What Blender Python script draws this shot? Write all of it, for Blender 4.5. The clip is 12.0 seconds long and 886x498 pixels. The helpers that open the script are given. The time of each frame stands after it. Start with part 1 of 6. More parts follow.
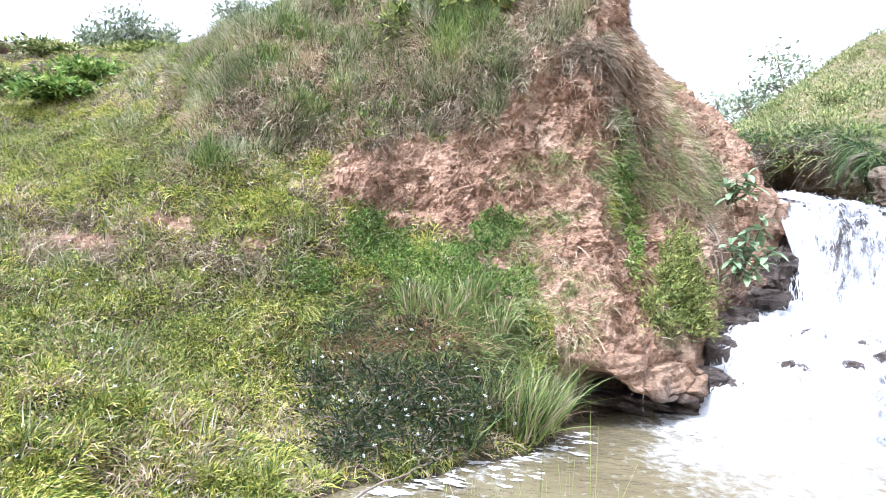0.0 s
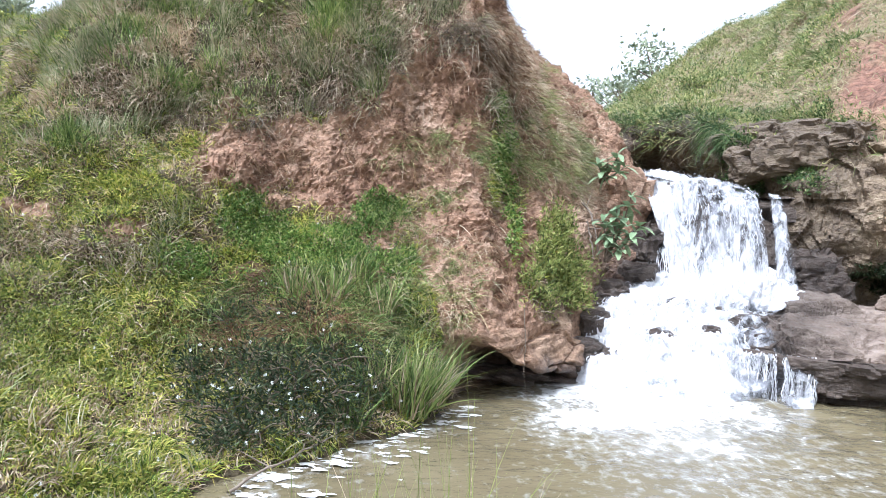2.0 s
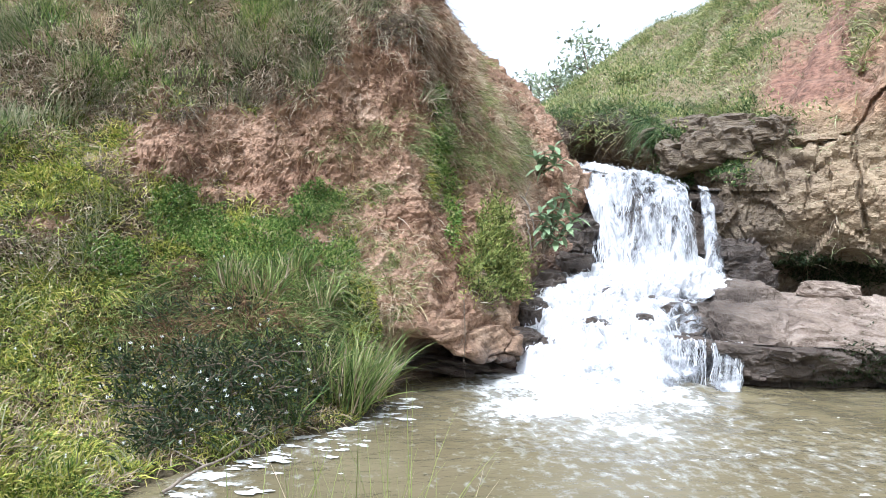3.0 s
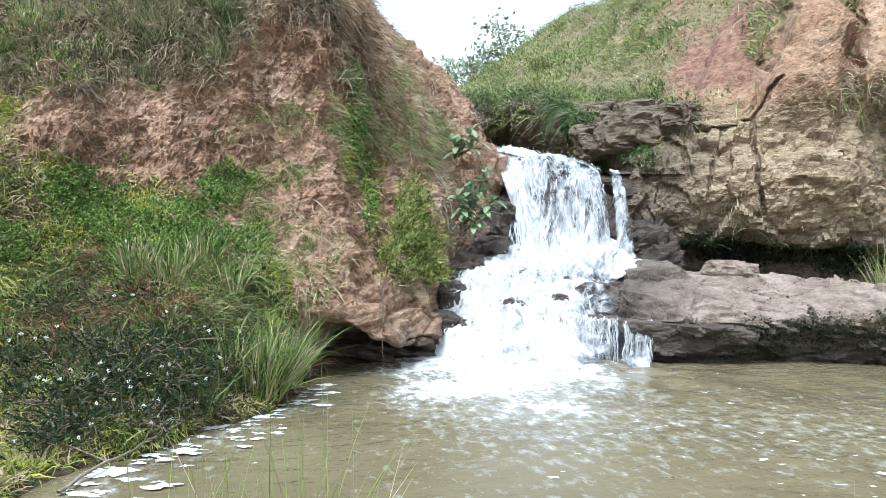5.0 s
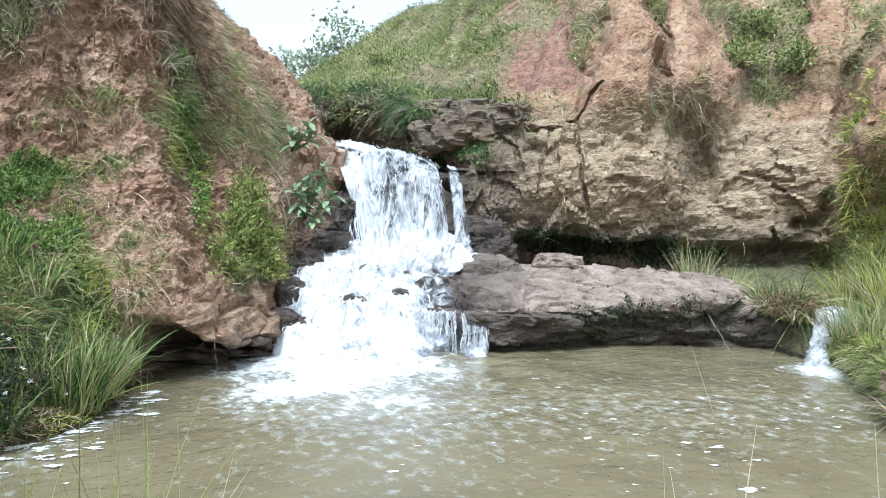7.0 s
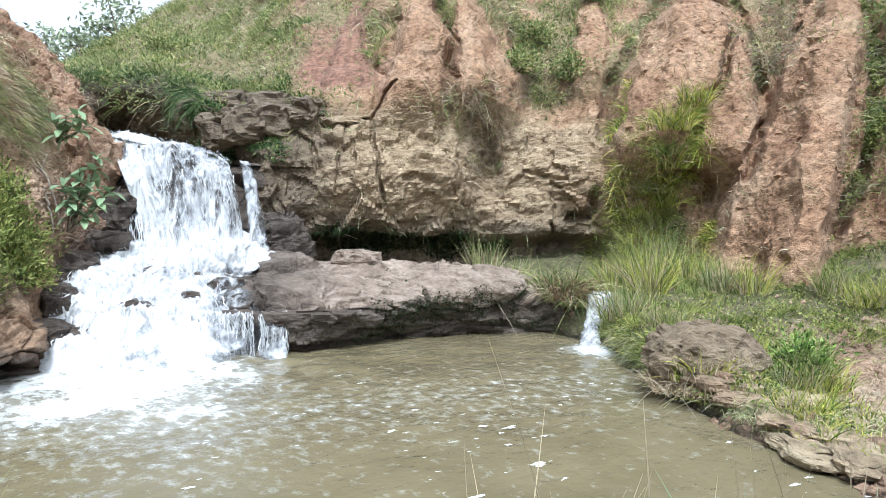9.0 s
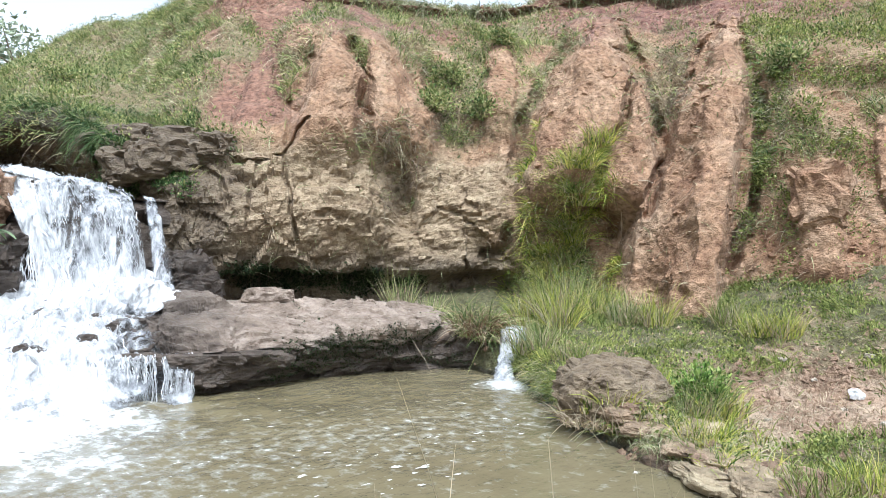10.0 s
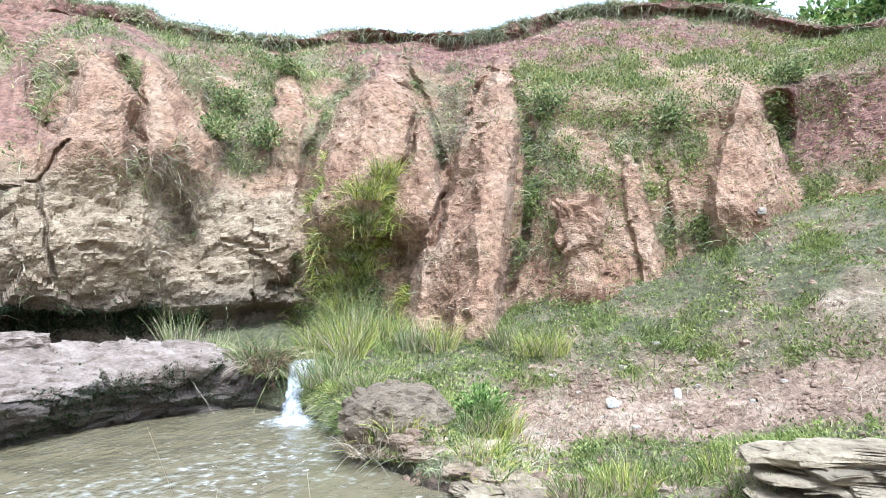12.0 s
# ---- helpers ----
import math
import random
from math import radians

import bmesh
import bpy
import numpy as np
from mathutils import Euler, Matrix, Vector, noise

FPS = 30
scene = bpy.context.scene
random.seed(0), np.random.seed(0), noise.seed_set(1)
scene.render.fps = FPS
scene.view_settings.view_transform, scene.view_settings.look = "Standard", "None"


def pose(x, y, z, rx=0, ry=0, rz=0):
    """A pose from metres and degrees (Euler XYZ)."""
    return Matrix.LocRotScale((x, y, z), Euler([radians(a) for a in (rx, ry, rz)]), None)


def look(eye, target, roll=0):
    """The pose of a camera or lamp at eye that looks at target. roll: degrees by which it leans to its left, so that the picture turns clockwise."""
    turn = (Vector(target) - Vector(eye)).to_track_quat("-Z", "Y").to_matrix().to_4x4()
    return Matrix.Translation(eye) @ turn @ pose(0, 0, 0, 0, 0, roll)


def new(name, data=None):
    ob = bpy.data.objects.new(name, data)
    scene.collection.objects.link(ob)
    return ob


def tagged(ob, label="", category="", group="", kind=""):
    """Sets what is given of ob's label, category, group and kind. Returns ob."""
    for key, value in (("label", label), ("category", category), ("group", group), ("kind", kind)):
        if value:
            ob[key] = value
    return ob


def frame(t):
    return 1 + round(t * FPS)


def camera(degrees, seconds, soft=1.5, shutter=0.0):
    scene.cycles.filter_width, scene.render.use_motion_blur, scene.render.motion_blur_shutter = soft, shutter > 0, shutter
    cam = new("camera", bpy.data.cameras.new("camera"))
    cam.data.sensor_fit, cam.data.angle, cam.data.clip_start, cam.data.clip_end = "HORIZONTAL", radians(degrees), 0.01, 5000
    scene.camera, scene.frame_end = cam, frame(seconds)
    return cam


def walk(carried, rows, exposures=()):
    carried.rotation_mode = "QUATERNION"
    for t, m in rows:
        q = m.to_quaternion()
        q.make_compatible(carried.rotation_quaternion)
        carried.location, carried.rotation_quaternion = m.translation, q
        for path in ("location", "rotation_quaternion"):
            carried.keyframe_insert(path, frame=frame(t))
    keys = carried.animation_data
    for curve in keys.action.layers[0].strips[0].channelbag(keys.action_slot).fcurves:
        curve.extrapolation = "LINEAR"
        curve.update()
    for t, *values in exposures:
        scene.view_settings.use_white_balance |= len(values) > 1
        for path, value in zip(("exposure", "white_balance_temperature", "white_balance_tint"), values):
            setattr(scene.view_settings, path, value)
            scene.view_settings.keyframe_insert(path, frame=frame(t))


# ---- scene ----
cam = camera(65.65, 12.0, soft=0.48)
# seconds, x, y, z, yaw, pitch, roll
PATH = [
    (0.0, 0.000, 0.000, 1.782, -0.00, -1.23, -2.74),
    (0.5, 0.013, 0.005, 1.773, -2.75, -1.96, -3.42),
    (1.0, 0.029, 0.003, 1.774, -5.30, -1.90, -2.77),
    (1.5, 0.053, -0.006, 1.765, -7.40, -2.05, -2.01),
    (2.0, 0.065, -0.014, 1.755, -9.22, -2.27, -1.59),
    (2.5, 0.079, -0.006, 1.749, -11.98, -2.69, -1.55),
    (3.0, 0.087, -0.015, 1.737, -14.13, -2.64, -1.20),
    (5.0, 0.121, 0.049, 1.694, -20.90, -3.65, -1.04),
    (5.5, 0.136, 0.047, 1.698, -24.62, -3.74, -0.83),
    (6.0, 0.148, 0.054, 1.698, -28.64, -3.17, -1.13),
    (6.5, 0.162, 0.060, 1.691, -31.43, -3.45, -1.30),
    (8.5, 0.172, 0.110, 1.679, -45.38, -3.70, -1.00),
    (9.0, 0.169, 0.104, 1.693, -50.84, -3.73, -1.08),
    (9.5, 0.189, 0.088, 1.701, -54.81, -3.05, -1.17),
    (10.0, 0.187, 0.070, 1.715, -57.77, -0.69, -0.90),
    (10.5, 0.223, 0.034, 1.699, -61.18, 0.70, -0.76),
    (11.0, 0.241, 0.010, 1.686, -64.45, 1.89, -0.27),
    (11.5, 0.267, -0.016, 1.697, -70.04, 1.99, -0.18),
    (12.0, 0.287, -0.053, 1.693, -74.37, 2.06, 0.45),
]
EXPOSURES = [(0.0, 1.6, 5250, 16), (1.0, 1.4, 5250, 15), (1.5, 1.2, 5270, 14), (2.0, 1.1, 5300, 13), (3.0, 1.02, 5350, 10), (5.0, 0.92, 5250, 4.5), (6.5, 0.88, 5150, 4), (8.5, 0.86, 5250, 5), (9.5, 0.87, 5400, 6.5), (11.0, 0.86, 5250, 7), (11.5, 1.14, 5000, 7.5), (12.0, 1.27, 4900, 8)]
walk(cam, [(t, pose(x, y, z, 90 + pitch, roll, yaw)) for t, x, y, z, yaw, pitch, roll in PATH], EXPOSURES)

# ---------------------------------------------------------------- light
SUN_AZ, SUN_EL = 229.0, 60.0
world = bpy.data.worlds.new("overcast_sky")
scene.world = world
world.use_nodes = True
wt = world.node_tree
wt.nodes.clear()
sky = wt.nodes.new("ShaderNodeTexSky")
sky.sky_type, sky.sun_disc = "NISHITA", False
sky.sun_elevation, sky.sun_rotation = radians(SUN_EL), radians(SUN_AZ)
sky.dust_density, sky.air_density = 4.0, 1.0
soft_sky = wt.nodes.new("ShaderNodeHueSaturation")
soft_sky.inputs["Saturation"].default_value = 0.06
soft_sky.inputs["Value"].default_value = 1.25
bg = wt.nodes.new("ShaderNodeBackground")
bg.inputs["Strength"].default_value = 0.142
wout = wt.nodes.new("ShaderNodeOutputWorld")
wt.links.new(sky.outputs[0], soft_sky.inputs["Color"])
wt.links.new(soft_sky.outputs[0], bg.inputs["Color"])
wt.links.new(bg.outputs[0], wout.inputs["Surface"])

sun_data = bpy.data.lights.new("sun", "SUN")
sun_data.energy, sun_data.angle, sun_data.color = 2.2, radians(10), (1.0, 0.97, 0.93)
sun = new("sun", sun_data)
sun_dir = Vector((math.sin(radians(SUN_AZ)) * math.cos(radians(SUN_EL)), math.cos(radians(SUN_AZ)) * math.cos(radians(SUN_EL)), math.sin(radians(SUN_EL))))
sun.matrix_world = look(sun_dir * 60, (0, 0, 0))

# ---------------------------------------------------------------- numbers and noise
CX, CY = 0.15, 0.03                       # the standpoint
RNG = np.random.default_rng(7)


def polar(az, d, z):
    a = np.radians(az)
    return np.stack([CX + d * np.sin(a), CY + d * np.cos(a), z + 0 * a], -1)


def azimuth(p):
    return np.degrees(np.arctan2(p[..., 0] - CX, p[..., 1] - CY))


def distance(p):
    return np.hypot(p[..., 0] - CX, p[..., 1] - CY)


def smooth(a, b, x):
    t = np.clip((x - a) / (b - a), 0, 1)
    return t * t * (3 - 2 * t)


def hash3(i, j, k, seed):
    i, j, k = (np.asarray(v).astype(np.uint32) for v in (i, j, k))
    h = i * np.uint32(374761393) + j * np.uint32(668265263) + k * np.uint32(2147483647) + np.uint32((seed * 1274126177) & 0xFFFFFFFF)
    h = (h ^ (h >> np.uint32(13))) * np.uint32(1274126177)
    h = (h ^ (h >> np.uint32(16))) * np.uint32(2246822519)
    return ((h ^ (h >> np.uint32(15))) & np.uint32(0xFFFFFF)).astype(np.float32) / np.float32(0xFFFFFF)


def vnoise(p, seed=0):
    """Smooth value noise from -1 to 1."""
    b = np.floor(p).astype(np.int64)
    f = p - b
    f = f * f * (3 - 2 * f)
    out = 0
    for i in (0, 1):
        for j in (0, 1):
            for k in (0, 1):
                w = (f[..., 0] if i else 1 - f[..., 0]) * (f[..., 1] if j else 1 - f[..., 1]) * (f[..., 2] if k else 1 - f[..., 2])
                out = out + w * hash3(b[..., 0] + i, b[..., 1] + j, b[..., 2] + k, seed)
    return out * 2 - 1


def fbm(p, size, octaves=4, seed=0, gain=0.5):
    q, a, out = p / size, 1.0, 0
    for n in range(octaves):
        out = out + a * vnoise(q + 17.3 * n, seed + n)
        q, a = q * 2.03, a * gain
    return out


def ridged(p, size, octaves=3, seed=0):
    q, a, out = p / size, 1.0, 0
    for n in range(octaves):
        out = out + a * (1 - 2 * np.abs(vnoise(q + 9.1 * n, seed + n)))
        q, a = q * 2.1, a * 0.5
    return out


# ---------------------------------------------------------------- meshes
def catmull(values, positions, at):
    """Smooth values along the first axis, kept from overshooting."""
    values, n = np.asarray(values, float), len(values)
    k = np.clip(np.searchsorted(positions, at, side="right") - 1, 0, n - 2)
    pos = np.asarray(positions, float)
    t = ((at - pos[k]) / (pos[k + 1] - pos[k])).reshape(-1, *[1] * (values.ndim - 1))
    p0, p1, p2, p3 = values[np.maximum(k - 1, 0)], values[k], values[k + 1], values[np.minimum(k + 2, n - 1)]
    m1, m2 = (p2 - p0) * 0.4, (p3 - p1) * 0.4
    return (2 * t**3 - 3 * t**2 + 1) * p1 + (t**3 - 2 * t**2 + t) * m1 + (-2 * t**3 + 3 * t**2) * p2 + (t**3 - t**2) * m2


def loft(profiles, nu, nv, view=(-38, 112)):
    """A grid of nu x nv places through profiles of (azimuth, distance, height), finer where it is near."""
    ctrl = np.array([[polar(*p) for p in prof] for prof in profiles], float)
    mids = (ctrl[1:] + ctrl[:-1]) / 2
    gaps = (np.linalg.norm(np.diff(ctrl, axis=0), axis=-1) / distance(mids)).mean(1)
    az = azimuth(mids).mean(1) % 360
    gaps = gaps * np.where((az < view[1]) | (az > view[0] % 360), 1, 0.25)
    mids = (ctrl[:, 1:] + ctrl[:, :-1]) / 2
    up = (np.linalg.norm(np.diff(ctrl, axis=1), axis=-1) / distance(mids) ** 1.3).mean(0)
    us, vs = np.r_[0, np.cumsum(gaps)], np.r_[0, np.cumsum(up)]
    grid = catmull(ctrl, us, np.linspace(0, us[-1], nu))
    return catmull(grid.swapaxes(0, 1), vs, np.linspace(0, vs[-1], nv)).swapaxes(0, 1)


def facing(g, n):
    return n * np.sign((n * (np.array([CX, CY, 4.0]) - g)).sum(-1).mean())


def patches(p, spots, ragged=0.6, seed=200):
    """1 inside ragged ovals of (azimuth, elevation, half width, half height) as they stand round the standpoint, 0 outside."""
    az, el = azimuth(p), np.degrees(np.arctan2(p[..., 2] - 1.72, distance(p)))
    w, out = fbm(p, 0.45, 4, seed), 0
    for a, e, ra, re in spots:
        out = np.maximum(out, smooth(1.45, 0.45, np.hypot((az - a) / ra, (el - e) / re) + ragged * w))
    return out


def facets(p, size, seed, squash=(1, 1, 1), tilt=0.5):
    """Broken stone: every cell its own tilted face, with a crack between the cells. Gives relief and crack depth (0 to 1)."""
    q = p * np.array(squash) / size
    q = q + 0.25 * np.stack([vnoise(q * 0.9 + 5 * i, seed + 50 + i) for i in range(3)], -1)
    b = np.floor(q).astype(np.int64)
    best, second = np.full(q.shape[:-1], 9.0), np.full(q.shape[:-1], 9.0)
    cell, off_near = np.zeros_like(b), np.zeros_like(q)
    for i in (-1, 0, 1):
        for j in (-1, 0, 1):
            for k in (-1, 0, 1):
                c = b + np.array([i, j, k])
                off = q - (c + np.stack([hash3(c[..., 0], c[..., 1], c[..., 2], seed + m) for m in range(3)], -1))
                dd = np.sqrt((off**2).sum(-1))
                near = dd < best
                second = np.where(near, best, np.minimum(second, dd))
                best = np.where(near, dd, best)
                cell[near], off_near[near] = c[near], off[near]
    h = [hash3(cell[..., 0], cell[..., 1], cell[..., 2], seed + m) for m in (3, 4, 5)]
    relief = h[0] - 0.5 + tilt * (off_near * (np.stack([h[1], h[2], h[0]], -1) - 0.5)).sum(-1)
    return relief, smooth(0.05, 0.0, second - best)


def grid_normals(g):
    n = np.cross(np.gradient(g, axis=0), np.gradient(g, axis=1))
    return n / np.maximum(np.linalg.norm(n, axis=-1, keepdims=True), 1e-9)


def mesh_from(name, verts, faces, material, attrs=None, shade=True):
    """faces: an array of quads or of triangles."""
    me = bpy.data.meshes.new(name)
    faces = np.asarray(faces, np.int32)
    n, k = faces.shape
    me.vertices.add(len(verts))
    me.vertices.foreach_set("co", np.asarray(verts, np.float32).ravel())
    me.loops.add(n * k)
    me.loops.foreach_set("vertex_index", faces.ravel())
    me.polygons.add(n)
    me.polygons.foreach_set("loop_start", np.arange(0, n * k, k, dtype=np.int32))
    me.polygons.foreach_set("use_smooth", np.full(n, shade))
    me.update(calc_edges=True)
    me.materials.append(material)
    for key, vals in (attrs or {}).items():
        me.attributes.new(key, "FLOAT", "POINT").data.foreach_set("value", np.asarray(vals, np.float32).ravel())
    return me


def grid_faces(nu, nv, flip=False, wrap=False):
    i, j = np.meshgrid(np.arange(nu if wrap else nu - 1), np.arange(nv - 1), indexing="ij")
    a = (i * nv + j).ravel()
    b = (((i + 1) % nu) * nv + j).ravel()
    f = np.stack([a, b, b + 1, a + 1], 1)
    return f[:, ::-1] if flip else f


def sheet(name, g, material, attrs=None, shade=True):
    return new(name, mesh_from(name, g.reshape(-1, 3), grid_faces(g.shape[0], g.shape[1]), material, attrs, shade))


def part(name, me, parent, label=""):
    ob = new(name, me)
    ob.parent = parent
    if label:
        ob["label"] = label
    return ob


# ---------------------------------------------------------------- materials
def material(name, rough=0.8, metallic=0.0):
    m = bpy.data.materials.new(name)
    m.use_nodes = True
    b = m.node_tree.nodes["Principled BSDF"]
    b.inputs["Roughness"].default_value = rough
    b.inputs["Metallic"].default_value = metallic
    return m, m.node_tree.nodes, m.node_tree.links, b


def ramp(nodes, stops):
    r = nodes.new("ShaderNodeValToRGB")
    e = r.color_ramp.elements
    while len(e) < len(stops):
        e.new(0.5)
    for s, (p, c) in zip(e, stops):
        s.position, s.color = p, (*c, 1) if len(c) == 3 else c
    return r


def noise_tex(nodes, links, scale, detail=6, rough=0.6, squash=(1, 1, 1)):
    co = nodes.new("ShaderNodeTexCoord")
    mp = nodes.new("ShaderNodeMapping")
    mp.inputs["Scale"].default_value = squash
    n = nodes.new("ShaderNodeTexNoise")
    n.inputs["Scale"].default_value, n.inputs["Detail"].default_value, n.inputs["Roughness"].default_value = scale, detail, rough
    links.new(co.outputs["Object"], mp.inputs[0])
    links.new(mp.outputs[0], n.inputs["Vector"])
    return n


def mix(nodes, links, fac, a, b, blend="MIX"):
    m = nodes.new("ShaderNodeMix")
    m.data_type, m.blend_type = "RGBA", blend
    for sock, v in ((m.inputs[0], fac), (m.inputs[6], a), (m.inputs[7], b)):
        if isinstance(v, (int, float)):
            sock.default_value = v
        elif isinstance(v, tuple):
            sock.default_value = (*v, 1)
        else:
            links.new(v, sock)
    return m.outputs[2]


def bump(nodes, links, bsdf, height, strength, dist):
    b = nodes.new("ShaderNodeBump")
    b.inputs["Strength"].default_value, b.inputs["Distance"].default_value = strength, dist
    links.new(height, b.inputs["Height"])
    links.new(b.outputs[0], bsdf.inputs["Normal"])


def attribute(nodes, name):
    a = nodes.new("ShaderNodeAttribute")
    a.attribute_name = name
    return a.outputs["Fac"]


def earth_material(name, clay, soil, rock=None, size=14, warped=0.3, strata=None):
    """Bare clay and thatch-covered soil by the attribute 'bare'; layered rock by the attribute 'rock'; damp stone and
    painted-in shade by 'wet'.
    """
    m, nd, lk, b = material(name, 0.95)
    big, fine = noise_tex(nd, lk, 1.6, 5), noise_tex(nd, lk, size, 5, 0.62)
    crumb = noise_tex(nd, lk, size * 2.4, 3, 0.55, (1, 1, 1.8))
    c1 = ramp(nd, [(0.3, clay[0]), (0.5, clay[1]), (0.72, clay[2])])
    lk.new(big.outputs[0], c1.inputs[0])
    c2 = ramp(nd, [(0.3, (0.5, 0.45, 0.41)), (0.44, (0.88, 0.86, 0.84)), (0.64, (1.2, 1.19, 1.17))])
    lk.new(fine.outputs[0], c2.inputs[0])
    vor = nd.new("ShaderNodeTexVoronoi")
    vor.inputs["Scale"].default_value = 8.0
    warp = noise_tex(nd, lk, 6, 8, 0.75)
    co = nd.new("ShaderNodeTexCoord")
    shift = mix(nd, lk, warped, co.outputs["Object"], warp.outputs["Color"], "ADD")
    lk.new(shift, vor.inputs["Vector"])
    # crevice shade painted into the clay colour, darkest in the bump's pits
    pit_shade = ramp(nd, [(0.0, (1.08, 1.07, 1.06)), (0.5, (0.97, 0.97, 0.97)), (0.85, (0.6, 0.55, 0.5))])
    lk.new(vor.outputs["Distance"], pit_shade.inputs[0])
    flake = noise_tex(nd, lk, size * 0.9, 5, 0.6, (0.8, 0.8, 1.5))
    flake_c = ramp(nd, [(0.36, (0.55, 0.49, 0.44)), (0.44, (0.96, 0.95, 0.94)), (0.66, (1.12, 1.11, 1.09))])
    lk.new(flake.outputs[0], flake_c.inputs[0])
    base = c1.outputs[0]
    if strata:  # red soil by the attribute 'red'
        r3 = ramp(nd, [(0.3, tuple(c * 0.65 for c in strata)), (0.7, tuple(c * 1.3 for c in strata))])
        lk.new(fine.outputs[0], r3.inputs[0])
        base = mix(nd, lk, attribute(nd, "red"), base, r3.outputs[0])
    clay_c = mix(nd, lk, 0.9, base, c2.outputs[0], "MULTIPLY")
    clay_c = mix(nd, lk, 0.4, clay_c, pit_shade.outputs[0], "MULTIPLY")
    clay_c = mix(nd, lk, 0.8, clay_c, flake_c.outputs[0], "MULTIPLY")
    s1 = ramp(nd, [(0.3, soil[0]), (0.55, soil[1]), (0.8, soil[2])])
    lk.new(fine.outputs[0], s1.inputs[0])
    col = mix(nd, lk, attribute(nd, "bare"), s1.outputs[0], clay_c)
    if rock:
        lay = noise_tex(nd, lk, 2.6, 12, 0.75, (1, 1, 2.6))
        r1 = ramp(nd, [(0.28, rock[0]), (0.45, rock[1]), (0.6, rock[2]), (0.75, rock[3])])
        lk.new(lay.outputs[0], r1.inputs[0])
        rock_c = mix(nd, lk, 0.5, r1.outputs[0], c2.outputs[0], "MULTIPLY")
        rock_c = mix(nd, lk, 0.8, rock_c, flake_c.outputs[0], "MULTIPLY")
        col = mix(nd, lk, attribute(nd, "rock"), col, rock_c)
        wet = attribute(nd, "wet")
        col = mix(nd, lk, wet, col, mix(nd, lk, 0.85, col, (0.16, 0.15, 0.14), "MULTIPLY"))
        rr = nd.new("ShaderNodeMapRange")
        rr.inputs["To Min"].default_value, rr.inputs["To Max"].default_value = 0.95, 0.35
        lk.new(wet, rr.inputs["Value"])
        lk.new(rr.outputs[0], b.inputs["Roughness"])
    lk.new(col, b.inputs["Base Color"])
    add = nd.new("ShaderNodeMath")
    add.operation = "ADD"
    lk.new(fine.outputs[0], add.inputs[0])
    lk.new(crumb.outputs[0], add.inputs[1])
    add2 = nd.new("ShaderNodeMath")
    add2.operation = "MULTIPLY_ADD"
    add2.inputs[1].default_value = 1.6
    lk.new(flake.outputs[0], add2.inputs[0])
    lk.new(add.outputs[0], add2.inputs[2])
    sub = nd.new("ShaderNodeMath")
    sub.operation = "SUBTRACT"
    lk.new(add2.outputs[0], sub.inputs[0])
    lk.new(vor.outputs["Distance"], sub.inputs[1])
    bump(nd, lk, b, sub.outputs[0], 0.8, 0.04)
    return m


def leaf_material(name, stops, rough=0.6, trans=0.18):
    """Foliage whose colour varies from blade to blade."""
    m, nd, lk, b = material(name, rough)
    geo = nd.new("ShaderNodeNewGeometry")
    r = ramp(nd, stops)
    lk.new(geo.outputs["Random Per Island"], r.inputs[0])
    big = noise_tex(nd, lk, 1.1, 3)
    r2 = ramp(nd, [(0.3, (0.7, 0.72, 0.7)), (0.7, (1.25, 1.2, 1.1))])
    lk.new(big.outputs[0], r2.inputs[0])
    col = mix(nd, lk, 1.0, r.outputs[0], r2.outputs[0], "MULTIPLY")
    lk.new(col, b.inputs["Base Color"])
    b.inputs["Specular IOR Level"].default_value = 0.25
    tr = nd.new("ShaderNodeBsdfTranslucent")
    lk.new(col, tr.inputs["Color"])
    mx = nd.new("ShaderNodeMixShader")
    mx.inputs[0].default_value = trans
    lk.new(b.outputs[0], mx.inputs[1])
    lk.new(tr.outputs[0], mx.inputs[2])
    lk.new(mx.outputs[0], nd["Material Output"].inputs["Surface"])
    return m


CLAY = ((0.225, 0.124, 0.073), (0.35, 0.22, 0.138), (0.46, 0.33, 0.23))
CLAY_WALL = ((0.22, 0.118, 0.064), (0.31, 0.19, 0.11), (0.4, 0.278, 0.178))
ROCK_WALL = ((0.12, 0.078, 0.045), (0.275, 0.2, 0.12), (0.38, 0.292, 0.183), (0.48, 0.39, 0.262))
SOIL = ((0.05, 0.045, 0.02), (0.12, 0.11, 0.045), (0.2, 0.165, 0.085))
ROCK = ((0.12, 0.085, 0.05), (0.32, 0.245, 0.148), (0.47, 0.375, 0.235), (0.58, 0.49, 0.335))
m_hill = earth_material("red_clay_hill", CLAY, ((0.04, 0.028, 0.014), (0.085, 0.064, 0.03), (0.15, 0.112, 0.06)), ROCK, 16, 0.12)
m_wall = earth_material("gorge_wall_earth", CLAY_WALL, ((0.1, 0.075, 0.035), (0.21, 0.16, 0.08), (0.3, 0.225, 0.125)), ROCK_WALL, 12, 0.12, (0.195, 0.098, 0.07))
m_bank = earth_material("bank_earth", ((0.17, 0.105, 0.066), (0.32, 0.215, 0.142), (0.48, 0.37, 0.26)), SOIL, ROCK)
m_slab = earth_material("grey_slab_rock", CLAY, SOIL, ((0.1, 0.07, 0.05), (0.24, 0.182, 0.136), (0.34, 0.27, 0.212), (0.44, 0.37, 0.305)), 9)

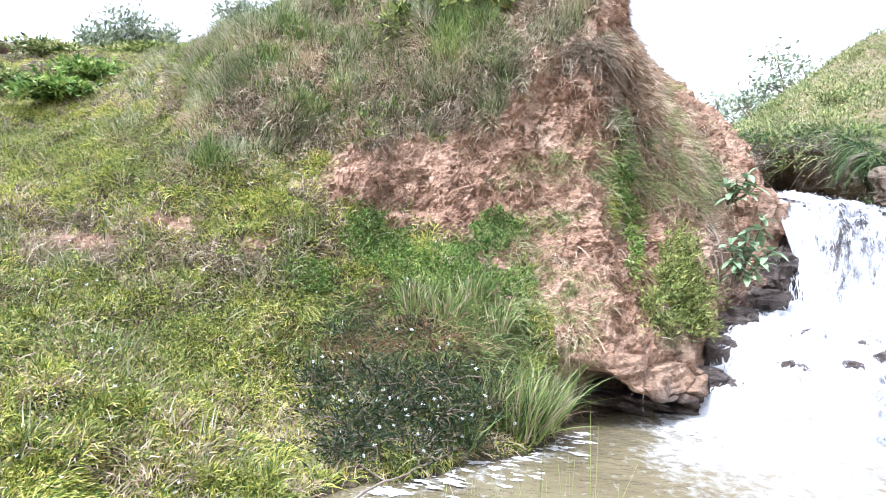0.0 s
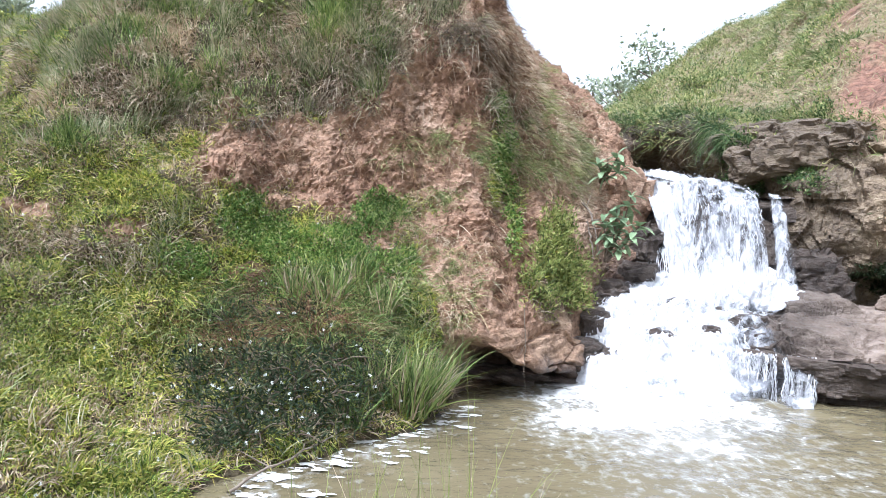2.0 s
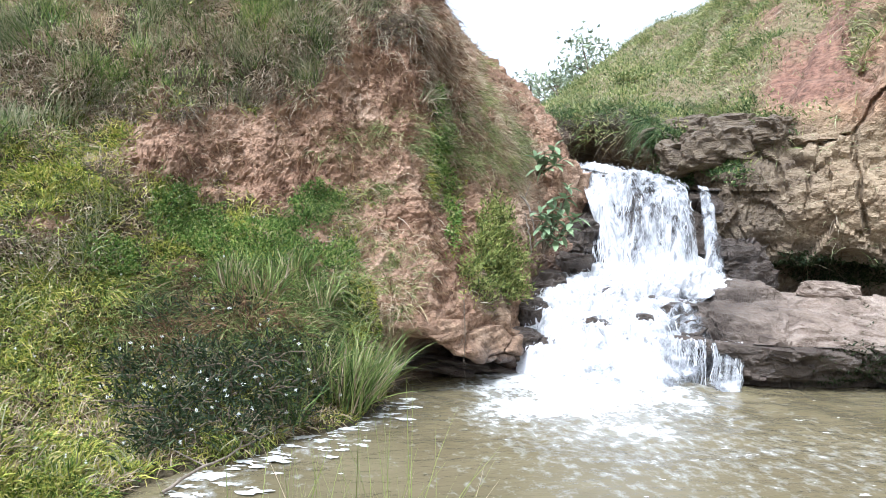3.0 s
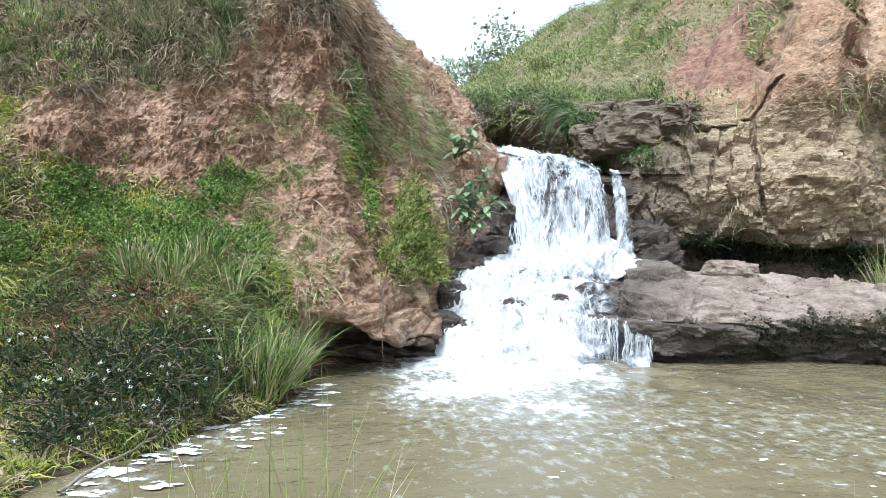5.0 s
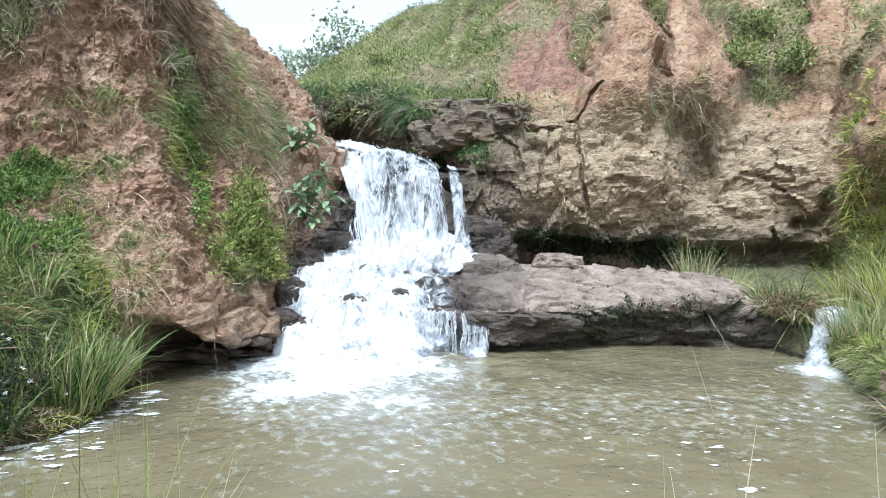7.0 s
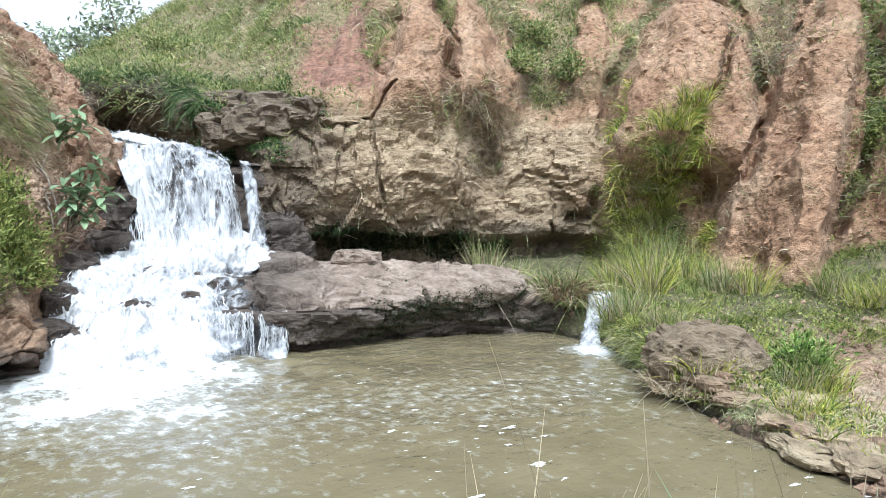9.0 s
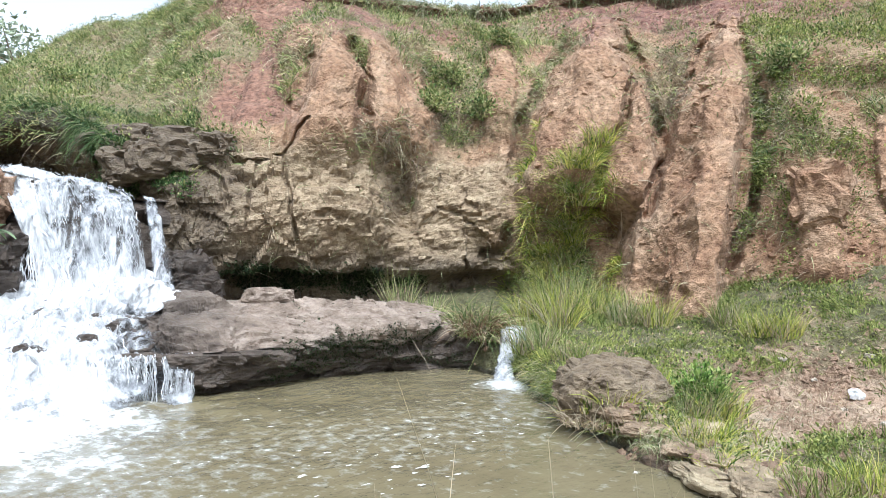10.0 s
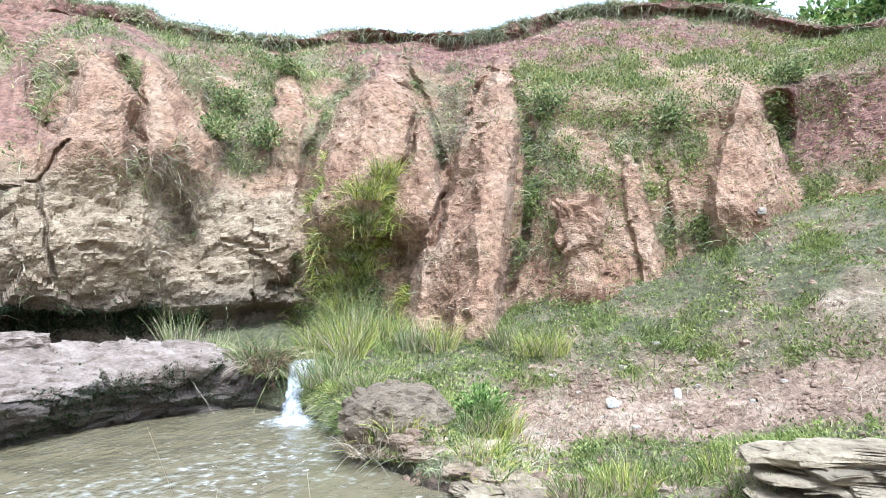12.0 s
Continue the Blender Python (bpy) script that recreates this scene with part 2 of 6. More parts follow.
G_BRIGHT = [(0.0, (0.03, 0.075, 0.01)), (0.25, (0.13, 0.18, 0.027)), (0.55, (0.38, 0.42, 0.068)), (0.85, (0.55, 0.5, 0.12)), (1.0, (0.62, 0.5, 0.25))]
G_DRY = [(0.0, (0.06, 0.09, 0.03)), (0.35, (0.25, 0.28, 0.13)), (0.7, (0.44, 0.42, 0.26)), (1.0, (0.56, 0.48, 0.36))]
G_OLIVE = [(0.0, (0.05, 0.09, 0.025)), (0.4, (0.19, 0.24, 0.075)), (0.75, (0.35, 0.37, 0.145)), (1.0, (0.5, 0.43, 0.24))]
G_DEEP = [(0.0, (0.03, 0.07, 0.014)), (0.4, (0.13, 0.22, 0.042)), (0.8, (0.28, 0.38, 0.095)), (1.0, (0.45, 0.45, 0.18))]
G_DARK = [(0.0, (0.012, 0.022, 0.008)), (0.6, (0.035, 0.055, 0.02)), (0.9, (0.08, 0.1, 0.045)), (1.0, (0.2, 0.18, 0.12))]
G_LIME = [(0.0, (0.045, 0.07, 0.016)), (0.5, (0.22, 0.265, 0.065)), (1.0, (0.4, 0.4, 0.14))]
G_STRAW = [(0.0, (0.17, 0.115, 0.07)), (0.5, (0.4, 0.31, 0.21)), (1.0, (0.62, 0.53, 0.4))]
m_bright = leaf_material("short_grass", G_BRIGHT)
m_dry = leaf_material("dry_grass", G_DRY)
m_rush = leaf_material("dark_rush_blades", [(0.0, (0.03, 0.06, 0.015)), (0.45, (0.14, 0.21, 0.055)), (0.85, (0.32, 0.38, 0.12)), (1.0, (0.46, 0.42, 0.22))])
m_hang = leaf_material("dark_hanging_blades", [(0.0, (0.02, 0.045, 0.015)), (0.5, (0.07, 0.12, 0.035)), (0.85, (0.16, 0.22, 0.08)), (1.0, (0.36, 0.33, 0.18))])
m_olive = leaf_material("olive_grass", G_OLIVE)
m_deep = leaf_material("green_leaves", G_DEEP)
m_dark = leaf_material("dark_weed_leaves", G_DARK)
m_lime = leaf_material("yellow_green_leaves", G_LIME)
m_straw = leaf_material("straw_and_roots", G_STRAW, 0.9, 0.1)
m_broad = leaf_material("pale_broad_leaves", [(0.0, (0.1, 0.16, 0.08)), (0.6, (0.26, 0.35, 0.2)), (1.0, (0.42, 0.5, 0.34))], 0.5)
m_far = leaf_material("far_tree_leaves", [(0.0, (0.16, 0.2, 0.13)), (1.0, (0.42, 0.46, 0.32))])
m_scrub = leaf_material("grey_dead_twigs", [(0.0, (0.08, 0.06, 0.045)), (0.4, (0.21, 0.165, 0.125)), (0.75, (0.33, 0.27, 0.2)), (1.0, (0.3, 0.31, 0.15))], 0.9, 0.05)
m_rust = leaf_material("rusty_dead_stems", [(0.0, (0.07, 0.035, 0.02)), (0.6, (0.2, 0.11, 0.065)), (1.0, (0.33, 0.23, 0.13))], 0.9, 0.05)
m_petal, nd_, lk_, b_ = material("white_flower_heads", 0.8)
b_.inputs["Base Color"].default_value = (0.72, 0.72, 0.66, 1)


def plain_material(name, a, b, scale, rough, height=0.01):
    """Two tones of one stuff with a fine relief."""
    m, nd, lk, bs = material(name, rough)
    n = noise_tex(nd, lk, scale, 6, 0.7)
    r = ramp(nd, [(0.3, a), (0.7, b)])
    lk.new(n.outputs[0], r.inputs[0])
    lk.new(r.outputs[0], bs.inputs["Base Color"])
    bump(nd, lk, bs, n.outputs[0], 0.8, height)
    return m


m_wood = plain_material("weathered_driftwood", (0.1, 0.075, 0.05), (0.3, 0.24, 0.18), 18, 0.85)
m_bark = plain_material("grey_brown_stem", (0.09, 0.065, 0.04), (0.2, 0.15, 0.1), 25, 0.85)
m_pale = plain_material("pale_stone", (0.24, 0.19, 0.13), (0.46, 0.4, 0.32), 14, 0.9)
m_trash = plain_material("crumpled_white_plastic", (0.6, 0.6, 0.6), (0.85, 0.85, 0.84), 30, 0.4)
m_foam = plain_material("drifting_foam", (0.45, 0.43, 0.38), (0.68, 0.66, 0.6), 30, 0.9)


def water_material(name, tint, rough, ripple, size):
    m, nd, lk, b = material(name, rough)
    n = noise_tex(nd, lk, 1.2, 4)
    r = ramp(nd, [(0.3, tint[0]), (0.7, tint[1])])
    lk.new(n.outputs[0], r.inputs[0])
    lk.new(r.outputs[0], b.inputs["Base Color"])
    b.inputs["IOR"].default_value = 1.33
    w = noise_tex(nd, lk, size, 4, 0.55, (1, 1.6, 1))
    bump(nd, lk, b, w.outputs[0], ripple, 0.05)
    return m


m_pool = water_material("muddy_pool_water", ((0.118, 0.096, 0.051), (0.172, 0.142, 0.08)), 0.05, 0.36, 6.0)
nd_, lk_ = m_pool.node_tree.nodes, m_pool.node_tree.links
b_ = nd_["Principled BSDF"]
froth = noise_tex(nd_, lk_, 7.0, 7, 0.7, (1.3, 1, 1))
sum_ = nd_.new("ShaderNodeMath")
sum_.operation = "ADD"
lk_.new(froth.outputs[0], sum_.inputs[0])
lk_.new(attribute(nd_, "foam"), sum_.inputs[1])
edge_ = ramp(nd_, [(0.6, (0, 0, 0)), (0.75, (0.3, 0.3, 0.3)), (0.98, (1, 1, 1))])
lk_.new(sum_.outputs[0], edge_.inputs[0])
muddy = b_.inputs["Base Color"].links[0].from_socket
lk_.new(mix(nd_, lk_, edge_.outputs[0], muddy, (0.62, 0.62, 0.6)), b_.inputs["Base Color"])
rr_ = nd_.new("ShaderNodeMapRange")
rr_.inputs["To Min"].default_value, rr_.inputs["To Max"].default_value = 0.05, 0.7
lk_.new(edge_.outputs[0], rr_.inputs["Value"])
lk_.new(rr_.outputs[0], b_.inputs["Roughness"])


def foam_material(name, lo, hi, scale, squash):
    """White water: clear where it runs thin, white where it breaks, with grey shading painted into its hollows."""
    m, nd, lk, b = material(name, 0.5)
    n = noise_tex(nd, lk, scale, 8, 0.7, squash)
    s = nd.new("ShaderNodeMath")
    s.operation = "ADD"
    lk.new(n.outputs[0], s.inputs[0])
    lk.new(attribute(nd, "thick"), s.inputs[1])
    r = ramp(nd, [(lo, (0.08, 0.08, 0.08)), (hi, (1, 1, 1))])
    lk.new(s.outputs[0], r.inputs[0])
    lk.new(r.outputs[0], b.inputs["Alpha"])
    n2 = noise_tex(nd, lk, scale * 1.7, 6, 0.7, squash)
    s2 = nd.new("ShaderNodeMath")
    s2.operation = "ADD"
    lk.new(n2.outputs[0], s2.inputs[0])
    lk.new(attribute(nd, "thick"), s2.inputs[1])
    # grey shadow tones of the water, put into its base colour
    c = ramp(nd, [(0.38, (0.2, 0.2, 0.205)), (0.5, (0.43, 0.425, 0.42)), (0.64, (0.68, 0.665, 0.645))])
    lk.new(s2.outputs[0], c.inputs[0])
    lk.new(c.outputs[0], b.inputs["Base Color"])
    bump(nd, lk, b, n2.outputs[0], 0.9, 0.08)
    return m


m_fall = foam_material("falling_white_water", 0.4, 0.53, 6.0, (1, 1, 0.22))
m_cascade = foam_material("churning_white_water", 0.36, 0.54, 5.0, (1, 1, 0.8))

# ---------------------------------------------------------------- left hill with the red cliff
HILL = [
    [(-75, 3.4, 0.35), (-75, 4.6, 0.6), (-75, 6, 1.0), (-75, 8, 1.6), (-75, 11, 2.6), (-75, 15, 3.9), (-75, 21, 5.6)],
    [(-50, 3.0, 0.3), (-50, 4.2, 0.5), (-50, 5.6, 0.9), (-50, 7.5, 1.5), (-50, 10, 2.6), (-50, 14, 3.9), (-50, 20, 5.7)],
    [(-34, 3.0, 0.12), (-34, 4.06, 0.37), (-34, 5.06, 0.66), (-34, 6.66, 1.22), (-34, 9.0, 2.26), (-34, 13, 3.54), (-34, 18.5, 5.4)],
    [(-26.8, 3.2, 0.0), (-26.8, 4.24, 0.22), (-26.8, 5.24, 0.57), (-26.8, 6.74, 1.22), (-26.8, 8.24, 2.31), (-26.8, 11, 3.62), (-26.8, 16.5, 5.4)],
    [(-18.7, 3.5, -0.2), (-18.6, 4.1, 0.05), (-18.6, 5.52, 0.4), (-18.7, 6.62, 1.25), (-18.8, 7.72, 2.66), (-19.1, 8.72, 3.95), (-19, 12, 4.5)],
    [(-9.4, 4.2, -0.35), (-9.6, 4.6, 0.0), (-12, 5.85, 0.42), (-10.5, 6.7, 1.4), (-10.1, 7.5, 2.79), (-10.4, 8.6, 4.56), (-11, 11, 5.4)],
    [(-4.5, 4.6, -0.35), (-4.7, 4.95, 0.05), (-2.2, 6.27, 1.02), (-2.3, 7.17, 1.75), (-2.7, 7.58, 2.93), (-3.1, 7.98, 4.48), (-4, 9.2, 5.7)],
    [(4.9, 5.3, -0.35), (4.9, 5.65, 0.05), (4.5, 6.56, 1.03), (4.3, 7.36, 1.91), (3.8, 7.56, 3.27), (3.4, 7.96, 4.52), (2, 9.2, 6.0)],
    [(12.3, 7.0, -0.35), (12.0, 7.45, 0.36), (11.2, 6.42, 0.68), (10.9, 7.24, 1.65), (10.4, 7.64, 2.88), (10.8, 7.84, 4.48), (9, 9.0, 6.0)],
    [(18, 7.6, -0.35), (17, 8.0, 0.22), (15.3, 6.6, 0.44), (13.6, 7.73, 1.66), (13.3, 8.24, 2.77), (12.7, 8.44, 4.61), (10.5, 9.6, 5.8)],
    [(20.2, 8.2, -0.35), (19.8, 7.85, 0.1), (19.2, 7.5, 0.3), (18.2, 8.22, 1.36), (17, 8.73, 2.36), (15.2, 8.93, 3.78), (12, 10, 5.2)],
    [(22.2, 9.3, -0.3), (21.7, 9.1, 0.3), (21.4, 8.92, 0.74), (21.5, 9.62, 1.7), (21.2, 9.92, 2.68), (19.8, 10.42, 3.45), (15, 11.4, 4.7)],
    [(25.6, 10, 0.0), (25.1, 9.85, 0.5), (24.9, 9.71, 0.93), (24.3, 9.81, 1.72), (23.9, 10.1, 2.48), (22.2, 10.9, 3.28), (17.5, 12.2, 4.4)],
    [(24.8, 12.5, 1.6), (24.6, 12.4, 2.2), (24.4, 12.3, 2.5), (24.0, 12.2, 2.75), (23.4, 12.4, 3.0), (21.4, 12.9, 3.6), (16.5, 14.5, 4.5)],
    [(23.5, 16, 2.0), (23.4, 16, 2.4), (23.2, 16, 2.7), (22.8, 16, 3.0), (22.2, 16.2, 3.3), (20, 16.8, 4.0), (15, 18, 4.8)],
]


HILL_BARE = [(-16.2, -1.0, 1.8, 1.2), (-29.3, -1.5, 4.0, 0.9), (-7.5, -4.3, 1.4, 0.8), (-23, 0.5, 2.0, 0.7)]
HILL_GREEN = [(13.2, 5.6, 1.1, 4.0), (14.8, 1.0, 0.7, 3.0), (18.0, -4.6, 1.9, 2.8), (5.2, 1.3, 2.4, 1.2), (5.5, -3.0, 1.6, 3.0)]


def hill_bare(p):
    az, z = azimuth(p), p[..., 2]
    lo = np.interp(az, [-14, -11, -3, 0, 4, 8, 10, 25], [2.4, 2.15, 1.95, 1.6, 1.15, 0.9, -0.2, -0.4])
    hi = np.interp(az, [-14, -11, -3, 3, 6, 10, 13, 25], [2.4, 2.75, 2.95, 3.3, 3.9, 4.4, 5.2, 4.8])
    w = 0.32 * fbm(p, 0.5, 4, 41)
    face = smooth(-0.1, 0.14, z + w - lo) * smooth(-0.12, 0.16, hi - z + w) * smooth(-13, -10, az)
    return np.clip(np.maximum(face, 0.9 * patches(p, HILL_BARE)) - 0.75 * patches(p, HILL_GREEN), 0, 1)


g = loft(HILL, 700, 330)
n0 = facing(g, grid_normals(g))
bare = hill_bare(g)
low = smooth(0.95, 0.6, g[..., 2] + 0.12 * fbm(g, 0.4, 3, 2)) * smooth(7, 11, azimuth(g))
clods, cracks = facets(g, 0.34, 5, (1, 1, 1.3))
small, cr2 = facets(g, 0.13, 9, (1, 1, 1.2))
blocks, cr3 = facets(g, 0.55, 15, (0.55, 0.55, 2.2), 0.8)
lumps = 0.1 * fbm(g, 0.9, 4, 3) + (1 - bare) * 0.085 * fbm(g, 0.34, 4, 4)
holes = smooth(0.3, 0.75, vnoise(g / np.array([0.2, 0.2, 0.15]), 6)) * smooth(0.0, 0.5, fbm(g, 0.9, 2, 7))
rough = bare * (0.05 * clods + 0.045 * small - 0.015 * cracks - 0.012 * cr2 + 0.055 * fbm(g, 0.3, 6, 8, 0.66) + 0.05 * ridged(g * np.array([1, 1, 0.3]), 0.5, 3, 12) - 0.11 * holes)
strata = low * (0.09 * blocks - 0.07 * cr3 + 0.05 * fbm(g * np.array([0.4, 0.4, 2.5]), 0.3, 4, 14))
g_hill = g + n0 * (lumps + rough * (1 - low) + strata)[..., None]
n_hill = facing(g_hill, grid_normals(g_hill))
bare_hill = hill_bare(g_hill)
wet_hill = np.maximum(smooth(0.42, 0.2, g_hill[..., 2] + 0.1 * fbm(g_hill, 0.4, 3, 16)) * smooth(4, 9, azimuth(g_hill)), smooth(20.5, 22.5, azimuth(g_hill)) * smooth(1.7, 1.1, g_hill[..., 2]))
hill = sheet("grassy_hill", g_hill, m_hill, {"bare": bare_hill, "rock": 0.15 * low, "wet": wet_hill}, False)
tagged(hill, "steep grassy hill ending in a bare red clay cliff beside the waterfall", "hill", kind="structure")

FAR_BANK = [
    [(-60, 22, 4.5), (-60, 22.4, 5.6), (-60, 23, 6.2), (-60, 30, 6.4)],
    [(-33, 21, 4.8), (-33, 21.6, 5.6), (-33, 22, 6.45), (-33, 30, 6.6)],
    [(-26, 20, 5.0), (-26, 21.3, 5.7), (-26, 22, 6.65), (-26, 30, 6.8)],
    [(-20, 19, 5.0), (-20, 21, 6.2), (-20, 22, 7.3), (-20, 30, 7.4)],
    [(-13, 17, 4.8), (-13, 20.5, 6.6), (-13, 22, 8.6), (-13, 30, 8.6)],
]
g = loft(FAR_BANK, 120, 40)
n0 = facing(g, grid_normals(g))
g = g + n0 * (0.25 * fbm(g, 1.2, 4, 65))[..., None]
g_far = g
far_bank = sheet("far_bank", g, m_hill, {"bare": 0.35 + 0.3 * fbm(g, 1.5, 3, 66), "rock": 0 * g[..., 0], "wet": 0 * g[..., 0]})
tagged(far_bank, "dark eroded bank closing the pasture behind the hill", "bank", kind="structure")

# ---------------------------------------------------------------- gorge wall
WALL = [
    [(18, 16.5, 1.8), (18, 16.3, 2.6), (18, 16.2, 3.0), (18, 16.2, 3.5), (18, 16.6, 3.8), (18, 21, 4.4), (18, 27, 5.6), (18, 36, 6.4)],
    [(22.4, 14.2, 1.8), (22.4, 14.1, 2.6), (22.4, 14.0, 3.0), (22.4, 13.9, 3.5), (22.4, 14.4, 3.95), (22.4, 18.5, 4.6), (22.4, 25, 5.7), (22.4, 34, 6.5)],
    [(25.5, 14.3, 1.8), (25.5, 14.3, 2.6), (25.5, 13.5, 3.1), (25.5, 13.0, 3.55), (25.5, 13.8, 4.0), (25.5, 18, 5.2), (25.5, 25, 6.6), (25.5, 34, 7.2)],
    [(30, 13.2, 1.7), (30, 13.1, 2.4), (30, 12.3, 2.85), (30, 12.0, 3.4), (30, 13.1, 3.9), (30, 17, 5.5), (30, 25, 8.3), (30, 34, 8.8)],
    [(35.3, 10.4, 0.6), (35.3, 10.3, 1.1), (35.3, 10.45, 1.9), (35.3, 10.6, 2.6), (34.8, 11.9, 3.4), (34.4, 14.2, 4.4), (33, 22, 7.9), (33, 32, 9)],
    [(39.8, 10.5, 0.4), (39.8, 10.5, 1.1), (39.3, 10.25, 2.1), (38.6, 10.7, 2.95), (39.3, 12.05, 4.05), (39.8, 13.5, 5.3), (40.6, 16.2, 7.2), (40, 24, 8.5)],
    [(43, 10.9, 0.4), (43, 10.75, 0.95), (42.8, 10.2, 2.0), (42.6, 10.6, 2.95), (43, 11.9, 4.05), (43.5, 13.6, 5.5), (44, 16, 7.25), (44, 24, 8.5)],
    [(46.5, 10.9, 0.4), (46.5, 10.8, 0.9), (46.3, 10.25, 2.0), (46, 10.6, 2.95), (47, 11.0, 4.0), (47.8, 12.0, 5.45), (48.8, 15.1, 7.0), (48.8, 22, 8)],
    [(51, 11.1, 0.35), (51, 11.0, 0.9), (51, 10.6, 2.0), (50.8, 10.9, 2.95), (51.3, 11.4, 3.95), (51.8, 12.6, 5.4), (52.5, 15.4, 7.0), (52.5, 22, 8)],
    [(55, 11.3, 0.3), (54.7, 11.36, 0.9), (54.8, 11.4, 2.0), (54.9, 11.7, 2.86), (56.2, 12.7, 4.3), (56.6, 14.1, 5.9), (56.8, 16.1, 7.1), (56.8, 22, 8)],
    [(61.7, 11.6, 0.3), (61.7, 11.67, 0.9), (61.6, 11.5, 2.1), (61.5, 11.87, 3.02), (61.9, 13.0, 4.66), (62.2, 14.6, 6.0), (62.5, 16.1, 7.1), (62.5, 22, 8)],
    [(66, 11.4, 0.2), (66, 11.5, 0.6), (66, 11.5, 2.0), (66, 11.8, 3.2), (66, 12.5, 4.3), (66.5, 13.4, 5.3), (66.5, 16.1, 7.2), (66.5, 22, 8)],
    [(69.5, 11.3, 0.2), (69.5, 11.4, 0.6), (69.3, 11.5, 2.0), (69, 11.7, 3.25), (69, 12.1, 4.5), (69.3, 12.8, 5.55), (69.3, 16.1, 7.3), (69.3, 22, 8.1)],
    [(74.5, 11.1, 0.3), (74.5, 11.2, 0.9), (74.5, 11.3, 2), (74.5, 11.7, 3.1), (74.8, 12.4, 4.3), (75.2, 13.6, 5.5), (75.5, 16.1, 7.3), (75.5, 22, 8.1)],
    [(77.6, 10.6, 0.4), (77.6, 10.7, 0.95), (78.2, 10.8, 2), (78.8, 11.1, 3), (79.3, 11.6, 4), (79.7, 12.4, 4.95), (79.5, 16.1, 7.3), (79.5, 22, 8.2)],
    [(82.5, 10.1, 0.6), (82.5, 10.2, 1.2), (82.3, 10.6, 2.2), (82, 11.0, 3.1), (81.8, 11.4, 4.0), (82, 12.3, 5.0), (82, 16.5, 7.7), (82, 23, 8.5)],
    [(86.5, 9.8, 0.9), (86.5, 9.9, 1.45), (86.5, 10.3, 2.4), (86.2, 10.7, 3.27), (85.8, 11.3, 4.1), (85.4, 12.1, 4.96), (85.1, 17.1, 8.05), (85, 24, 8.8)],
    [(91.5, 10.2, 1.2), (91.5, 10.4, 1.8), (91.5, 10.6, 2.6), (91.5, 11.0, 3.3), (91.5, 11.4, 4.0), (91.3, 12.1, 4.8), (91, 17.1, 8.05), (91, 24, 8.8)],
    [(97.6, 10.6, 1.7), (97.6, 10.9, 2.25), (97.7, 11.1, 2.8), (97.8, 11.35, 3.25), (97.9, 11.7, 3.9), (97.9, 12.1, 4.6), (97.6, 17.1, 7.7), (97.6, 24, 8.4)],
    [(101.2, 11.4, 2.0), (101.2, 12.0, 2.5), (101.2, 12.6, 3.1), (101.2, 12.9, 3.6), (101.1, 13.0, 4.1), (101, 12.8, 4.75), (101, 17.1, 7.3), (101, 24, 8)],
    [(105.4, 11.8, 2.4), (105.4, 12.2, 2.95), (105.4, 12.8, 3.7), (105.4, 13.1, 4.3), (105.4, 13.3, 4.8), (105.4, 13.7, 5.25), (105.4, 17.1, 6.9), (105.4, 24, 7.8)],
    [(120, 11.8, 2.4), (120, 12.2, 2.9), (120, 12.8, 3.5), (120, 13.1, 4.0), (120, 13.4, 4.5), (120, 13.8, 5.1), (120, 17, 6.7), (120, 24, 7.6)],
    [(150, 11, 2.0), (150, 11.5, 2.4), (150, 12.4, 3.1), (150, 13, 3.6), (150, 13.6, 4.2), (150, 14.4, 4.9), (150, 18, 6.2), (150, 24, 7.2)],
]
for prof in WALL[7:]:
    a_, d_, z_ = prof[6]
    r_ = math.sin(a_ * 1.7) + math.sin(a_ * 0.61 + 2)
    prof.insert(6, (a_, d_ - 0.22 - 0.08 * r_, z_ - 0.32 - 0.09 * r_))
for prof in WALL[:7]:
    (a_, d_, z_), (b_, e_, y_) = prof[5:7]
    prof.insert(6, ((a_ + b_) / 2, (d_ + e_) / 2, (z_ + y_) / 2))
g = loft(WALL, 920, 310)
n0 = facing(g, grid_normals(g))
WALL_BARE = [
    (50.6, 12.4, 3.0, 4.4), (67.7, 11.9, 3.2, 5.9), (65.3, 9.1, 4.1, 2.3), (77.5, 6.8, 4.0, 10.3), (78.7, 14.6, 1.6, 3.2), (82.5, 17.6, 11.0, 2.3), (101.0, 18.0, 3.0, 1.0),
    (97.9, 8.6, 2.5, 4.5), (104.1, 11.4, 3.7, 2.6), (86.4, 3.6, 1.2, 1.2), (89.6, 3.9, 0.9, 4.2), (97.9, 6.1, 3.7, 1.7), (58.6, 4.5, 3.3, 2.8),
    (40.1, 11.1, 2.7, 2.5), (73.0, 2.3, 2.7, 3.6), (91.4, 17.9, 2.9, 1.9), (70.5, 6.8, 2.8, 3.7), (43.4, 17.1, 2.5, 2.1),
]
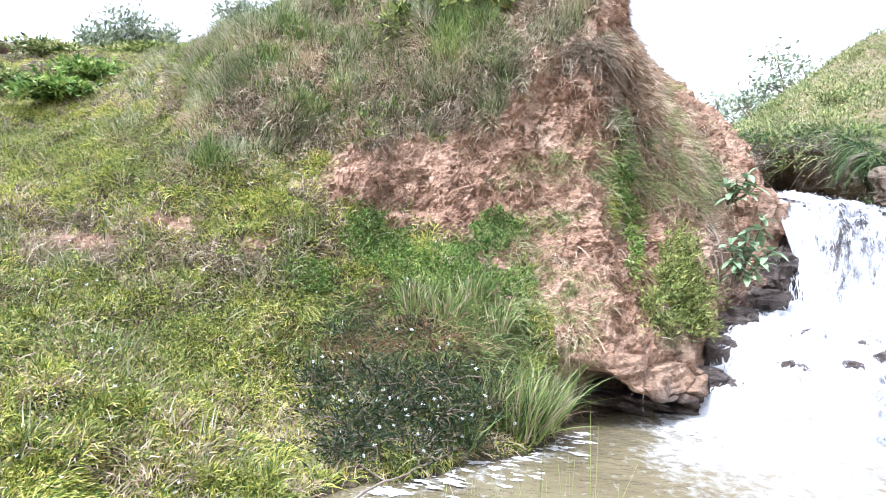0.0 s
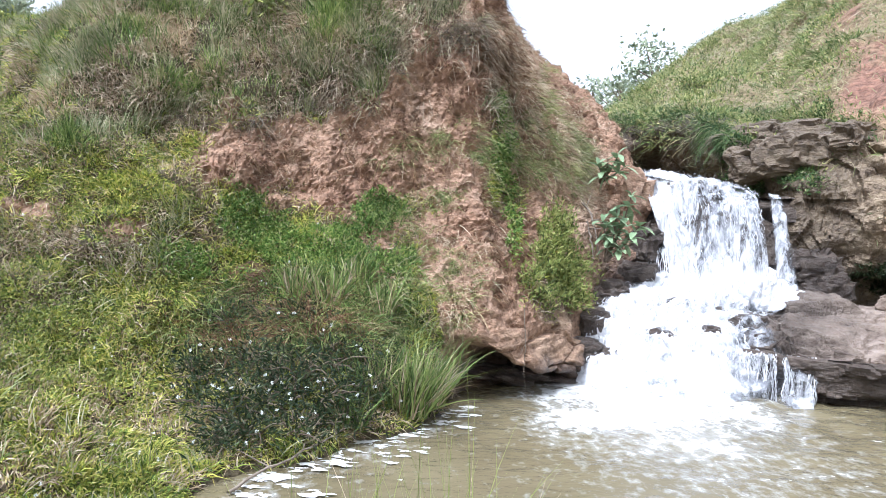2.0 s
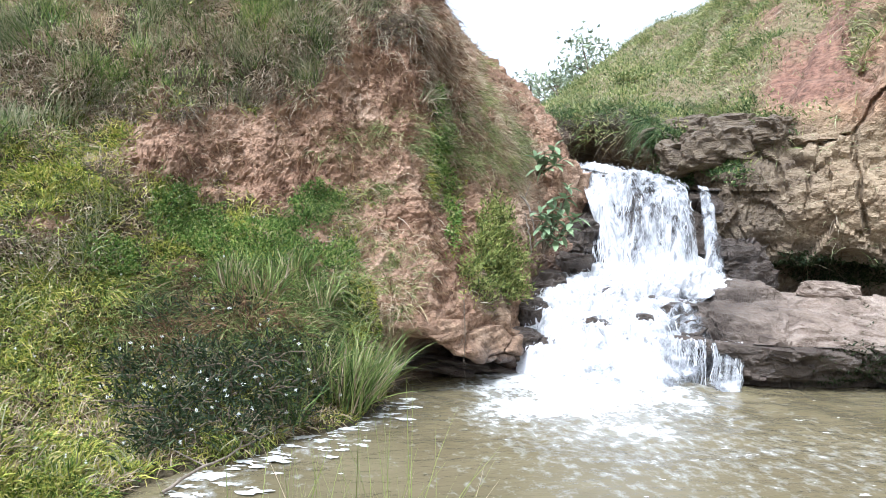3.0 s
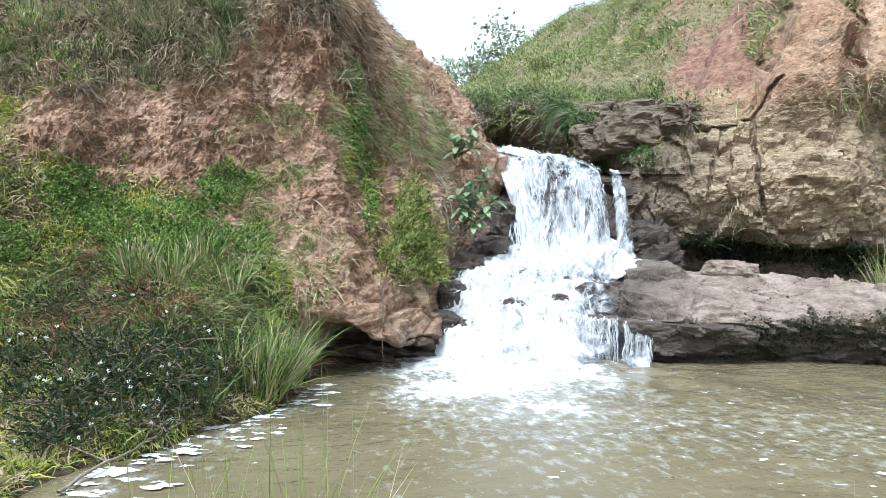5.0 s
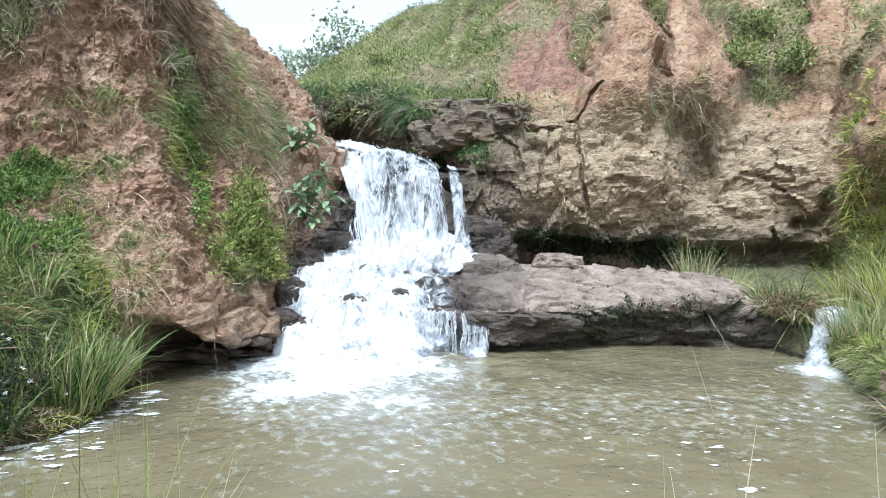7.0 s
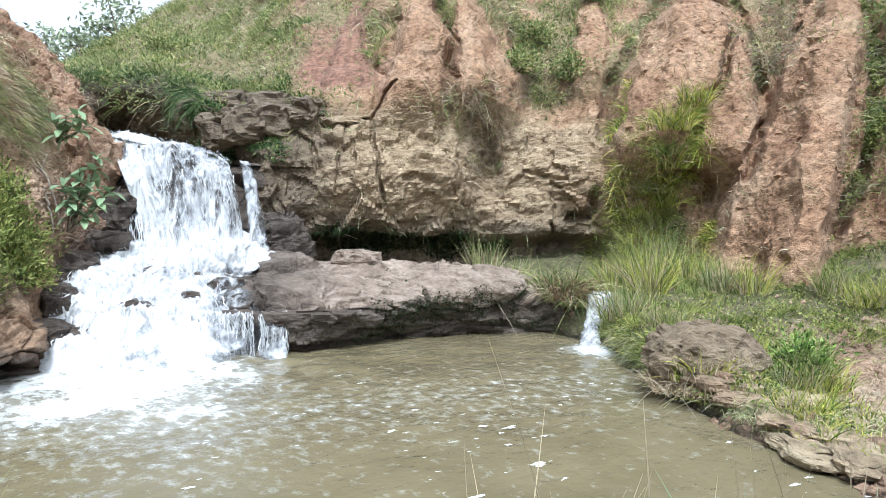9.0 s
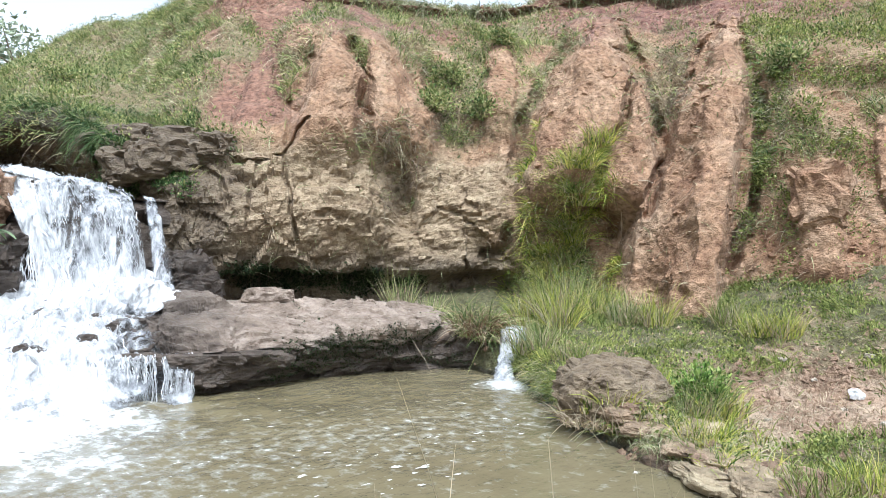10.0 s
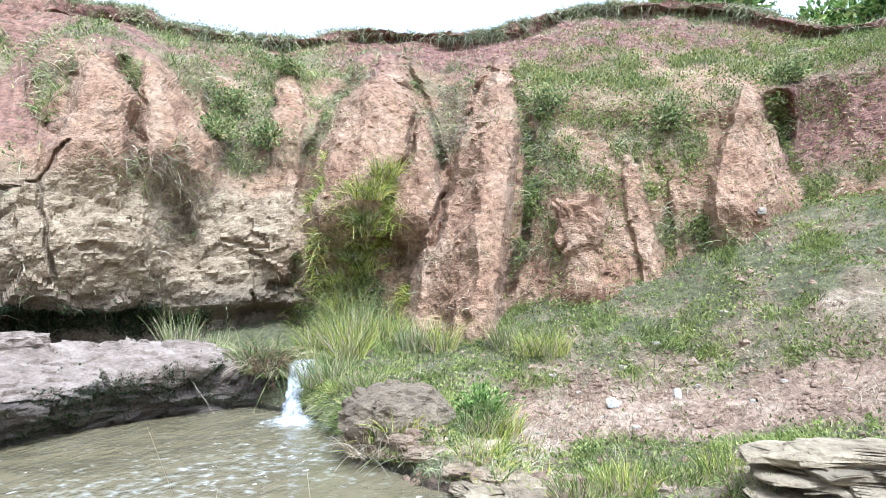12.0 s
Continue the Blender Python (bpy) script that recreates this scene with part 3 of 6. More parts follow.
WALL_GREEN = [
    (58.1, 12.0, 3.7, 3.0), (60.3, 9.0, 3.1, 2.5), (54.1, 7.9, 3.0, 3.8), (66.7, 2.6, 3.0, 4.6), (67.1, -3.5, 3.7, 2.3), (84.4, 12.1, 3.4, 4.5),
    (93.0, 10.3, 3.9, 3.0), (93.4, 6.7, 2.6, 2.6), (82.6, 2.5, 2.3, 3.2), (91.6, 2.8, 2.6, 2.2), (53.0, 18.4, 5.2, 1.8), (66.3, 17.6, 4.0, 1.3),
    (101.6, 15.3, 2.3, 1.9), (86.5, 13.5, 4.0, 2.4), (94.0, 13.6, 4.2, 2.6), (85.5, 9.0, 3.2, 3.2), (91.5, 6.5, 2.6, 3.5), (95.5, 3.5, 3.0, 2.2), (103.5, 7.2, 5.0, 2.2), (98.0, 15.6, 4.0, 1.6), (106.0, 15.2, 4.0, 1.6), (33.4, 12.2, 5.0, 2.7), (44.7, 13.8, 2.6, 2.1), (26.9, 8.5, 4.5, 1.8), (49.6, 7.8, 3.4, 1.4), (36.5, 11.4, 6.2, 2.7),
    (82.6, 6.5, 1.7, 5.0), (72.9, 9.5, 1.3, 3.6), (62.5, 13.5, 2.5, 2.6), (56.0, 15.0, 3.0, 2.2), (87.6, 7.5, 1.2, 4.0), (95.0, 8.5, 1.4, 4.0),
]


def wall_green(p, n):
    flat = smooth(0.5, 0.75, n[..., 2] + 0.25 * fbm(p, 0.8, 4, 33))
    return np.clip(np.maximum(flat, patches(p, WALL_GREEN, 0.7, 210)) - patches(p, WALL_BARE, 0.5, 220) * smooth(0.97, 0.88, n[..., 2]), 0, 1)


az_w = azimuth(g)
steep = 1 - smooth(0.5, 0.85, np.abs(n0[..., 2]))
rocky = smooth(3.35, 2.85, g[..., 2] + 0.25 * fbm(g, 0.7, 3, 31)) * smooth(67, 61, az_w + 2 * fbm(g, 0.6, 2, 32))
blocks = facets(g, 1.3, 21, (1, 1, 1.1), 0.9)[0]
bits, crack2 = facets(g, 0.34, 23, (0.9, 0.9, 1.3), 0.9)
clods = facets(g, 0.3, 25, (1, 1, 0.8), 0.8)[0]
flutes = ridged(g * np.array([1, 1, 0.16]), 0.75, 3, 27)
shape = 0.14 * fbm(g, 1.3, 4, 22) + 0.1 * fbm(g, 0.5, 4, 38) * smooth(13, 15, distance(g)) + steep * (1 - rocky) * (0.07 * flutes + 0.03 * clods + 0.042 * fbm(g * np.array([1, 1, 0.8]), 0.35, 6, 29, 0.64))
stone = rocky * (0.22 * blocks + 0.09 * bits + 0.035 * facets(g, 0.15, 26, (0.8, 0.8, 1.3), 0.9)[0] - 0.02 * crack2 + 0.03 * fbm(g * np.array([0.7, 0.7, 1.6]), 0.35, 6, 28, 0.66))
under = rocky * smooth(1.25, 0.95, g[..., 2]) * 0.5 * smooth(36, 39, az_w)
el_w = np.degrees(np.arctan2(g[..., 2] - 1.72, distance(g)))


bend_a, bend_e = fbm(g, 0.6, 3, 91), fbm(g, 0.6, 3, 92)


def clefts(points, half, depth):
    """A crack along a bent line of (azimuth, elevation), half its width in degrees."""
    a = az_w + 0.4 * bend_a * min(half / 0.2, 1.3)
    e = el_w + 0.4 * bend_e * min(half / 0.2, 1.3)
    out = 0
    for (a0, e0), (a1, e1) in zip(points, points[1:]):
        t = np.clip(((a - a0) * (a1 - a0) + (e - e0) * (e1 - e0)) / ((a1 - a0) ** 2 + (e1 - e0) ** 2), 0, 1)
        out = np.maximum(out, depth * smooth(1.5, 0.3, np.hypot(a - a0 - t * (a1 - a0), e - e0 - t * (e1 - e0)) / half))
    return out


cleft = clefts([(40.6, 6.2), (42.8, 5.8), (44.6, 6.3), (45.7, 8.8), (46.6, 9.6)], 0.15, 0.17)
for points, half, depth in (
    ([(44.6, 6.0), (45.1, 4.4), (45.3, 2.2), (46.0, -0.2)], 0.17, 0.16), ([(41.9, 3.9), (41.8, 0.6)], 0.12, 0.08), ([(47.4, 2.1), (48.4, 2.3), (49.2, 1.7)], 0.3, 0.12),
    ([(50.6, 4.0), (51.4, 0.5)], 0.13, 0.07), ([(54.2, 5.2), (54.4, 1.4)], 0.8, 0.3), ([(61.5, -1.2), (62.6, -1.0), (63.2, 0.6)], 0.45, 0.35),
    ([(70.4, 2.6), (71.5, 1.6), (71.0, 0.6)], 0.6, 0.35), ([(57.2, 2.6), (60.5, 2.2)], 0.16, 0.1), ([(37.6, 6.4), (39.6, 4.6), (40.2, 2.4)], 0.22, 0.14),
    ([(79.0, 15.6), (76.4, 10.5), (75.0, 6.0), (74.0, 2.0)], 0.45, 0.5), ([(73.0, 12.4), (71.0, 8.2), (70.2, 5.0)], 0.35, 0.4), ([(71.8, 17.0), (73.6, 12.8), (75.2, 8.5)], 0.5, 0.45),
    ([(50.3, 16.2), (50.6, 12.5), (51.0, 10.0)], 0.4, 0.3), ([(80.9, 15.6), (82.2, 9.0), (82.0, 3.0), (80.6, -2.5)], 0.45, 0.4), ([(56.4, 13.5), (57.6, 10.5)], 0.6, 0.35),
    ([(66.2, 14.5), (64.0, 9.5), (63.4, 5.0)], 0.5, 0.4), ([(46.6, 14.0), (45.4, 10.4)], 0.5, 0.25), ([(92.4, 7.5), (93.0, 1.0)], 0.4, 0.15),
):
    cleft = np.maximum(cleft, clefts(points, half, depth))
SPIRES = [  # azimuth and elevation of tip and foot, spread to both sides at the foot and how fast it opens, how far it stands out
    (48.9, 16.8, 48.0, 9.6, 3.6, 2.8, 0.7, 0.6, 0.5), (52.0, 16.6, 53.9, 9.8, 2.9, 3.4, 0.7, 0.7, 0.55), (70.6, 17.8, 68.4, 5.5, 4.8, 4.6, 0.6, 0.5, 0.85),
    (73.3, 12.6, 73.0, 5.0, 3.0, 2.2, 0.7, 0.6, 0.95), (79.9, 17.3, 77.0, -6.5, 6.9, 3.2, 0.65, 0.4, 1.25), (98.8, 13.6, 99.4, 5.0, 3.8, 3.4, 0.7, 0.9, 0.75),
    (89.7, 8.6, 91.6, -0.5, 1.0, 1.2, 0.4, 0.4, 0.2), (43.6, 15.4, 42.6, 10.0, 2.0, 2.2, 0.8, 0.8, 0.4), (62.0, 17.0, 62.3, 12.5, 1.4, 1.6, 0.8, 0.8, 0.4),
    (86.0, 4.6, 86.4, 0.0, 1.2, 1.2, 0.4, 0.4, 0.15),
]
ribs, hull = 0, 0
wob = 0.3 * fbm(g, 0.6, 4, 24)
for a1, e1, a2, e2, wl, wr, kl, kr, out in SPIRES:
    f = np.clip((e1 - el_w) / (e1 - e2), 0, 1)
    x = az_w + wob - (a1 + (a2 - a1) * f)
    x = np.abs(x) / np.where(x < 0, 0.25 + (wl - 0.25) * f**kl, 0.25 + (wr - 0.25) * f**kr)
    ends = smooth(e1 + 0.3, e1 - 0.4, el_w + 0.5 * wob) * smooth(e2 - 5.5, e2 + 0.5, el_w)
    body = 1.2 * out * (0.65 * np.clip((1 - x) * 4, 0, 1) + 0.35 * np.clip(1 - x, 0, 1)) * (0.45 + 0.55 * f) * ends
    ribs, hull = np.maximum(ribs, body), np.maximum(hull, smooth(1.05, 0.92, x) * ends)
hollow = 1.0 * np.exp(-(((az_w - 100.6) / 0.8) ** 2)) * smooth(8.0, 9.6, el_w) * smooth(13.2, 12.4, el_w)
out_w = g - np.array([CX, CY, 1.72])
g_wall = g + n0 * (shape + stone - under)[..., None] - out_w / np.linalg.norm(out_w, axis=-1, keepdims=True) * (ribs - hollow - cleft)[..., None]
n_wall = facing(g_wall, grid_normals(g_wall))
gully = smooth(7.5, 9.5, el_w) * smooth(17.6, 16.6, el_w) * smooth(46, 50, az_w) * smooth(-0.5, 0.4, fbm(g, 0.5, 4, 34))
veg = np.maximum(wall_green(g, n0) * np.where(az_w < 44, 1, 0.1 + 0.9 * smooth(-0.3, 0.25, fbm(g, 0.45, 4, 39))), 0.85 * gully) * (1 - 0.75 * rocky) * (1 - 0.94 * hull) * (1 - 0.75 * smooth(15.6, 16.8, el_w) * smooth(18.8, 18.0, el_w) * smooth(64, 68, az_w)) * (1 - 0.4 * smooth(78, 84, az_w) * smooth(10, 12, el_w)) * (1 - 0.9 * smooth(101, 102.5, az_w) * smooth(6, 8, el_w) * smooth(14, 12.5, el_w))
veg = np.maximum(veg, smooth(39.5, 37.5, az_w + fbm(g, 0.8, 3, 42)) * smooth(8.4, 9.4, el_w))
# damp wall foot, its darkening also painting shade under the overhang
damp_shade_wall = smooth(1.75, 1.15, g_wall[..., 2] + 0.15 * fbm(g_wall, 0.5, 3, 36)) * smooth(66, 60, az_w)
damp_shade_wall = np.maximum(0.8 * damp_shade_wall, 0.8 * smooth(43.5, 38.5, az_w + 1.2 * fbm(g_wall, 0.6, 2, 37)) * smooth(3.6, 2.6, g_wall[..., 2]))
# shade painted on the rock face below the grassy ledge
damp_shade_wall = np.maximum(damp_shade_wall, smooth(34, 32, az_w) * smooth(4.1, 3.5, g_wall[..., 2]))
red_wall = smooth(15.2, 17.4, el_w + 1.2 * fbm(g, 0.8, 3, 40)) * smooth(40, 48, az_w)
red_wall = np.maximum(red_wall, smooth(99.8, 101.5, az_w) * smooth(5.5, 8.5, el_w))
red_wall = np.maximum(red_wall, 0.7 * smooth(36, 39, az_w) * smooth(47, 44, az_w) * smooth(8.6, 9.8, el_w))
wall = sheet("gorge_wall", g_wall, m_wall, {"bare": 1 - veg, "rock": rocky, "wet": damp_shade_wall, "red": red_wall}, False)
tagged(wall, "eroded gorge wall of cream rock below and red clay spires above", "cliff", kind="structure")

# ---------------------------------------------------------------- right bank
BANK = [
    [(56, 9.8, -0.3), (56, 10.2, 0.1), (56, 10.5, 0.3), (56, 10.8, 0.4), (56, 11.1, 0.55), (56, 12.4, 1.0)],
    [(62.3, 8.7, -0.3), (62.3, 8.9, 0.05), (62.3, 9.15, 0.36), (62.3, 10, 0.4), (62.3, 11, 0.45), (62.3, 12.4, 0.95)],
    [(64.6, 8.3, -0.3), (64.6, 8.5, 0.05), (64.6, 8.9, 0.38), (64.6, 9.8, 0.42), (64.6, 10.9, 0.5), (64.6, 12.4, 0.95)],
    [(66.4, 7.1, -0.3), (66.4, 7.4, 0.05), (66.4, 7.9, 0.42), (66.4, 9.1, 0.6), (66.4, 10.2, 0.7), (66.4, 12.2, 0.95)],
    [(71, 5.9, -0.3), (71, 6.15, 0.06), (71, 6.5, 0.35), (71, 7.6, 0.42), (71, 9.5, 0.7), (71, 12, 1.0)],
    [(77, 5.2, -0.2), (77, 5.5, 0.06), (77, 6.2, 0.15), (77, 7.6, 0.3), (77, 9, 0.65), (77, 11.2, 1.1)],
    [(84, 4.5, -0.1), (84, 5, 0.1), (84, 6, 0.14), (84, 7.7, 0.25), (84, 8.8, 0.8), (84, 10.8, 1.7)],
    [(94, 3.3, 0.05), (94, 4.5, 0.12), (94, 6, 0.2), (94, 7.7, 0.35), (94, 9, 1.1), (94, 11.6, 2.4)],
    [(104, 2.8, 0.1), (104, 4.2, 0.16), (104, 5.6, 0.3), (104, 7.6, 0.65), (104, 9.3, 1.6), (104, 12.8, 3.1)],
    [(120, 2.6, 0.15), (120, 4.2, 0.25), (120, 5.8, 0.5), (120, 7.8, 0.95), (120, 9.5, 1.7), (120, 12.8, 3.0)],
    [(150, 2.6, 0.15), (150, 4.2, 0.3), (150, 5.8, 0.6), (150, 7.8, 1.0), (150, 9.5, 1.6), (150, 12.4, 2.7)],
]
g = loft(BANK, 420, 240)
n0 = grid_normals(g)
n0 = n0 * np.sign(n0[150, 80, 2])
g_bank = g + n0 * (0.06 * fbm(g, 0.8, 5, 51) + 0.025 * facets(g, 0.4, 53)[0] + 0.02 * fbm(g, 0.15, 3, 54))[..., None]
n_bank = grid_normals(g_bank)
n_bank = n_bank * np.sign(n_bank[150, 80, 2])


def bank_bare(p):
    az, d = azimuth(p), distance(p)
    path = smooth(-1.4, -0.5, -np.abs(d - 7.2 - 0.02 * (az - 88)) + 0.5 * fbm(p, 0.9, 3, 55)) * smooth(74, 79, az)
    shore = smooth(6.0, 5.5, d) * smooth(68, 72, az) * smooth(92, 84, az)
    return np.clip(np.maximum(path, shore) + 0.4 * smooth(0.1, 0.6, fbm(p, 0.5, 4, 57)) * smooth(76, 84, az), 0, 1)


bare_bank = bank_bare(g_bank)
bank = sheet("river_bank", g_bank, m_bank, {"bare": bare_bank, "rock": 0 * bare_bank, "wet": smooth(0.09, 0.03, g_bank[..., 2])}, False)
tagged(bank, "grassy bank with trodden pale earth and flat stones beside the pool", "bank", kind="structure")

# ---------------------------------------------------------------- ground to the horizon
rad = np.r_[np.linspace(0.0, 4.5, 46), np.linspace(4.8, 14, 32), 18, 24, 34, 50, 80, 130, 220, 400, 800, 1600, 3000]
ang = np.linspace(-180, 180, 181)
A, D = np.meshgrid(ang, rad, indexing="ij")
in_pool = smooth(-28, -12, A) * smooth(96, 82, A) * smooth(1.9, 2.9, D)
back = smooth(105, 140, np.abs(A - 30))
Z = 0.17 - 0.75 * in_pool + back * 4.6 * smooth(4, 20, D) - (1 - back) * 0.35 * smooth(3.0, 4.5, D)
Z = Z + smooth(16, 34, D) * ((1 - back) * 5.2 + 0.3)
Z = np.where(D > 60, Z + 0.006 * (D - 60) * smooth(60, 400, D), Z)
g = polar(A, D, Z)
g[..., 2] += 0.04 * fbm(g, 0.6, 4, 61) * smooth(60, 20, D)
g_ground = g
ground = sheet("ground", g, m_bank, {"bare": 0.25 * np.ones(A.shape), "rock": 0 * A, "wet": smooth(0.03, -0.05, Z)})
tagged(ground, "uneven grassy earth under the river and around it", "ground", kind="structure")

# ---------------------------------------------------------------- water
a = np.linspace(-40, 105, 300)
d = np.linspace(1.2, 11, 220)
A, D = np.meshgrid(a, d, indexing="ij")
g = polar(A, D, 0 * A)
near_fall = np.exp(-((g[..., 0] - 4.0) ** 2 + (g[..., 1] - 6.6) ** 2) / 3.0)
g[..., 2] += 0.008 * fbm(g, 0.35, 3, 71) + near_fall * 0.03 * fbm(g, 0.25, 3, 73)
run = np.hypot((A - 26.0) * 0.15, np.clip(7.0 - D, 0, 9) * 1.0)
drift = smooth(2.0, 0.3, run + 0.45 * fbm(g * np.array([1, 1, 1]), 0.45, 4, 75))
stream = 0.1 * np.exp(-(((g[..., 1] - 4.2 + 0.55 * (g[..., 0] - 4)) / 1.2) ** 2)) * smooth(1.0, 3.0, g[..., 0])
# thin foam streaks together with a pale sky sheen painted on the water
sheen_veil = 0.04 * smooth(12, 20, A) * smooth(44, 32, A) * smooth(3.0, 4.2, D) * (1 + 0.5 * fbm(g, 0.9, 2, 79))
jet = 0.5 * np.exp(-((g[..., 0] - 7.6) ** 2 + (g[..., 1] - 3.75) ** 2) / 0.12)
edge = np.interp(A, [-10, -8, -4.7, 0, 4.9, 9, 11, 13], [4.3, 4.5, 4.85, 5.2, 5.5, 6.1, 6.5, 6.8])
lace = 0.1 * smooth(0.75, 0.1, np.abs(D - edge + 0.2) + 0.25 * fbm(g, 0.4, 3, 77)) * smooth(-11, -8, A) * smooth(13, 10, A)
pool = sheet("pool_water", g, m_pool, {"foam": 0.4 * drift + sheen_veil + stream + jet + lace + 0.02})
tagged(pool, "muddy olive-brown plunge pool with drifting foam", "water", kind="structure")

A, T = np.meshgrid(np.linspace(40, 64.9, 80), np.linspace(0, 1, 24), indexing="ij")
D = np.interp(A, [40, 60.6, 62.2, 65], [9.95, 9.95, 9.1, 9.0])
D = D + (11.7 - D) * T
channel = sheet("channel_water", polar(A, D, 0.5 + 0 * A), m_pool, {"foam": 0 * A - 0.1})
tagged(channel, "shallow side channel of muddy water behind the slab", "water", kind="structure")
A, D = np.meshgrid(np.linspace(20, 40, 40), np.linspace(10.2, 30, 60), indexing="ij")
river = sheet("river_water", polar(A, D, 2.5 - 0.035 * np.clip(A - 25, 0, 9) + 0.02 * (D - 10)), m_pool, {"foam": 0.12 * smooth(11.2, 10.2, D)})
tagged(river, "river water sliding towards the lip of the fall", "water", kind="structure")

# ---------------------------------------------------------------- rocks under the fall
STEP = [
    [(22, 11.5, 2.2), (22, 10.6, 2.2), (22.5, 10.2, 1.4), (23, 9.8, 0.8), (21.5, 9.0, 0.55), (20.5, 8.3, 0.25), (20, 7.9, -0.3)],
    [(25, 11.5, 2.45), (25, 10.4, 2.42), (26, 10.05, 1.6), (27.4, 9.75, 0.85), (24.5, 9.1, 0.7), (22.5, 8.5, 0.4), (22, 8.0, -0.3)],
    [(29, 11.5, 2.3), (29, 10.35, 2.28), (30, 10.0, 1.55), (31, 9.75, 0.9), (29, 9.1, 0.75), (27.5, 8.5, 0.42), (27, 8.0, -0.3)],
    [(33.3, 11.5, 2.1), (33.3, 10.3, 2.1), (34, 10.0, 1.5), (34.6, 9.8, 0.9), (33.5, 9.1, 0.8), (32.5, 8.5, 0.45), (32, 8.0, -0.3)],
    [(36, 11.5, 2.1), (36, 10.4, 2.1), (36.3, 10.2, 1.5), (36.8, 10, 0.9), (36.5, 9.2, 0.8), (36.5, 8.4, 0.45), (36.5, 7.9, -0.3)],
    [(38.5, 11.5, 2.1), (38.5, 10.6, 2.0), (38.5, 10.5, 1.5), (38.5, 10.2, 0.9), (38.5, 9.4, 0.8), (38.5, 8.5, 0.4), (38.5, 8.0, -0.3)],
]
g = loft(STEP, 150, 130)
n0 = grid_normals(g)
n0 = n0 * np.sign((n0 * (np.array([CX, CY, 4.0]) - g)).sum(-1).mean())
blocks, crack = facets(g, 0.6, 81, (0.8, 0.8, 1.4), 0.8)
g_step = g + n0 * (0.22 * blocks - 0.05 * crack + 0.03 * fbm(g, 0.2, 3, 83))[..., None]
step = sheet("waterfall_rock", g_step, m_slab, {"bare": 0 * g[..., 0], "rock": 1 + 0 * g[..., 0], "wet": 1 + 0 * g[..., 0]}, False)
tagged(step, "dark wet rock steps under the falling water", "rock", kind="structure")

# the slab
SLAB = [
    [(33, 10.2, 0.0), (33, 10.1, 0.8), (33, 9.4, 0.88), (33, 8.6, 0.66), (33, 8.1, 0.47), (33.5, 8.15, 0.1), (33.5, 8.4, -0.4)],
    [(36.5, 10.1, 0.0), (36.5, 9.95, 0.95), (36.5, 9.3, 0.95), (36.5, 8.5, 0.74), (37, 7.9, 0.5), (37.5, 8.0, 0.1), (37.5, 8.4, -0.4)],
    [(41, 10.1, 0.0), (40.5, 9.9, 0.92), (40.5, 9.2, 0.85), (40.5, 8.4, 0.68), (41, 7.85, 0.5), (41, 8.0, 0.1), (41, 8.4, -0.4)],
    [(46.5, 10.1, 0.0), (46, 9.9, 0.85), (46, 9.3, 0.82), (46.5, 8.7, 0.66), (46.5, 8.25, 0.5), (46.5, 8.5, 0.1), (46.5, 8.8, -0.4)],
    [(52, 10.1, 0.0), (52, 9.95, 0.8), (52, 9.5, 0.8), (52, 9.0, 0.7), (52, 8.7, 0.56), (52, 9.0, 0.12), (52, 9.2, -0.4)],
    [(57, 10.1, 0.0), (57, 10.0, 0.7), (57, 9.7, 0.76), (57, 9.3, 0.72), (57, 9.0, 0.62), (57, 9.3, 0.14), (57, 9.5, -0.4)],
    [(60.8, 10.1, 0.0), (60.8, 9.95, 0.45), (60.8, 9.8, 0.52), (60.8, 9.5, 0.55), (60.8, 9.25, 0.42), (60.8, 9.4, 0.14), (60.8, 9.6, -0.4)],
]
g = loft(SLAB, 420, 160)
n0 = grid_normals(g)
n0 = n0 * np.sign(n0[150, 40, 2])
blocks, crack = facets(g, 0.9, 95, (0.6, 0.6, 2.6), 0.8)
bits, crack2 = facets(g, 0.3, 97, (0.6, 0.6, 2.4), 0.8)
g_slab = g + n0 * (0.06 * fbm(g, 0.8, 4, 91) + 0.14 * blocks + 0.07 * bits - 0.07 * crack + 0.05 * fbm(g * np.array([0.5, 0.5, 2]), 0.3, 5, 93, 0.62))[..., None]
# wet left end; low steep sides damp, with their shade painted in too
damp_shade_slab = np.maximum(0.85 * smooth(43, 36, azimuth(g_slab) + 1.5 * fbm(g, 0.5, 3, 99)), 0.95 * smooth(0.58, 0.4, g_slab[..., 2] + 0.1 * fbm(g, 0.4, 3, 98)) * smooth(0.75, 0.45, n0[..., 2]))
slab = sheet("slab_rock", g_slab, m_slab, {"bare": 0 * g[..., 0], "rock": 1 + 0 * g[..., 0], "wet": damp_shade_slab}, False)
tagged(slab, "long flat grey rock slab lying between fall and bank", "rock")

# ---------------------------------------------------------------- white water
FALL = [
    [(24.6, 10.6, 2.56), (24.8, 10.25, 2.5), (25.8, 10.0, 2.0), (27.0, 9.8, 1.4), (27.6, 9.65, 0.85)],
    [(27.5, 10.6, 2.48), (27.6, 10.25, 2.42), (28.3, 9.95, 1.95), (29.2, 9.78, 1.4), (29.6, 9.62, 0.85)],
    [(30.5, 10.6, 2.38), (30.5, 10.22, 2.32), (31.2, 9.95, 1.9), (31.8, 9.8, 1.4), (32.2, 9.65, 0.9)],
    [(33.3, 10.6, 2.28), (33.3, 10.25, 2.2), (33.9, 10.0, 1.8), (34.4, 9.85, 1.3), (34.6, 9.75, 0.95)],
]
g = loft(FALL, 200, 140)
n0 = grid_normals(g)
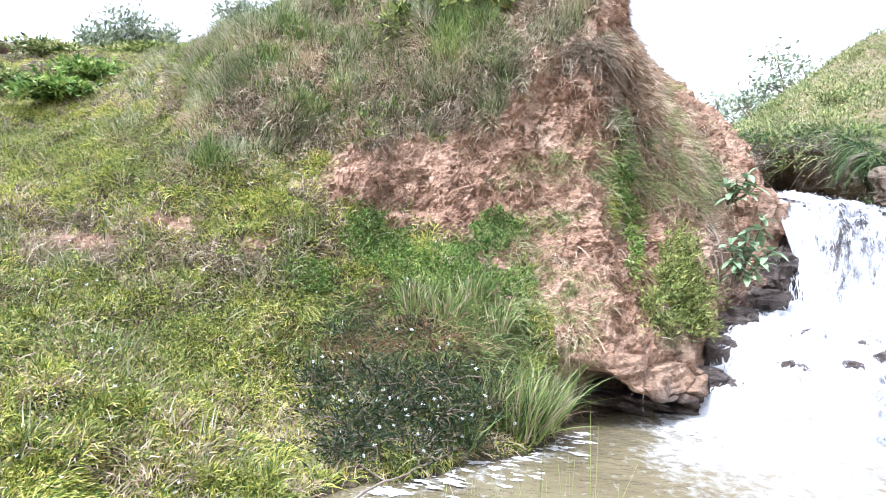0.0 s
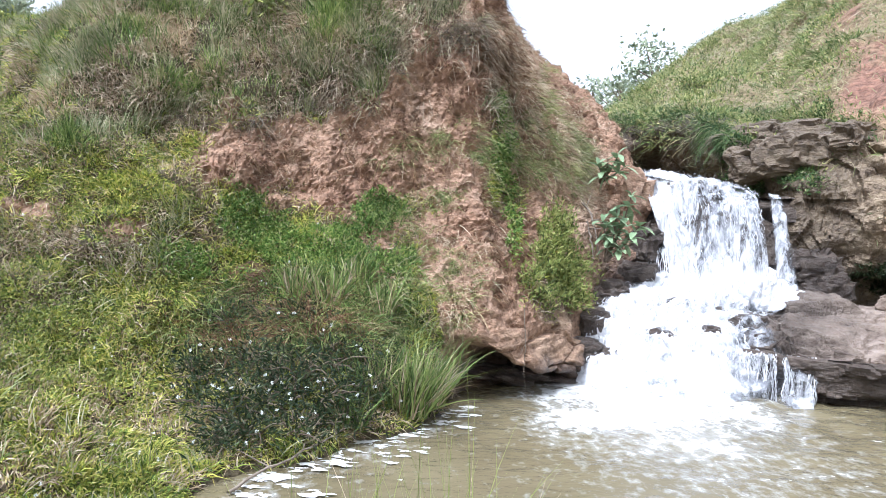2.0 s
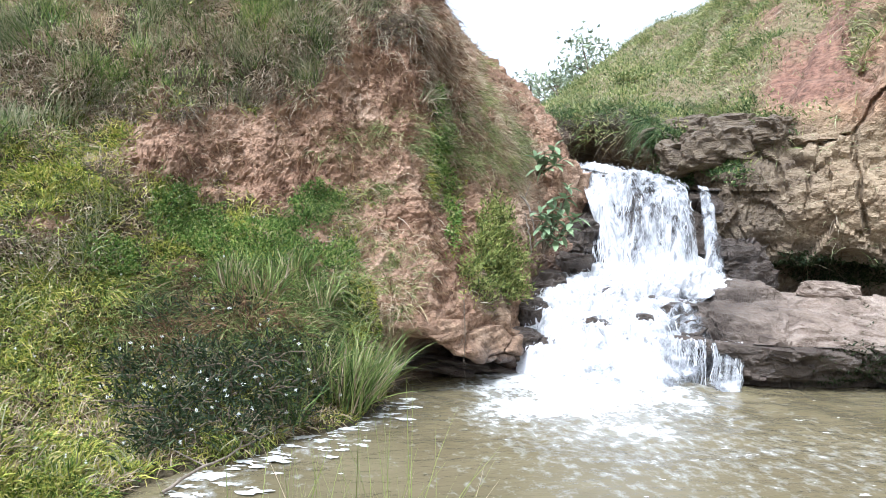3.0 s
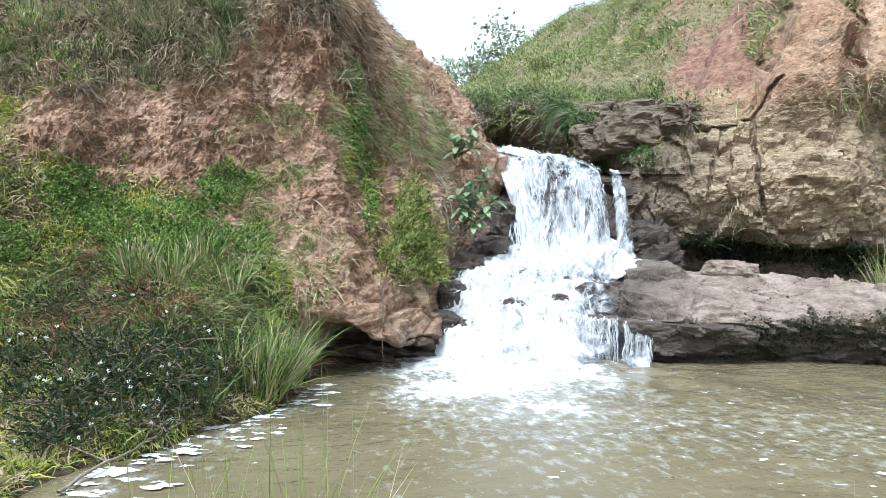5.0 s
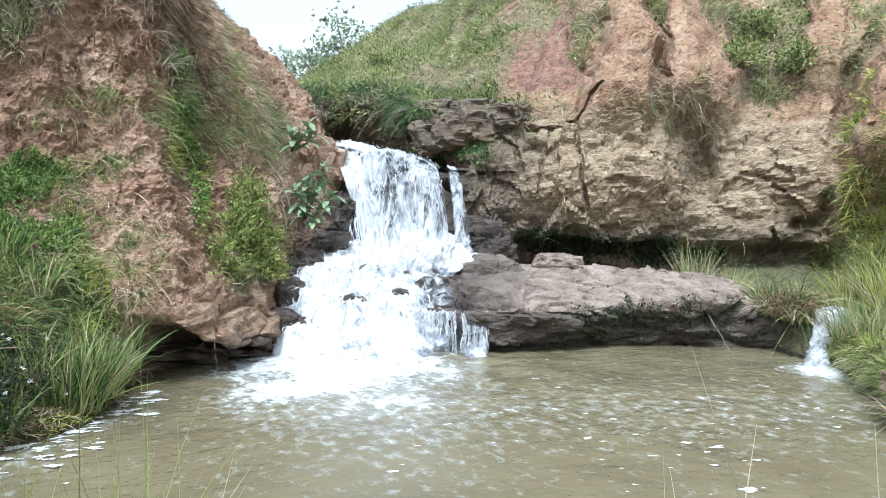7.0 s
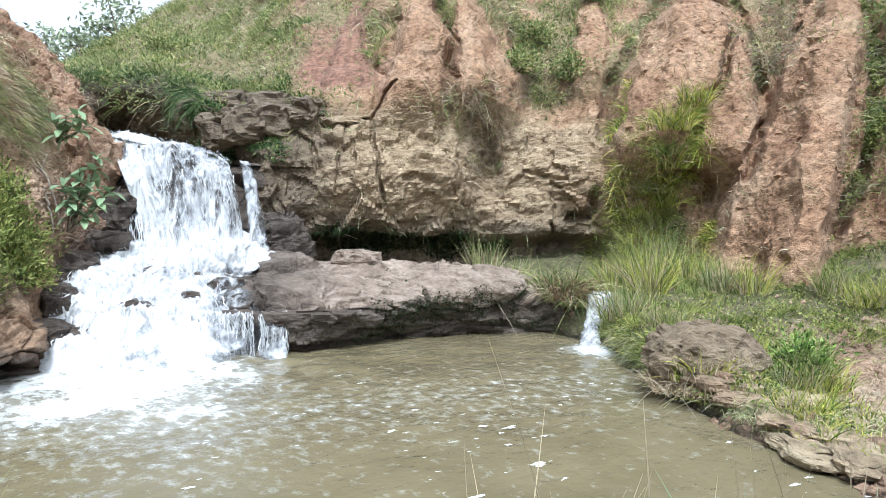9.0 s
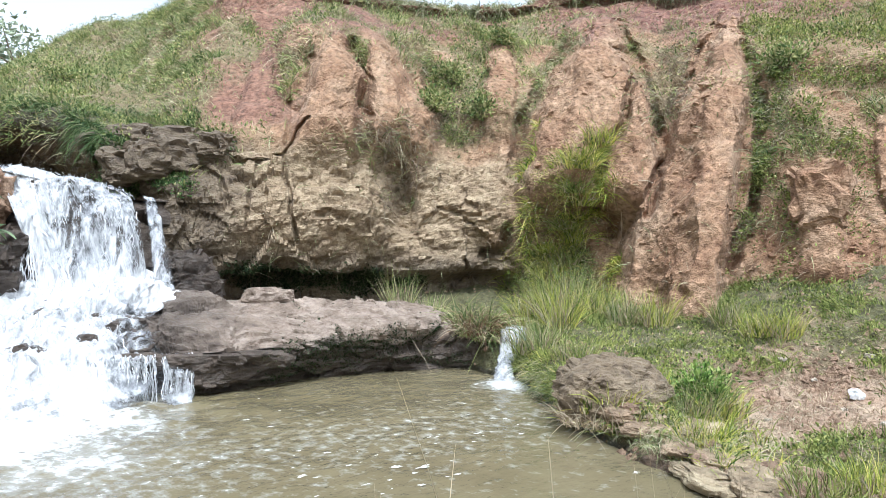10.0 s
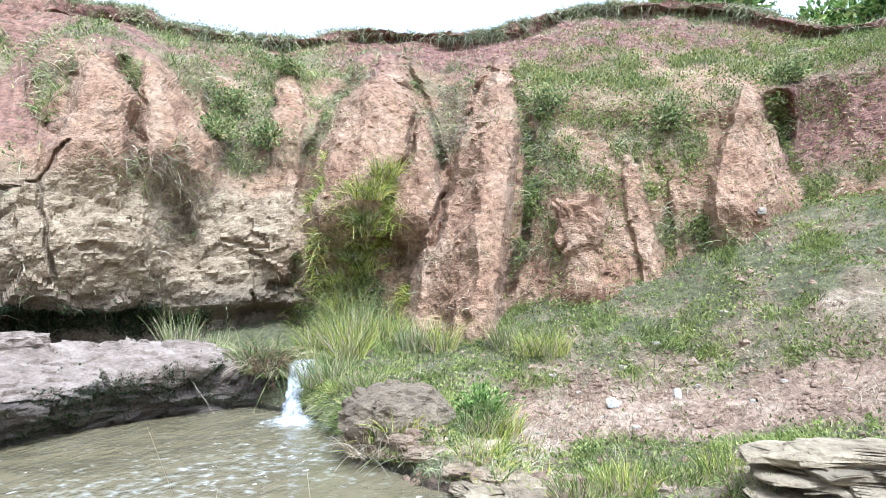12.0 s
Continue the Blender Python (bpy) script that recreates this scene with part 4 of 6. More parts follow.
n0 = n0 * np.sign((n0 * (np.array([CX, CY, 4.0]) - g)).sum(-1).mean())
g = g + n0 * (0.06 * ridged(g * np.array([1, 1, 0.2]), 0.35, 3, 101))[..., None]
thick = 0.1 * smooth(30, 26, azimuth(g)) + 0.12 * smooth(1.4, 0.95, g[..., 2]) + 0.07 * fbm(g * np.array([1, 1, 0.3]), 0.3, 3, 103) - 0.22 * smooth(0.1, 0.0, np.linspace(0, 1, g.shape[1]))[None] + 0.02
g_fall, n_fall = g, facing(g, grid_normals(g))
upper_fall = sheet("upper_fall", g, m_fall, {"thick": thick})
tagged(upper_fall, "white sheet of water falling over the upper rock step", "waterfall", kind="structure")

CASC = [
    [(26.6, 9.9, 0.95), (24.6, 9.45, 0.88), (22.4, 8.9, 0.66), (21.0, 8.4, 0.42), (20.4, 8.0, 0.12), (20.0, 7.6, -0.1)],
    [(29, 9.9, 1.0), (27.5, 9.4, 0.92), (25.5, 8.8, 0.72), (24.5, 8.3, 0.45), (24, 7.8, 0.14), (23.6, 7.3, -0.1)],
    [(32, 9.9, 1.02), (31, 9.4, 0.95), (29.6, 8.8, 0.75), (28.8, 8.3, 0.48), (28.5, 7.75, 0.14), (28.2, 7.2, -0.1)],
    [(35, 9.9, 1.06), (33.4, 9.4, 1.0), (31.4, 8.8, 0.76), (32.2, 8.25, 0.52), (33, 7.8, 0.16), (33, 7.4, -0.1)],
    [(37.4, 9.9, 0.86), (36.0, 9.4, 0.8), (33.8, 8.9, 0.62), (34.8, 8.2, 0.52), (37.6, 7.78, 0.16), (37.8, 7.5, -0.1)],
]
g = loft(CASC, 200, 150)
n0 = grid_normals(g)
n0 = n0 * np.sign(n0[100, 70, 2])
g = g + n0 * ((0.09 * ridged(g, 0.4, 4, 111) + 0.05 * fbm(g, 0.14, 4, 113, 0.6) + 0.04) * smooth(-0.02, 0.25, g[..., 2]))[..., None]
thick = 0.1 - 0.2 * smooth(31, 35, azimuth(g)) * smooth(0.9, 0.7, g[..., 2]) + 0.08 * smooth(0.85, 1.0, g[..., 2]) + 0.13 * fbm(g, 0.4, 4, 115) + 0.03
g_casc, n_casc = g, facing(g, grid_normals(g))
lower_fall = sheet("lower_cascade", g, m_cascade, {"thick": thick})
tagged(lower_fall, "churning white cascade tumbling over the lower rocks into the pool", "waterfall", kind="structure")

# ---------------------------------------------------------------- ribbons, leaves, scattering
def unit(v):
    return v / np.maximum(np.linalg.norm(v, axis=-1, keepdims=True), 1e-9)


def ribbon_mesh(name, paths, width, material, taper=1.0):
    """One mesh of strips along paths of shape (n, k, 3), narrowing to their tips."""
    n, k, _ = paths.shape
    along = np.gradient(paths, axis=1)
    side = unit(np.cross(along, unit(RNG.normal(0, 1, (n, 1, 3)))))
    w = np.broadcast_to(np.asarray(width, float).reshape(-1, 1), (n, 1)) / 2
    shape = np.maximum(1 - taper * np.linspace(0, 1, k) ** 1.5, 0.06)
    off = side * (w * shape)[..., None]
    verts = np.stack([paths - off, paths + off], 2).reshape(-1, 3)
    base = (np.arange(n) * 2 * k)[:, None, None] + (np.arange(k - 1) * 2)[None, :, None]
    quads = (base + np.array([0, 1, 3, 2])).reshape(-1, 4)
    return mesh_from(name, verts, quads, material, shade=False)


def blade_paths(roots, normals, length, k=3, lean=0.5, droop=0.5, up=0.6, grain=None):
    n = len(roots)
    L = (np.broadcast_to(np.asarray(length, float), (n,)) * RNG.uniform(0.5, 1.35, n))[:, None, None]
    d = normals * (1 - up) + np.array([0, 0, up]) + lean * RNG.normal(0, 0.6, (n, 3))
    if grain is not None:
        d = d + grain
    d = unit(d)[:, None]
    curl = unit(RNG.normal(0, 1, (n, 3)))[:, None] * 0.3 + np.array([0, 0, -1.0]) * droop
    t = np.linspace(0, 1, k)[None, :, None]
    return roots[:, None] + d * L * (t - 0.04) + curl * L * 0.6 * t**2


def leaf_mesh(name, at, way, size, material, slim=0.45):
    """One mesh of folded pointed leaves."""
    n = len(at)
    way = unit(way)
    side = unit(np.cross(way, unit(RNG.normal(0, 1, (n, 3)))))
    nrm = np.cross(way, side)
    L = (np.broadcast_to(np.asarray(size, float), (n,)) * RNG.uniform(0.6, 1.3, n))[:, None]
    w = L * slim / 2
    v = np.stack([at, at + way * L * 0.45 + side * w + nrm * w * 0.5, at + way * L - nrm * L * 0.12, at + way * L * 0.45 - side * w + nrm * w * 0.5], 1)
    b = (np.arange(n) * 4)[:, None]
    tris = np.concatenate([b + np.array([0, 1, 2]), b + np.array([0, 2, 3])], 0)
    return mesh_from(name, v.reshape(-1, 3), tris, material, shade=False)


def scatter(g, nrm, density, n):
    """n random places on a grid, by a density given at its points."""
    area = np.linalg.norm(np.cross(g[1:, :-1] - g[:-1, :-1], g[:-1, 1:] - g[:-1, :-1]), axis=-1)
    w = (area * np.clip(density[:-1, :-1], 0, None)).ravel()
    k = RNG.choice(len(w), n, p=w / w.sum())
    i, j = np.unravel_index(k, area.shape)
    s, t = RNG.uniform(0, 1, (2, n, 1))
    p = g[i, j] * (1 - s) * (1 - t) + g[i + 1, j] * s * (1 - t) + g[i, j + 1] * (1 - s) * t + g[i + 1, j + 1] * s * t
    return p, nrm[i, j]


def grain_of(p, size, strength, seed):
    """A common lean that changes from place to place."""
    return strength * np.stack([fbm(p, size, 2, seed + i) for i in range(3)], -1)


def stuff(name, me, label, category):
    return tagged(new(name, me), label, category, kind="stuff")


def tufted(p, size, seed, low=-0.2, high=0.5):
    return 0.12 + smooth(low, high, fbm(p, size, 3, seed))


def surface(g, az, z):
    """The point of a grid at that azimuth whose height is nearest to z, and its normal's index."""
    miss = (azimuth(g) - az) ** 2 * 0.04 + (g[..., 2] - z) ** 2
    i = np.unravel_index(np.argmin(miss), miss.shape)
    return g[i].copy()


def floor_at(g, x, y):
    i = np.unravel_index(np.argmin((g[..., 0] - x) ** 2 + (g[..., 1] - y) ** 2), g.shape[:2])
    return g[i].copy()


# ---------------------------------------------------------------- grass of the hill
az_h, z_h, d_h = azimuth(g_hill), g_hill[..., 2], distance(g_hill)
seen = smooth(-40, -36, az_h) * smooth(0.0, 0.08, z_h) * smooth(20, 15, d_h) * smooth(19, 15, az_h)
high = smooth(2.3, 2.9, z_h + 0.45 * fbm(g_hill, 1.2, 3, 121)) * smooth(-30, -18, az_h)
band = 0.75 * np.exp(-(((z_h - 1.5 - 0.2 * fbm(g_hill, 1.0, 2, 123)) / 0.28) ** 2)) * smooth(-9, -13, az_h)
brown = np.clip(np.maximum(high, band), 0, 1)
clump = 0.35 + tufted(g_hill, 0.22, 125)
weedy = patches(g_hill, [(-5, -9.5, 7.5, 3.0), (-2, -7.5, 5, 2.2)], 0.6, 310)
cover = (1 - bare_hill) * (1 - 0.85 * weedy) * seen / np.maximum(d_h, 4) ** 1.4
p, n = scatter(g_hill, n_hill, cover * clump * (1 - brown), 170000)
stuff("short_grass", ribbon_mesh("short_grass", blade_paths(p, n, 0.055 + 0.075 * tufted(p, 0.25, 127), 3, 0.8, 0.7, 0.45, grain_of(p, 0.3, 0.7, 131)), 0.011, m_bright), "short green and yellowing grass matting the hillside", "grass")
p, n = scatter(g_hill, n_hill, cover * (0.3 + brown) * (1.2 - clump), 105000)
stuff("matted_straw", ribbon_mesh("matted_straw", blade_paths(p, n, RNG.uniform(0.06, 0.18, len(p)), 3, 1.0, 0.6, 0.2, grain_of(p, 0.4, 0.6, 135)), 0.009, m_straw), "dead straw lying matted between the green grass", "straw")
p, n = scatter(g_hill, n_hill, cover * clump * (0.04 + high + 0.5 * band), 60000)
stuff("long_dry_grass", ribbon_mesh("long_dry_grass", blade_paths(p, n, 0.25 * tufted(p, 0.35, 137), 4, 0.45, 0.6, 0.75, grain_of(p, 0.4, 0.3, 139)), 0.01, m_dry), "long dry greyish grass hanging over the hilltop", "grass")
p, n = scatter(g_hill, n_hill, cover * tufted(g_hill, 0.6, 141, -0.2, 0.5) * high * smooth(5, 1, az_h) * smooth(-28, -20, az_h), 46000)
stuff("hilltop_green_grass", ribbon_mesh("hilltop_green_grass", blade_paths(p, n, 0.2 * tufted(p, 0.3, 227) + 0.06, 4, 0.4, 0.5, 0.8), 0.011, m_rush), "fresh green grass tufts on the crown of the hill", "grass")

# low leafy creepers: over the hill's foot and on the cliff
creep = np.clip(patches(g_hill, [(-6.5, -1.0, 4.5, 2.2), (-1.5, -3.2, 3.6, 3.0), (-11, -3.5, 3.0, 2.0), (5.0, 1.4, 2.2, 1.0)], 1.0, 230), 0, 1)
p, n = scatter(g_hill, n_hill, creep, 26000)
stuff("creeping_plants", leaf_mesh("creeping_plants", p + n * RNG.uniform(0.01, 0.09, (len(p), 1)), n + RNG.normal(0, 0.9, p.shape), 0.034, m_deep, 0.42), "low deep green creepers spreading over the foot of the cliff", "creeper")
spots = patches(g_hill, [(-28, 5.0, 8, 2.5), (-18, 1.5, 5, 1.4), (-24, -5, 10, 3.5), (-15, -8, 6, 4), (-26, -11, 9, 4)], 0.8, 240) * (1 - bare_hill) * (1 - weedy) * smooth(0.04, 0.1, z_h)
p, n = scatter(g_hill, n_hill, spots, 42000)
stuff("clover_leaves", leaf_mesh("clover_leaves", p + n * RNG.uniform(0.01, 0.07, (len(p), 1)), n + RNG.normal(0, 0.8, p.shape), 0.026, m_lime, 0.6), "small round leaves mixed into the grass mat", "weeds")
p, n = scatter(g_hill, n_hill, (1 - bare_hill) * smooth(-40, -36, az_h) * smooth(1, -6, az_h) * smooth(2.2, 1.4, z_h) * smooth(0.04, 0.15, z_h), 70)
ring = unit(RNG.normal(0, 1, (len(p), 12, 3)))
stuff("white_flowers", leaf_mesh("white_flowers", (p[:, None] + n[:, None] * 0.1 + ring * 0.003).reshape(-1, 3), ring.reshape(-1, 3), 0.01, m_petal, 0.7), "tiny white flower heads sprinkled through the grass", "flowers")
vine = patches(g_hill, [(13.0, 5.0, 0.9, 1.6), (13.6, 7.4, 0.5, 1.6), (14.0, 2.6, 0.45, 1.6), (14.4, 0.2, 0.35, 1.4), (12.9, 9.2, 0.3, 1.0)], 0.9, 250)
p, n = scatter(g_hill, n_hill, vine * tufted(g_hill, 0.2, 269, -0.2, 0.4), 2600)
stuff("cliff_vine", leaf_mesh("cliff_vine", p + n * RNG.uniform(0.0, 0.12, (len(p), 1)), n + np.array([0, 0, -0.6]) + RNG.normal(0, 0.6, p.shape), 0.042, m_deep, 0.5), "green vine trailing down the edge of the red cliff", "vine")

# roots, dead stems and grass hanging on the bare clay
p, n = scatter(g_hill, n_hill, bare_hill * smooth(-12, -8, az_h) * smooth(0.7, 1.2, z_h) * tufted(g_hill, 0.5, 143, -0.1, 0.5) * smooth(24.5, 23, az_h), 6000)
stuff("hanging_roots", ribbon_mesh("hanging_roots", blade_paths(p, n, RNG.uniform(0.06, 0.24, len(p)), 4, 0.6, 1.1, 0.1), 0.005, m_straw), "dry roots and dead stems hanging over the clay face", "roots")
over = patches(g_hill, [(15.2, 9.5, 1.6, 5.5), (18.5, 6.2, 2.0, 3.2), (8.5, -2.0, 3.0, 3.6), (7.0, -5.0, 3.2, 2.6), (11.5, 13.0, 3.2, 2.6), (20.8, 3.8, 1.6, 3.5)], 0.6, 260)
p, n = scatter(g_hill, n_hill, over * tufted(g_hill, 0.3, 147), 7000)
stuff("trailing_dry_grass", ribbon_mesh("trailing_dry_grass", blade_paths(p, n, 0.17, 4, 0.9, 1.1, 0.2), 0.008, m_straw), "withered grass trailing down the cliff edge", "grass")
p, n = scatter(g_hill, n_hill, patches(g_hill, [(6.5, -1.0, 2.2, 3.2), (9.5, -4.0, 2.2, 2.6), (8.5, 1.5, 2.5, 2.0), (3.5, 0.4, 2.0, 1.2), (16.0, 7.5, 1.2, 4.0), (19.0, 5.0, 1.6, 2.6), (7.5, 6.5, 4.0, 1.6)], 1.0, 262) * tufted(g_hill, 0.25, 149), 8000)
stuff("cliff_stems", ribbon_mesh("cliff_stems", blade_paths(p, n, RNG.uniform(0.1, 0.32, len(p)), 4, 0.35, 0.9, 0.15), 0.006, m_olive), "thin green and brown stems hanging down the clay", "weeds")
p, n = scatter(g_hill, n_hill, patches(g_hill, [(18.2, -3.6, 1.3, 1.3), (17.6, -5.6, 1.2, 1.2), (17.0, -1.6, 0.8, 1.2), (18.8, -5.2, 0.8, 1.0)], 1.8, 265) * tufted(g_hill, 0.2, 267, -0.2, 0.4), 5500)
stuff("cliff_fern", leaf_mesh("cliff_fern", p + n * RNG.uniform(0.0, 0.3, (len(p), 1)), n * 0.6 + np.array([0, 0, 0.5]) + RNG.normal(0, 0.8, p.shape), 0.06, m_lime, 0.3), "feathery yellow-green ferns clinging to the cliff foot", "fern")

p, n = scatter(g_hill, n_hill, bare_hill * smooth(-12, -9, az_h) * smooth(18, 14, az_h) * smooth(0.6, 1.0, z_h) * tufted(g_hill, 0.6, 221, -0.2, 0.4), 750)
k = np.repeat(np.arange(len(p)), 16)
p, n = p[k] + RNG.normal(0, 0.02, (len(k), 3)), n[k]
stuff("dead_tufts", ribbon_mesh("dead_tufts", blade_paths(p, n, RNG.uniform(0.04, 0.14, len(p)), 4, 0.8, 1.1, 0.05), 0.008, m_rust), "small dead brown tufts dotted over the clay face", "grass")
p, n = scatter(g_hill, n_hill, patches(g_hill, [(15.4, 11.0, 1.4, 5.5), (17.8, 7.0, 1.8, 3.6), (20.6, 4.0, 1.6, 3.6), (13.0, 15.0, 2.0, 2.0), (22.4, 1.5, 1.0, 3.0)], 0.5, 263) * tufted(g_hill, 0.25, 223, -0.3, 0.3), 9000)
stuff("flank_scrub", ribbon_mesh("flank_scrub", blade_paths(p, n, RNG.uniform(0.05, 0.18, len(p)), 5, 0.8, 1.1, 0.1), 0.008, m_straw), "grey withered scrub hanging down the flank of the hill", "shrub")
p, n = scatter(g_hill, n_hill, patches(g_hill, [(-9.0, 8.0, 3.5, 1.0), (-2.0, 9.6, 5.0, 1.0), (3.6, 13.0, 2.4, 2.4), (9.0, 15.5, 3.5, 1.6)], 0.6, 264) * tufted(g_hill, 0.2, 225), 3200)
stuff("edge_scrub", ribbon_mesh("edge_scrub", blade_paths(p, n, RNG.uniform(0.08, 0.26, len(p)), 4, 0.6, 1.0, 0.3), 0.008, m_scrub), "brown dead stems fringing the upper edge of the clay", "weeds")

# ---------------------------------------------------------------- plants of the gorge wall
az_w, z_w, d_w = azimuth(g_wall), g_wall[..., 2], distance(g_wall)
inview = smooth(118, 110, az_w) * smooth(19, 21, az_w) * smooth(30, 24, d_w)
p, n = scatter(g_wall, n_wall, veg * inview * tufted(g_wall, 0.5, 151) / d_w, 85000)
stuff("ledge_grass", ribbon_mesh("ledge_grass", blade_paths(p, n, 0.3 * tufted(p, 0.7, 153), 4, 0.6, 0.8, 0.6, grain_of(p, 0.6, 0.5, 155)), 0.014, m_olive), "long olive grass growing on the ledges of the gorge wall", "grass")
p, n = scatter(g_wall, n_wall, (veg * 0.6 + 0.12) * (1 - 0.85 * hull) * inview * tufted(g_wall, 0.6, 157) * (1 - 0.8 * rocky) / d_w, 40000)
stuff("ledge_straw", ribbon_mesh("ledge_straw", blade_paths(p, n, 0.24, 3, 0.8, 0.9, 0.3), 0.011, m_dry), "withered grass among the green on the gorge wall", "straw")
p, n = scatter(g_wall, n_wall, veg * inview * tufted(g_wall, 0.9, 159, 0.1, 0.6) / d_w, 20000)
stuff("ledge_herbs", leaf_mesh("ledge_herbs", p + n * RNG.uniform(0.02, 0.2, (len(p), 1)), n + np.array([0, 0, 0.4]) + RNG.normal(0, 0.7, p.shape), 0.06, m_olive, 0.5), "leafy green herbs on the gorge wall", "weeds")
right = smooth(79.5, 82, az_w) * inview
p, n = scatter(g_wall, n_wall, (0.5 * veg + 0.1) * inview * smooth(80, 86, az_w) * smooth(4.8, 5.6, z_w) * tufted(g_wall, 0.5, 191, -0.3, 0.4), 20000)
stuff("crown_straw", ribbon_mesh("crown_straw", blade_paths(p, n, RNG.uniform(0.12, 0.3, len(p)), 4, 0.8, 0.8, 0.4), 0.013, m_dry), "faded khaki grass on the crown of the gorge wall", "straw")
p, n = scatter(g_wall, n_wall, (0.75 * veg + 0.2) * (1 - 0.85 * hull) * right * tufted(g_wall, 0.45, 181, -0.1, 0.45) * smooth(7.4, 6.2, z_w), 34000)
stuff("wall_creepers", leaf_mesh("wall_creepers", p + n * RNG.uniform(0.01, 0.14, (len(p), 1)), n + np.array([0, 0, 0.3]) + RNG.normal(0, 0.8, p.shape), 0.05, m_lime, 0.45), "yellow-green creepers scattered over the eroded wall", "creeper")
p, n = scatter(g_wall, n_wall, (0.6 * veg + 0.25) * (1 - 0.7 * hull) * inview * smooth(56, 60, az_w) * tufted(g_wall, 0.35, 183, 0.0, 0.5) * (1 - rocky), 15000)
stuff("wall_roots", ribbon_mesh("wall_roots", blade_paths(p, n, RNG.uniform(0.06, 0.26, len(p)), 4, 0.9, 1.0, 0.15), 0.007, m_straw), "dead stems and roots tangled over the gorge wall", "roots")


def crumbs(name, p, size, mat, label, category):
    """Small broken lumps, each a crooked octahedron half sunk in the earth."""
    base = np.array([(1, 0, 0), (-1, 0, 0), (0, 1, 0), (0, -1, 0), (0, 0, 1), (0, 0, -1)], float)
    tri = np.array([(0, 2, 4), (2, 1, 4), (1, 3, 4), (3, 0, 4), (2, 0, 5), (1, 2, 5), (3, 1, 5), (0, 3, 5)])
    r = np.asarray(size)[:, None, None] * RNG.uniform(0.6, 1.4, (len(p), 6, 1))
    turn = RNG.uniform(0, 6.28, len(p))
    c, q = np.cos(turn)[:, None], np.sin(turn)[:, None]
    b = np.stack([base[None, :, 0] * c - base[None, :, 1] * q, base[None, :, 0] * q + base[None, :, 1] * c, 0.95 * base[None, :, 2] + 0 * c], -1)
    v = (p[:, None] + b * r + RNG.normal(0, 0.15, b.shape) * r).reshape(-1, 3)
    f = (tri[None] + 6 * np.arange(len(p))[:, None, None]).reshape(-1, 3)
    k = len(v)
    return stuff(name, mesh_from(name, v, f, mat, {"bare": np.ones(k), "rock": np.zeros(k), "wet": np.zeros(k)}, False), label, category)


p, n = scatter(g_wall, n_wall, (1 - veg) * inview * smooth(58, 62, az_w) * tufted(g_wall, 0.5, 185, -0.2, 0.5) * (1 - rocky) * smooth(18, 15, d_w), 5500)
crumbs("clay_crumbs", p - n * 0.01, RNG.gamma(1.6, 0.01, len(p)) + 0.008, m_wall, "crumbled lumps of clay clinging to the gorge wall", "earth")
p, n = scatter(g_bank, n_bank, (bare_bank + 0.1) * smooth(112, 108, azimuth(g_bank)) * tufted(g_bank, 0.4, 187, -0.1, 0.5), 5000)
crumbs("bank_gravel", p, RNG.gamma(1.6, 0.009, len(p)) + 0.006, m_bank, "loose gravel and clods on the trodden earth", "gravel")
p, n = scatter(g_wall, n_wall, patches(g_wall, [(66.9, 2.6, 2.4, 4.2), (66.2, -2.6, 2.6, 2.4), (69.5, 5.2, 1.6, 1.8), (68.5, -4.0, 3.0, 1.8)], 0.8, 270), 8000)
stuff("gully_grass", ribbon_mesh("gully_grass", blade_paths(p, n, 0.34 * tufted(p, 0.35, 173), 4, 0.6, 0.9, 0.6), 0.012, m_bright), "tall bright green grass filling the wet gully", "grass")
p, n = scatter(g_wall, n_wall, patches(g_wall, [(54.8, 5.4, 1.6, 2.6), (52.5, 8.8, 2.2, 0.8), (75.4, 13.2, 1.6, 2.6), (56.5, 9.0, 2.0, 1.0), (84.0, 13.4, 1.5, 1.8), (58.3, 9.6, 2.4, 1.6), (36, 8.4, 1.5, 1.2)], 0.9, 280), 4200)
stuff("dry_scrub", ribbon_mesh("dry_scrub", blade_paths(p, n, RNG.uniform(0.1, 0.34, len(p)), 5, 1.6, 0.8, 0.1), 0.008, m_scrub), "grey tangled dead scrub hanging in the cleft", "shrub")
p, n = scatter(g_wall, n_wall, patches(g_wall, [(27.0, 9.0, 5.0, 0.5), (29.9, 7.4, 1.3, 1.3)], 0.6, 290) * smooth(16, 14, d_w) * tufted(g_wall, 0.5, 229), 5000)
stuff("hanging_grass", ribbon_mesh("hanging_grass", blade_paths(p, n, RNG.uniform(0.12, 0.36, len(p)), 5, 0.7, 1.5, 0.3), 0.013, m_hang), "dark green grass hanging over the ledge above the fall", "grass")
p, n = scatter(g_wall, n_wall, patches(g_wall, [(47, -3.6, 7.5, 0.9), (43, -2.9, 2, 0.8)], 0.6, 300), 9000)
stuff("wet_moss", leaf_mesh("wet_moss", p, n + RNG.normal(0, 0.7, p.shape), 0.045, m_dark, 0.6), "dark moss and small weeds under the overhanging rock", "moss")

p, n = scatter(g_wall, n_wall, patches(g_wall, [(33.5, 6.0, 2.4, 1.8), (36.8, 6.6, 2.6, 1.4), (32.5, 4.2, 1.4, 1.4), (35.5, 4.6, 1.8, 1.0)], 0.9, 302), 9000)
stuff("mossy_cover", leaf_mesh("mossy_cover", p + n * RNG.uniform(0, 0.05, (len(p), 1)), n + RNG.normal(0, 0.7, p.shape), 0.05, m_hang, 0.6), "dark green moss and small plants over the stacked rock", "moss")
sky_line = np.arctan2(z_w - 1.7, d_w)
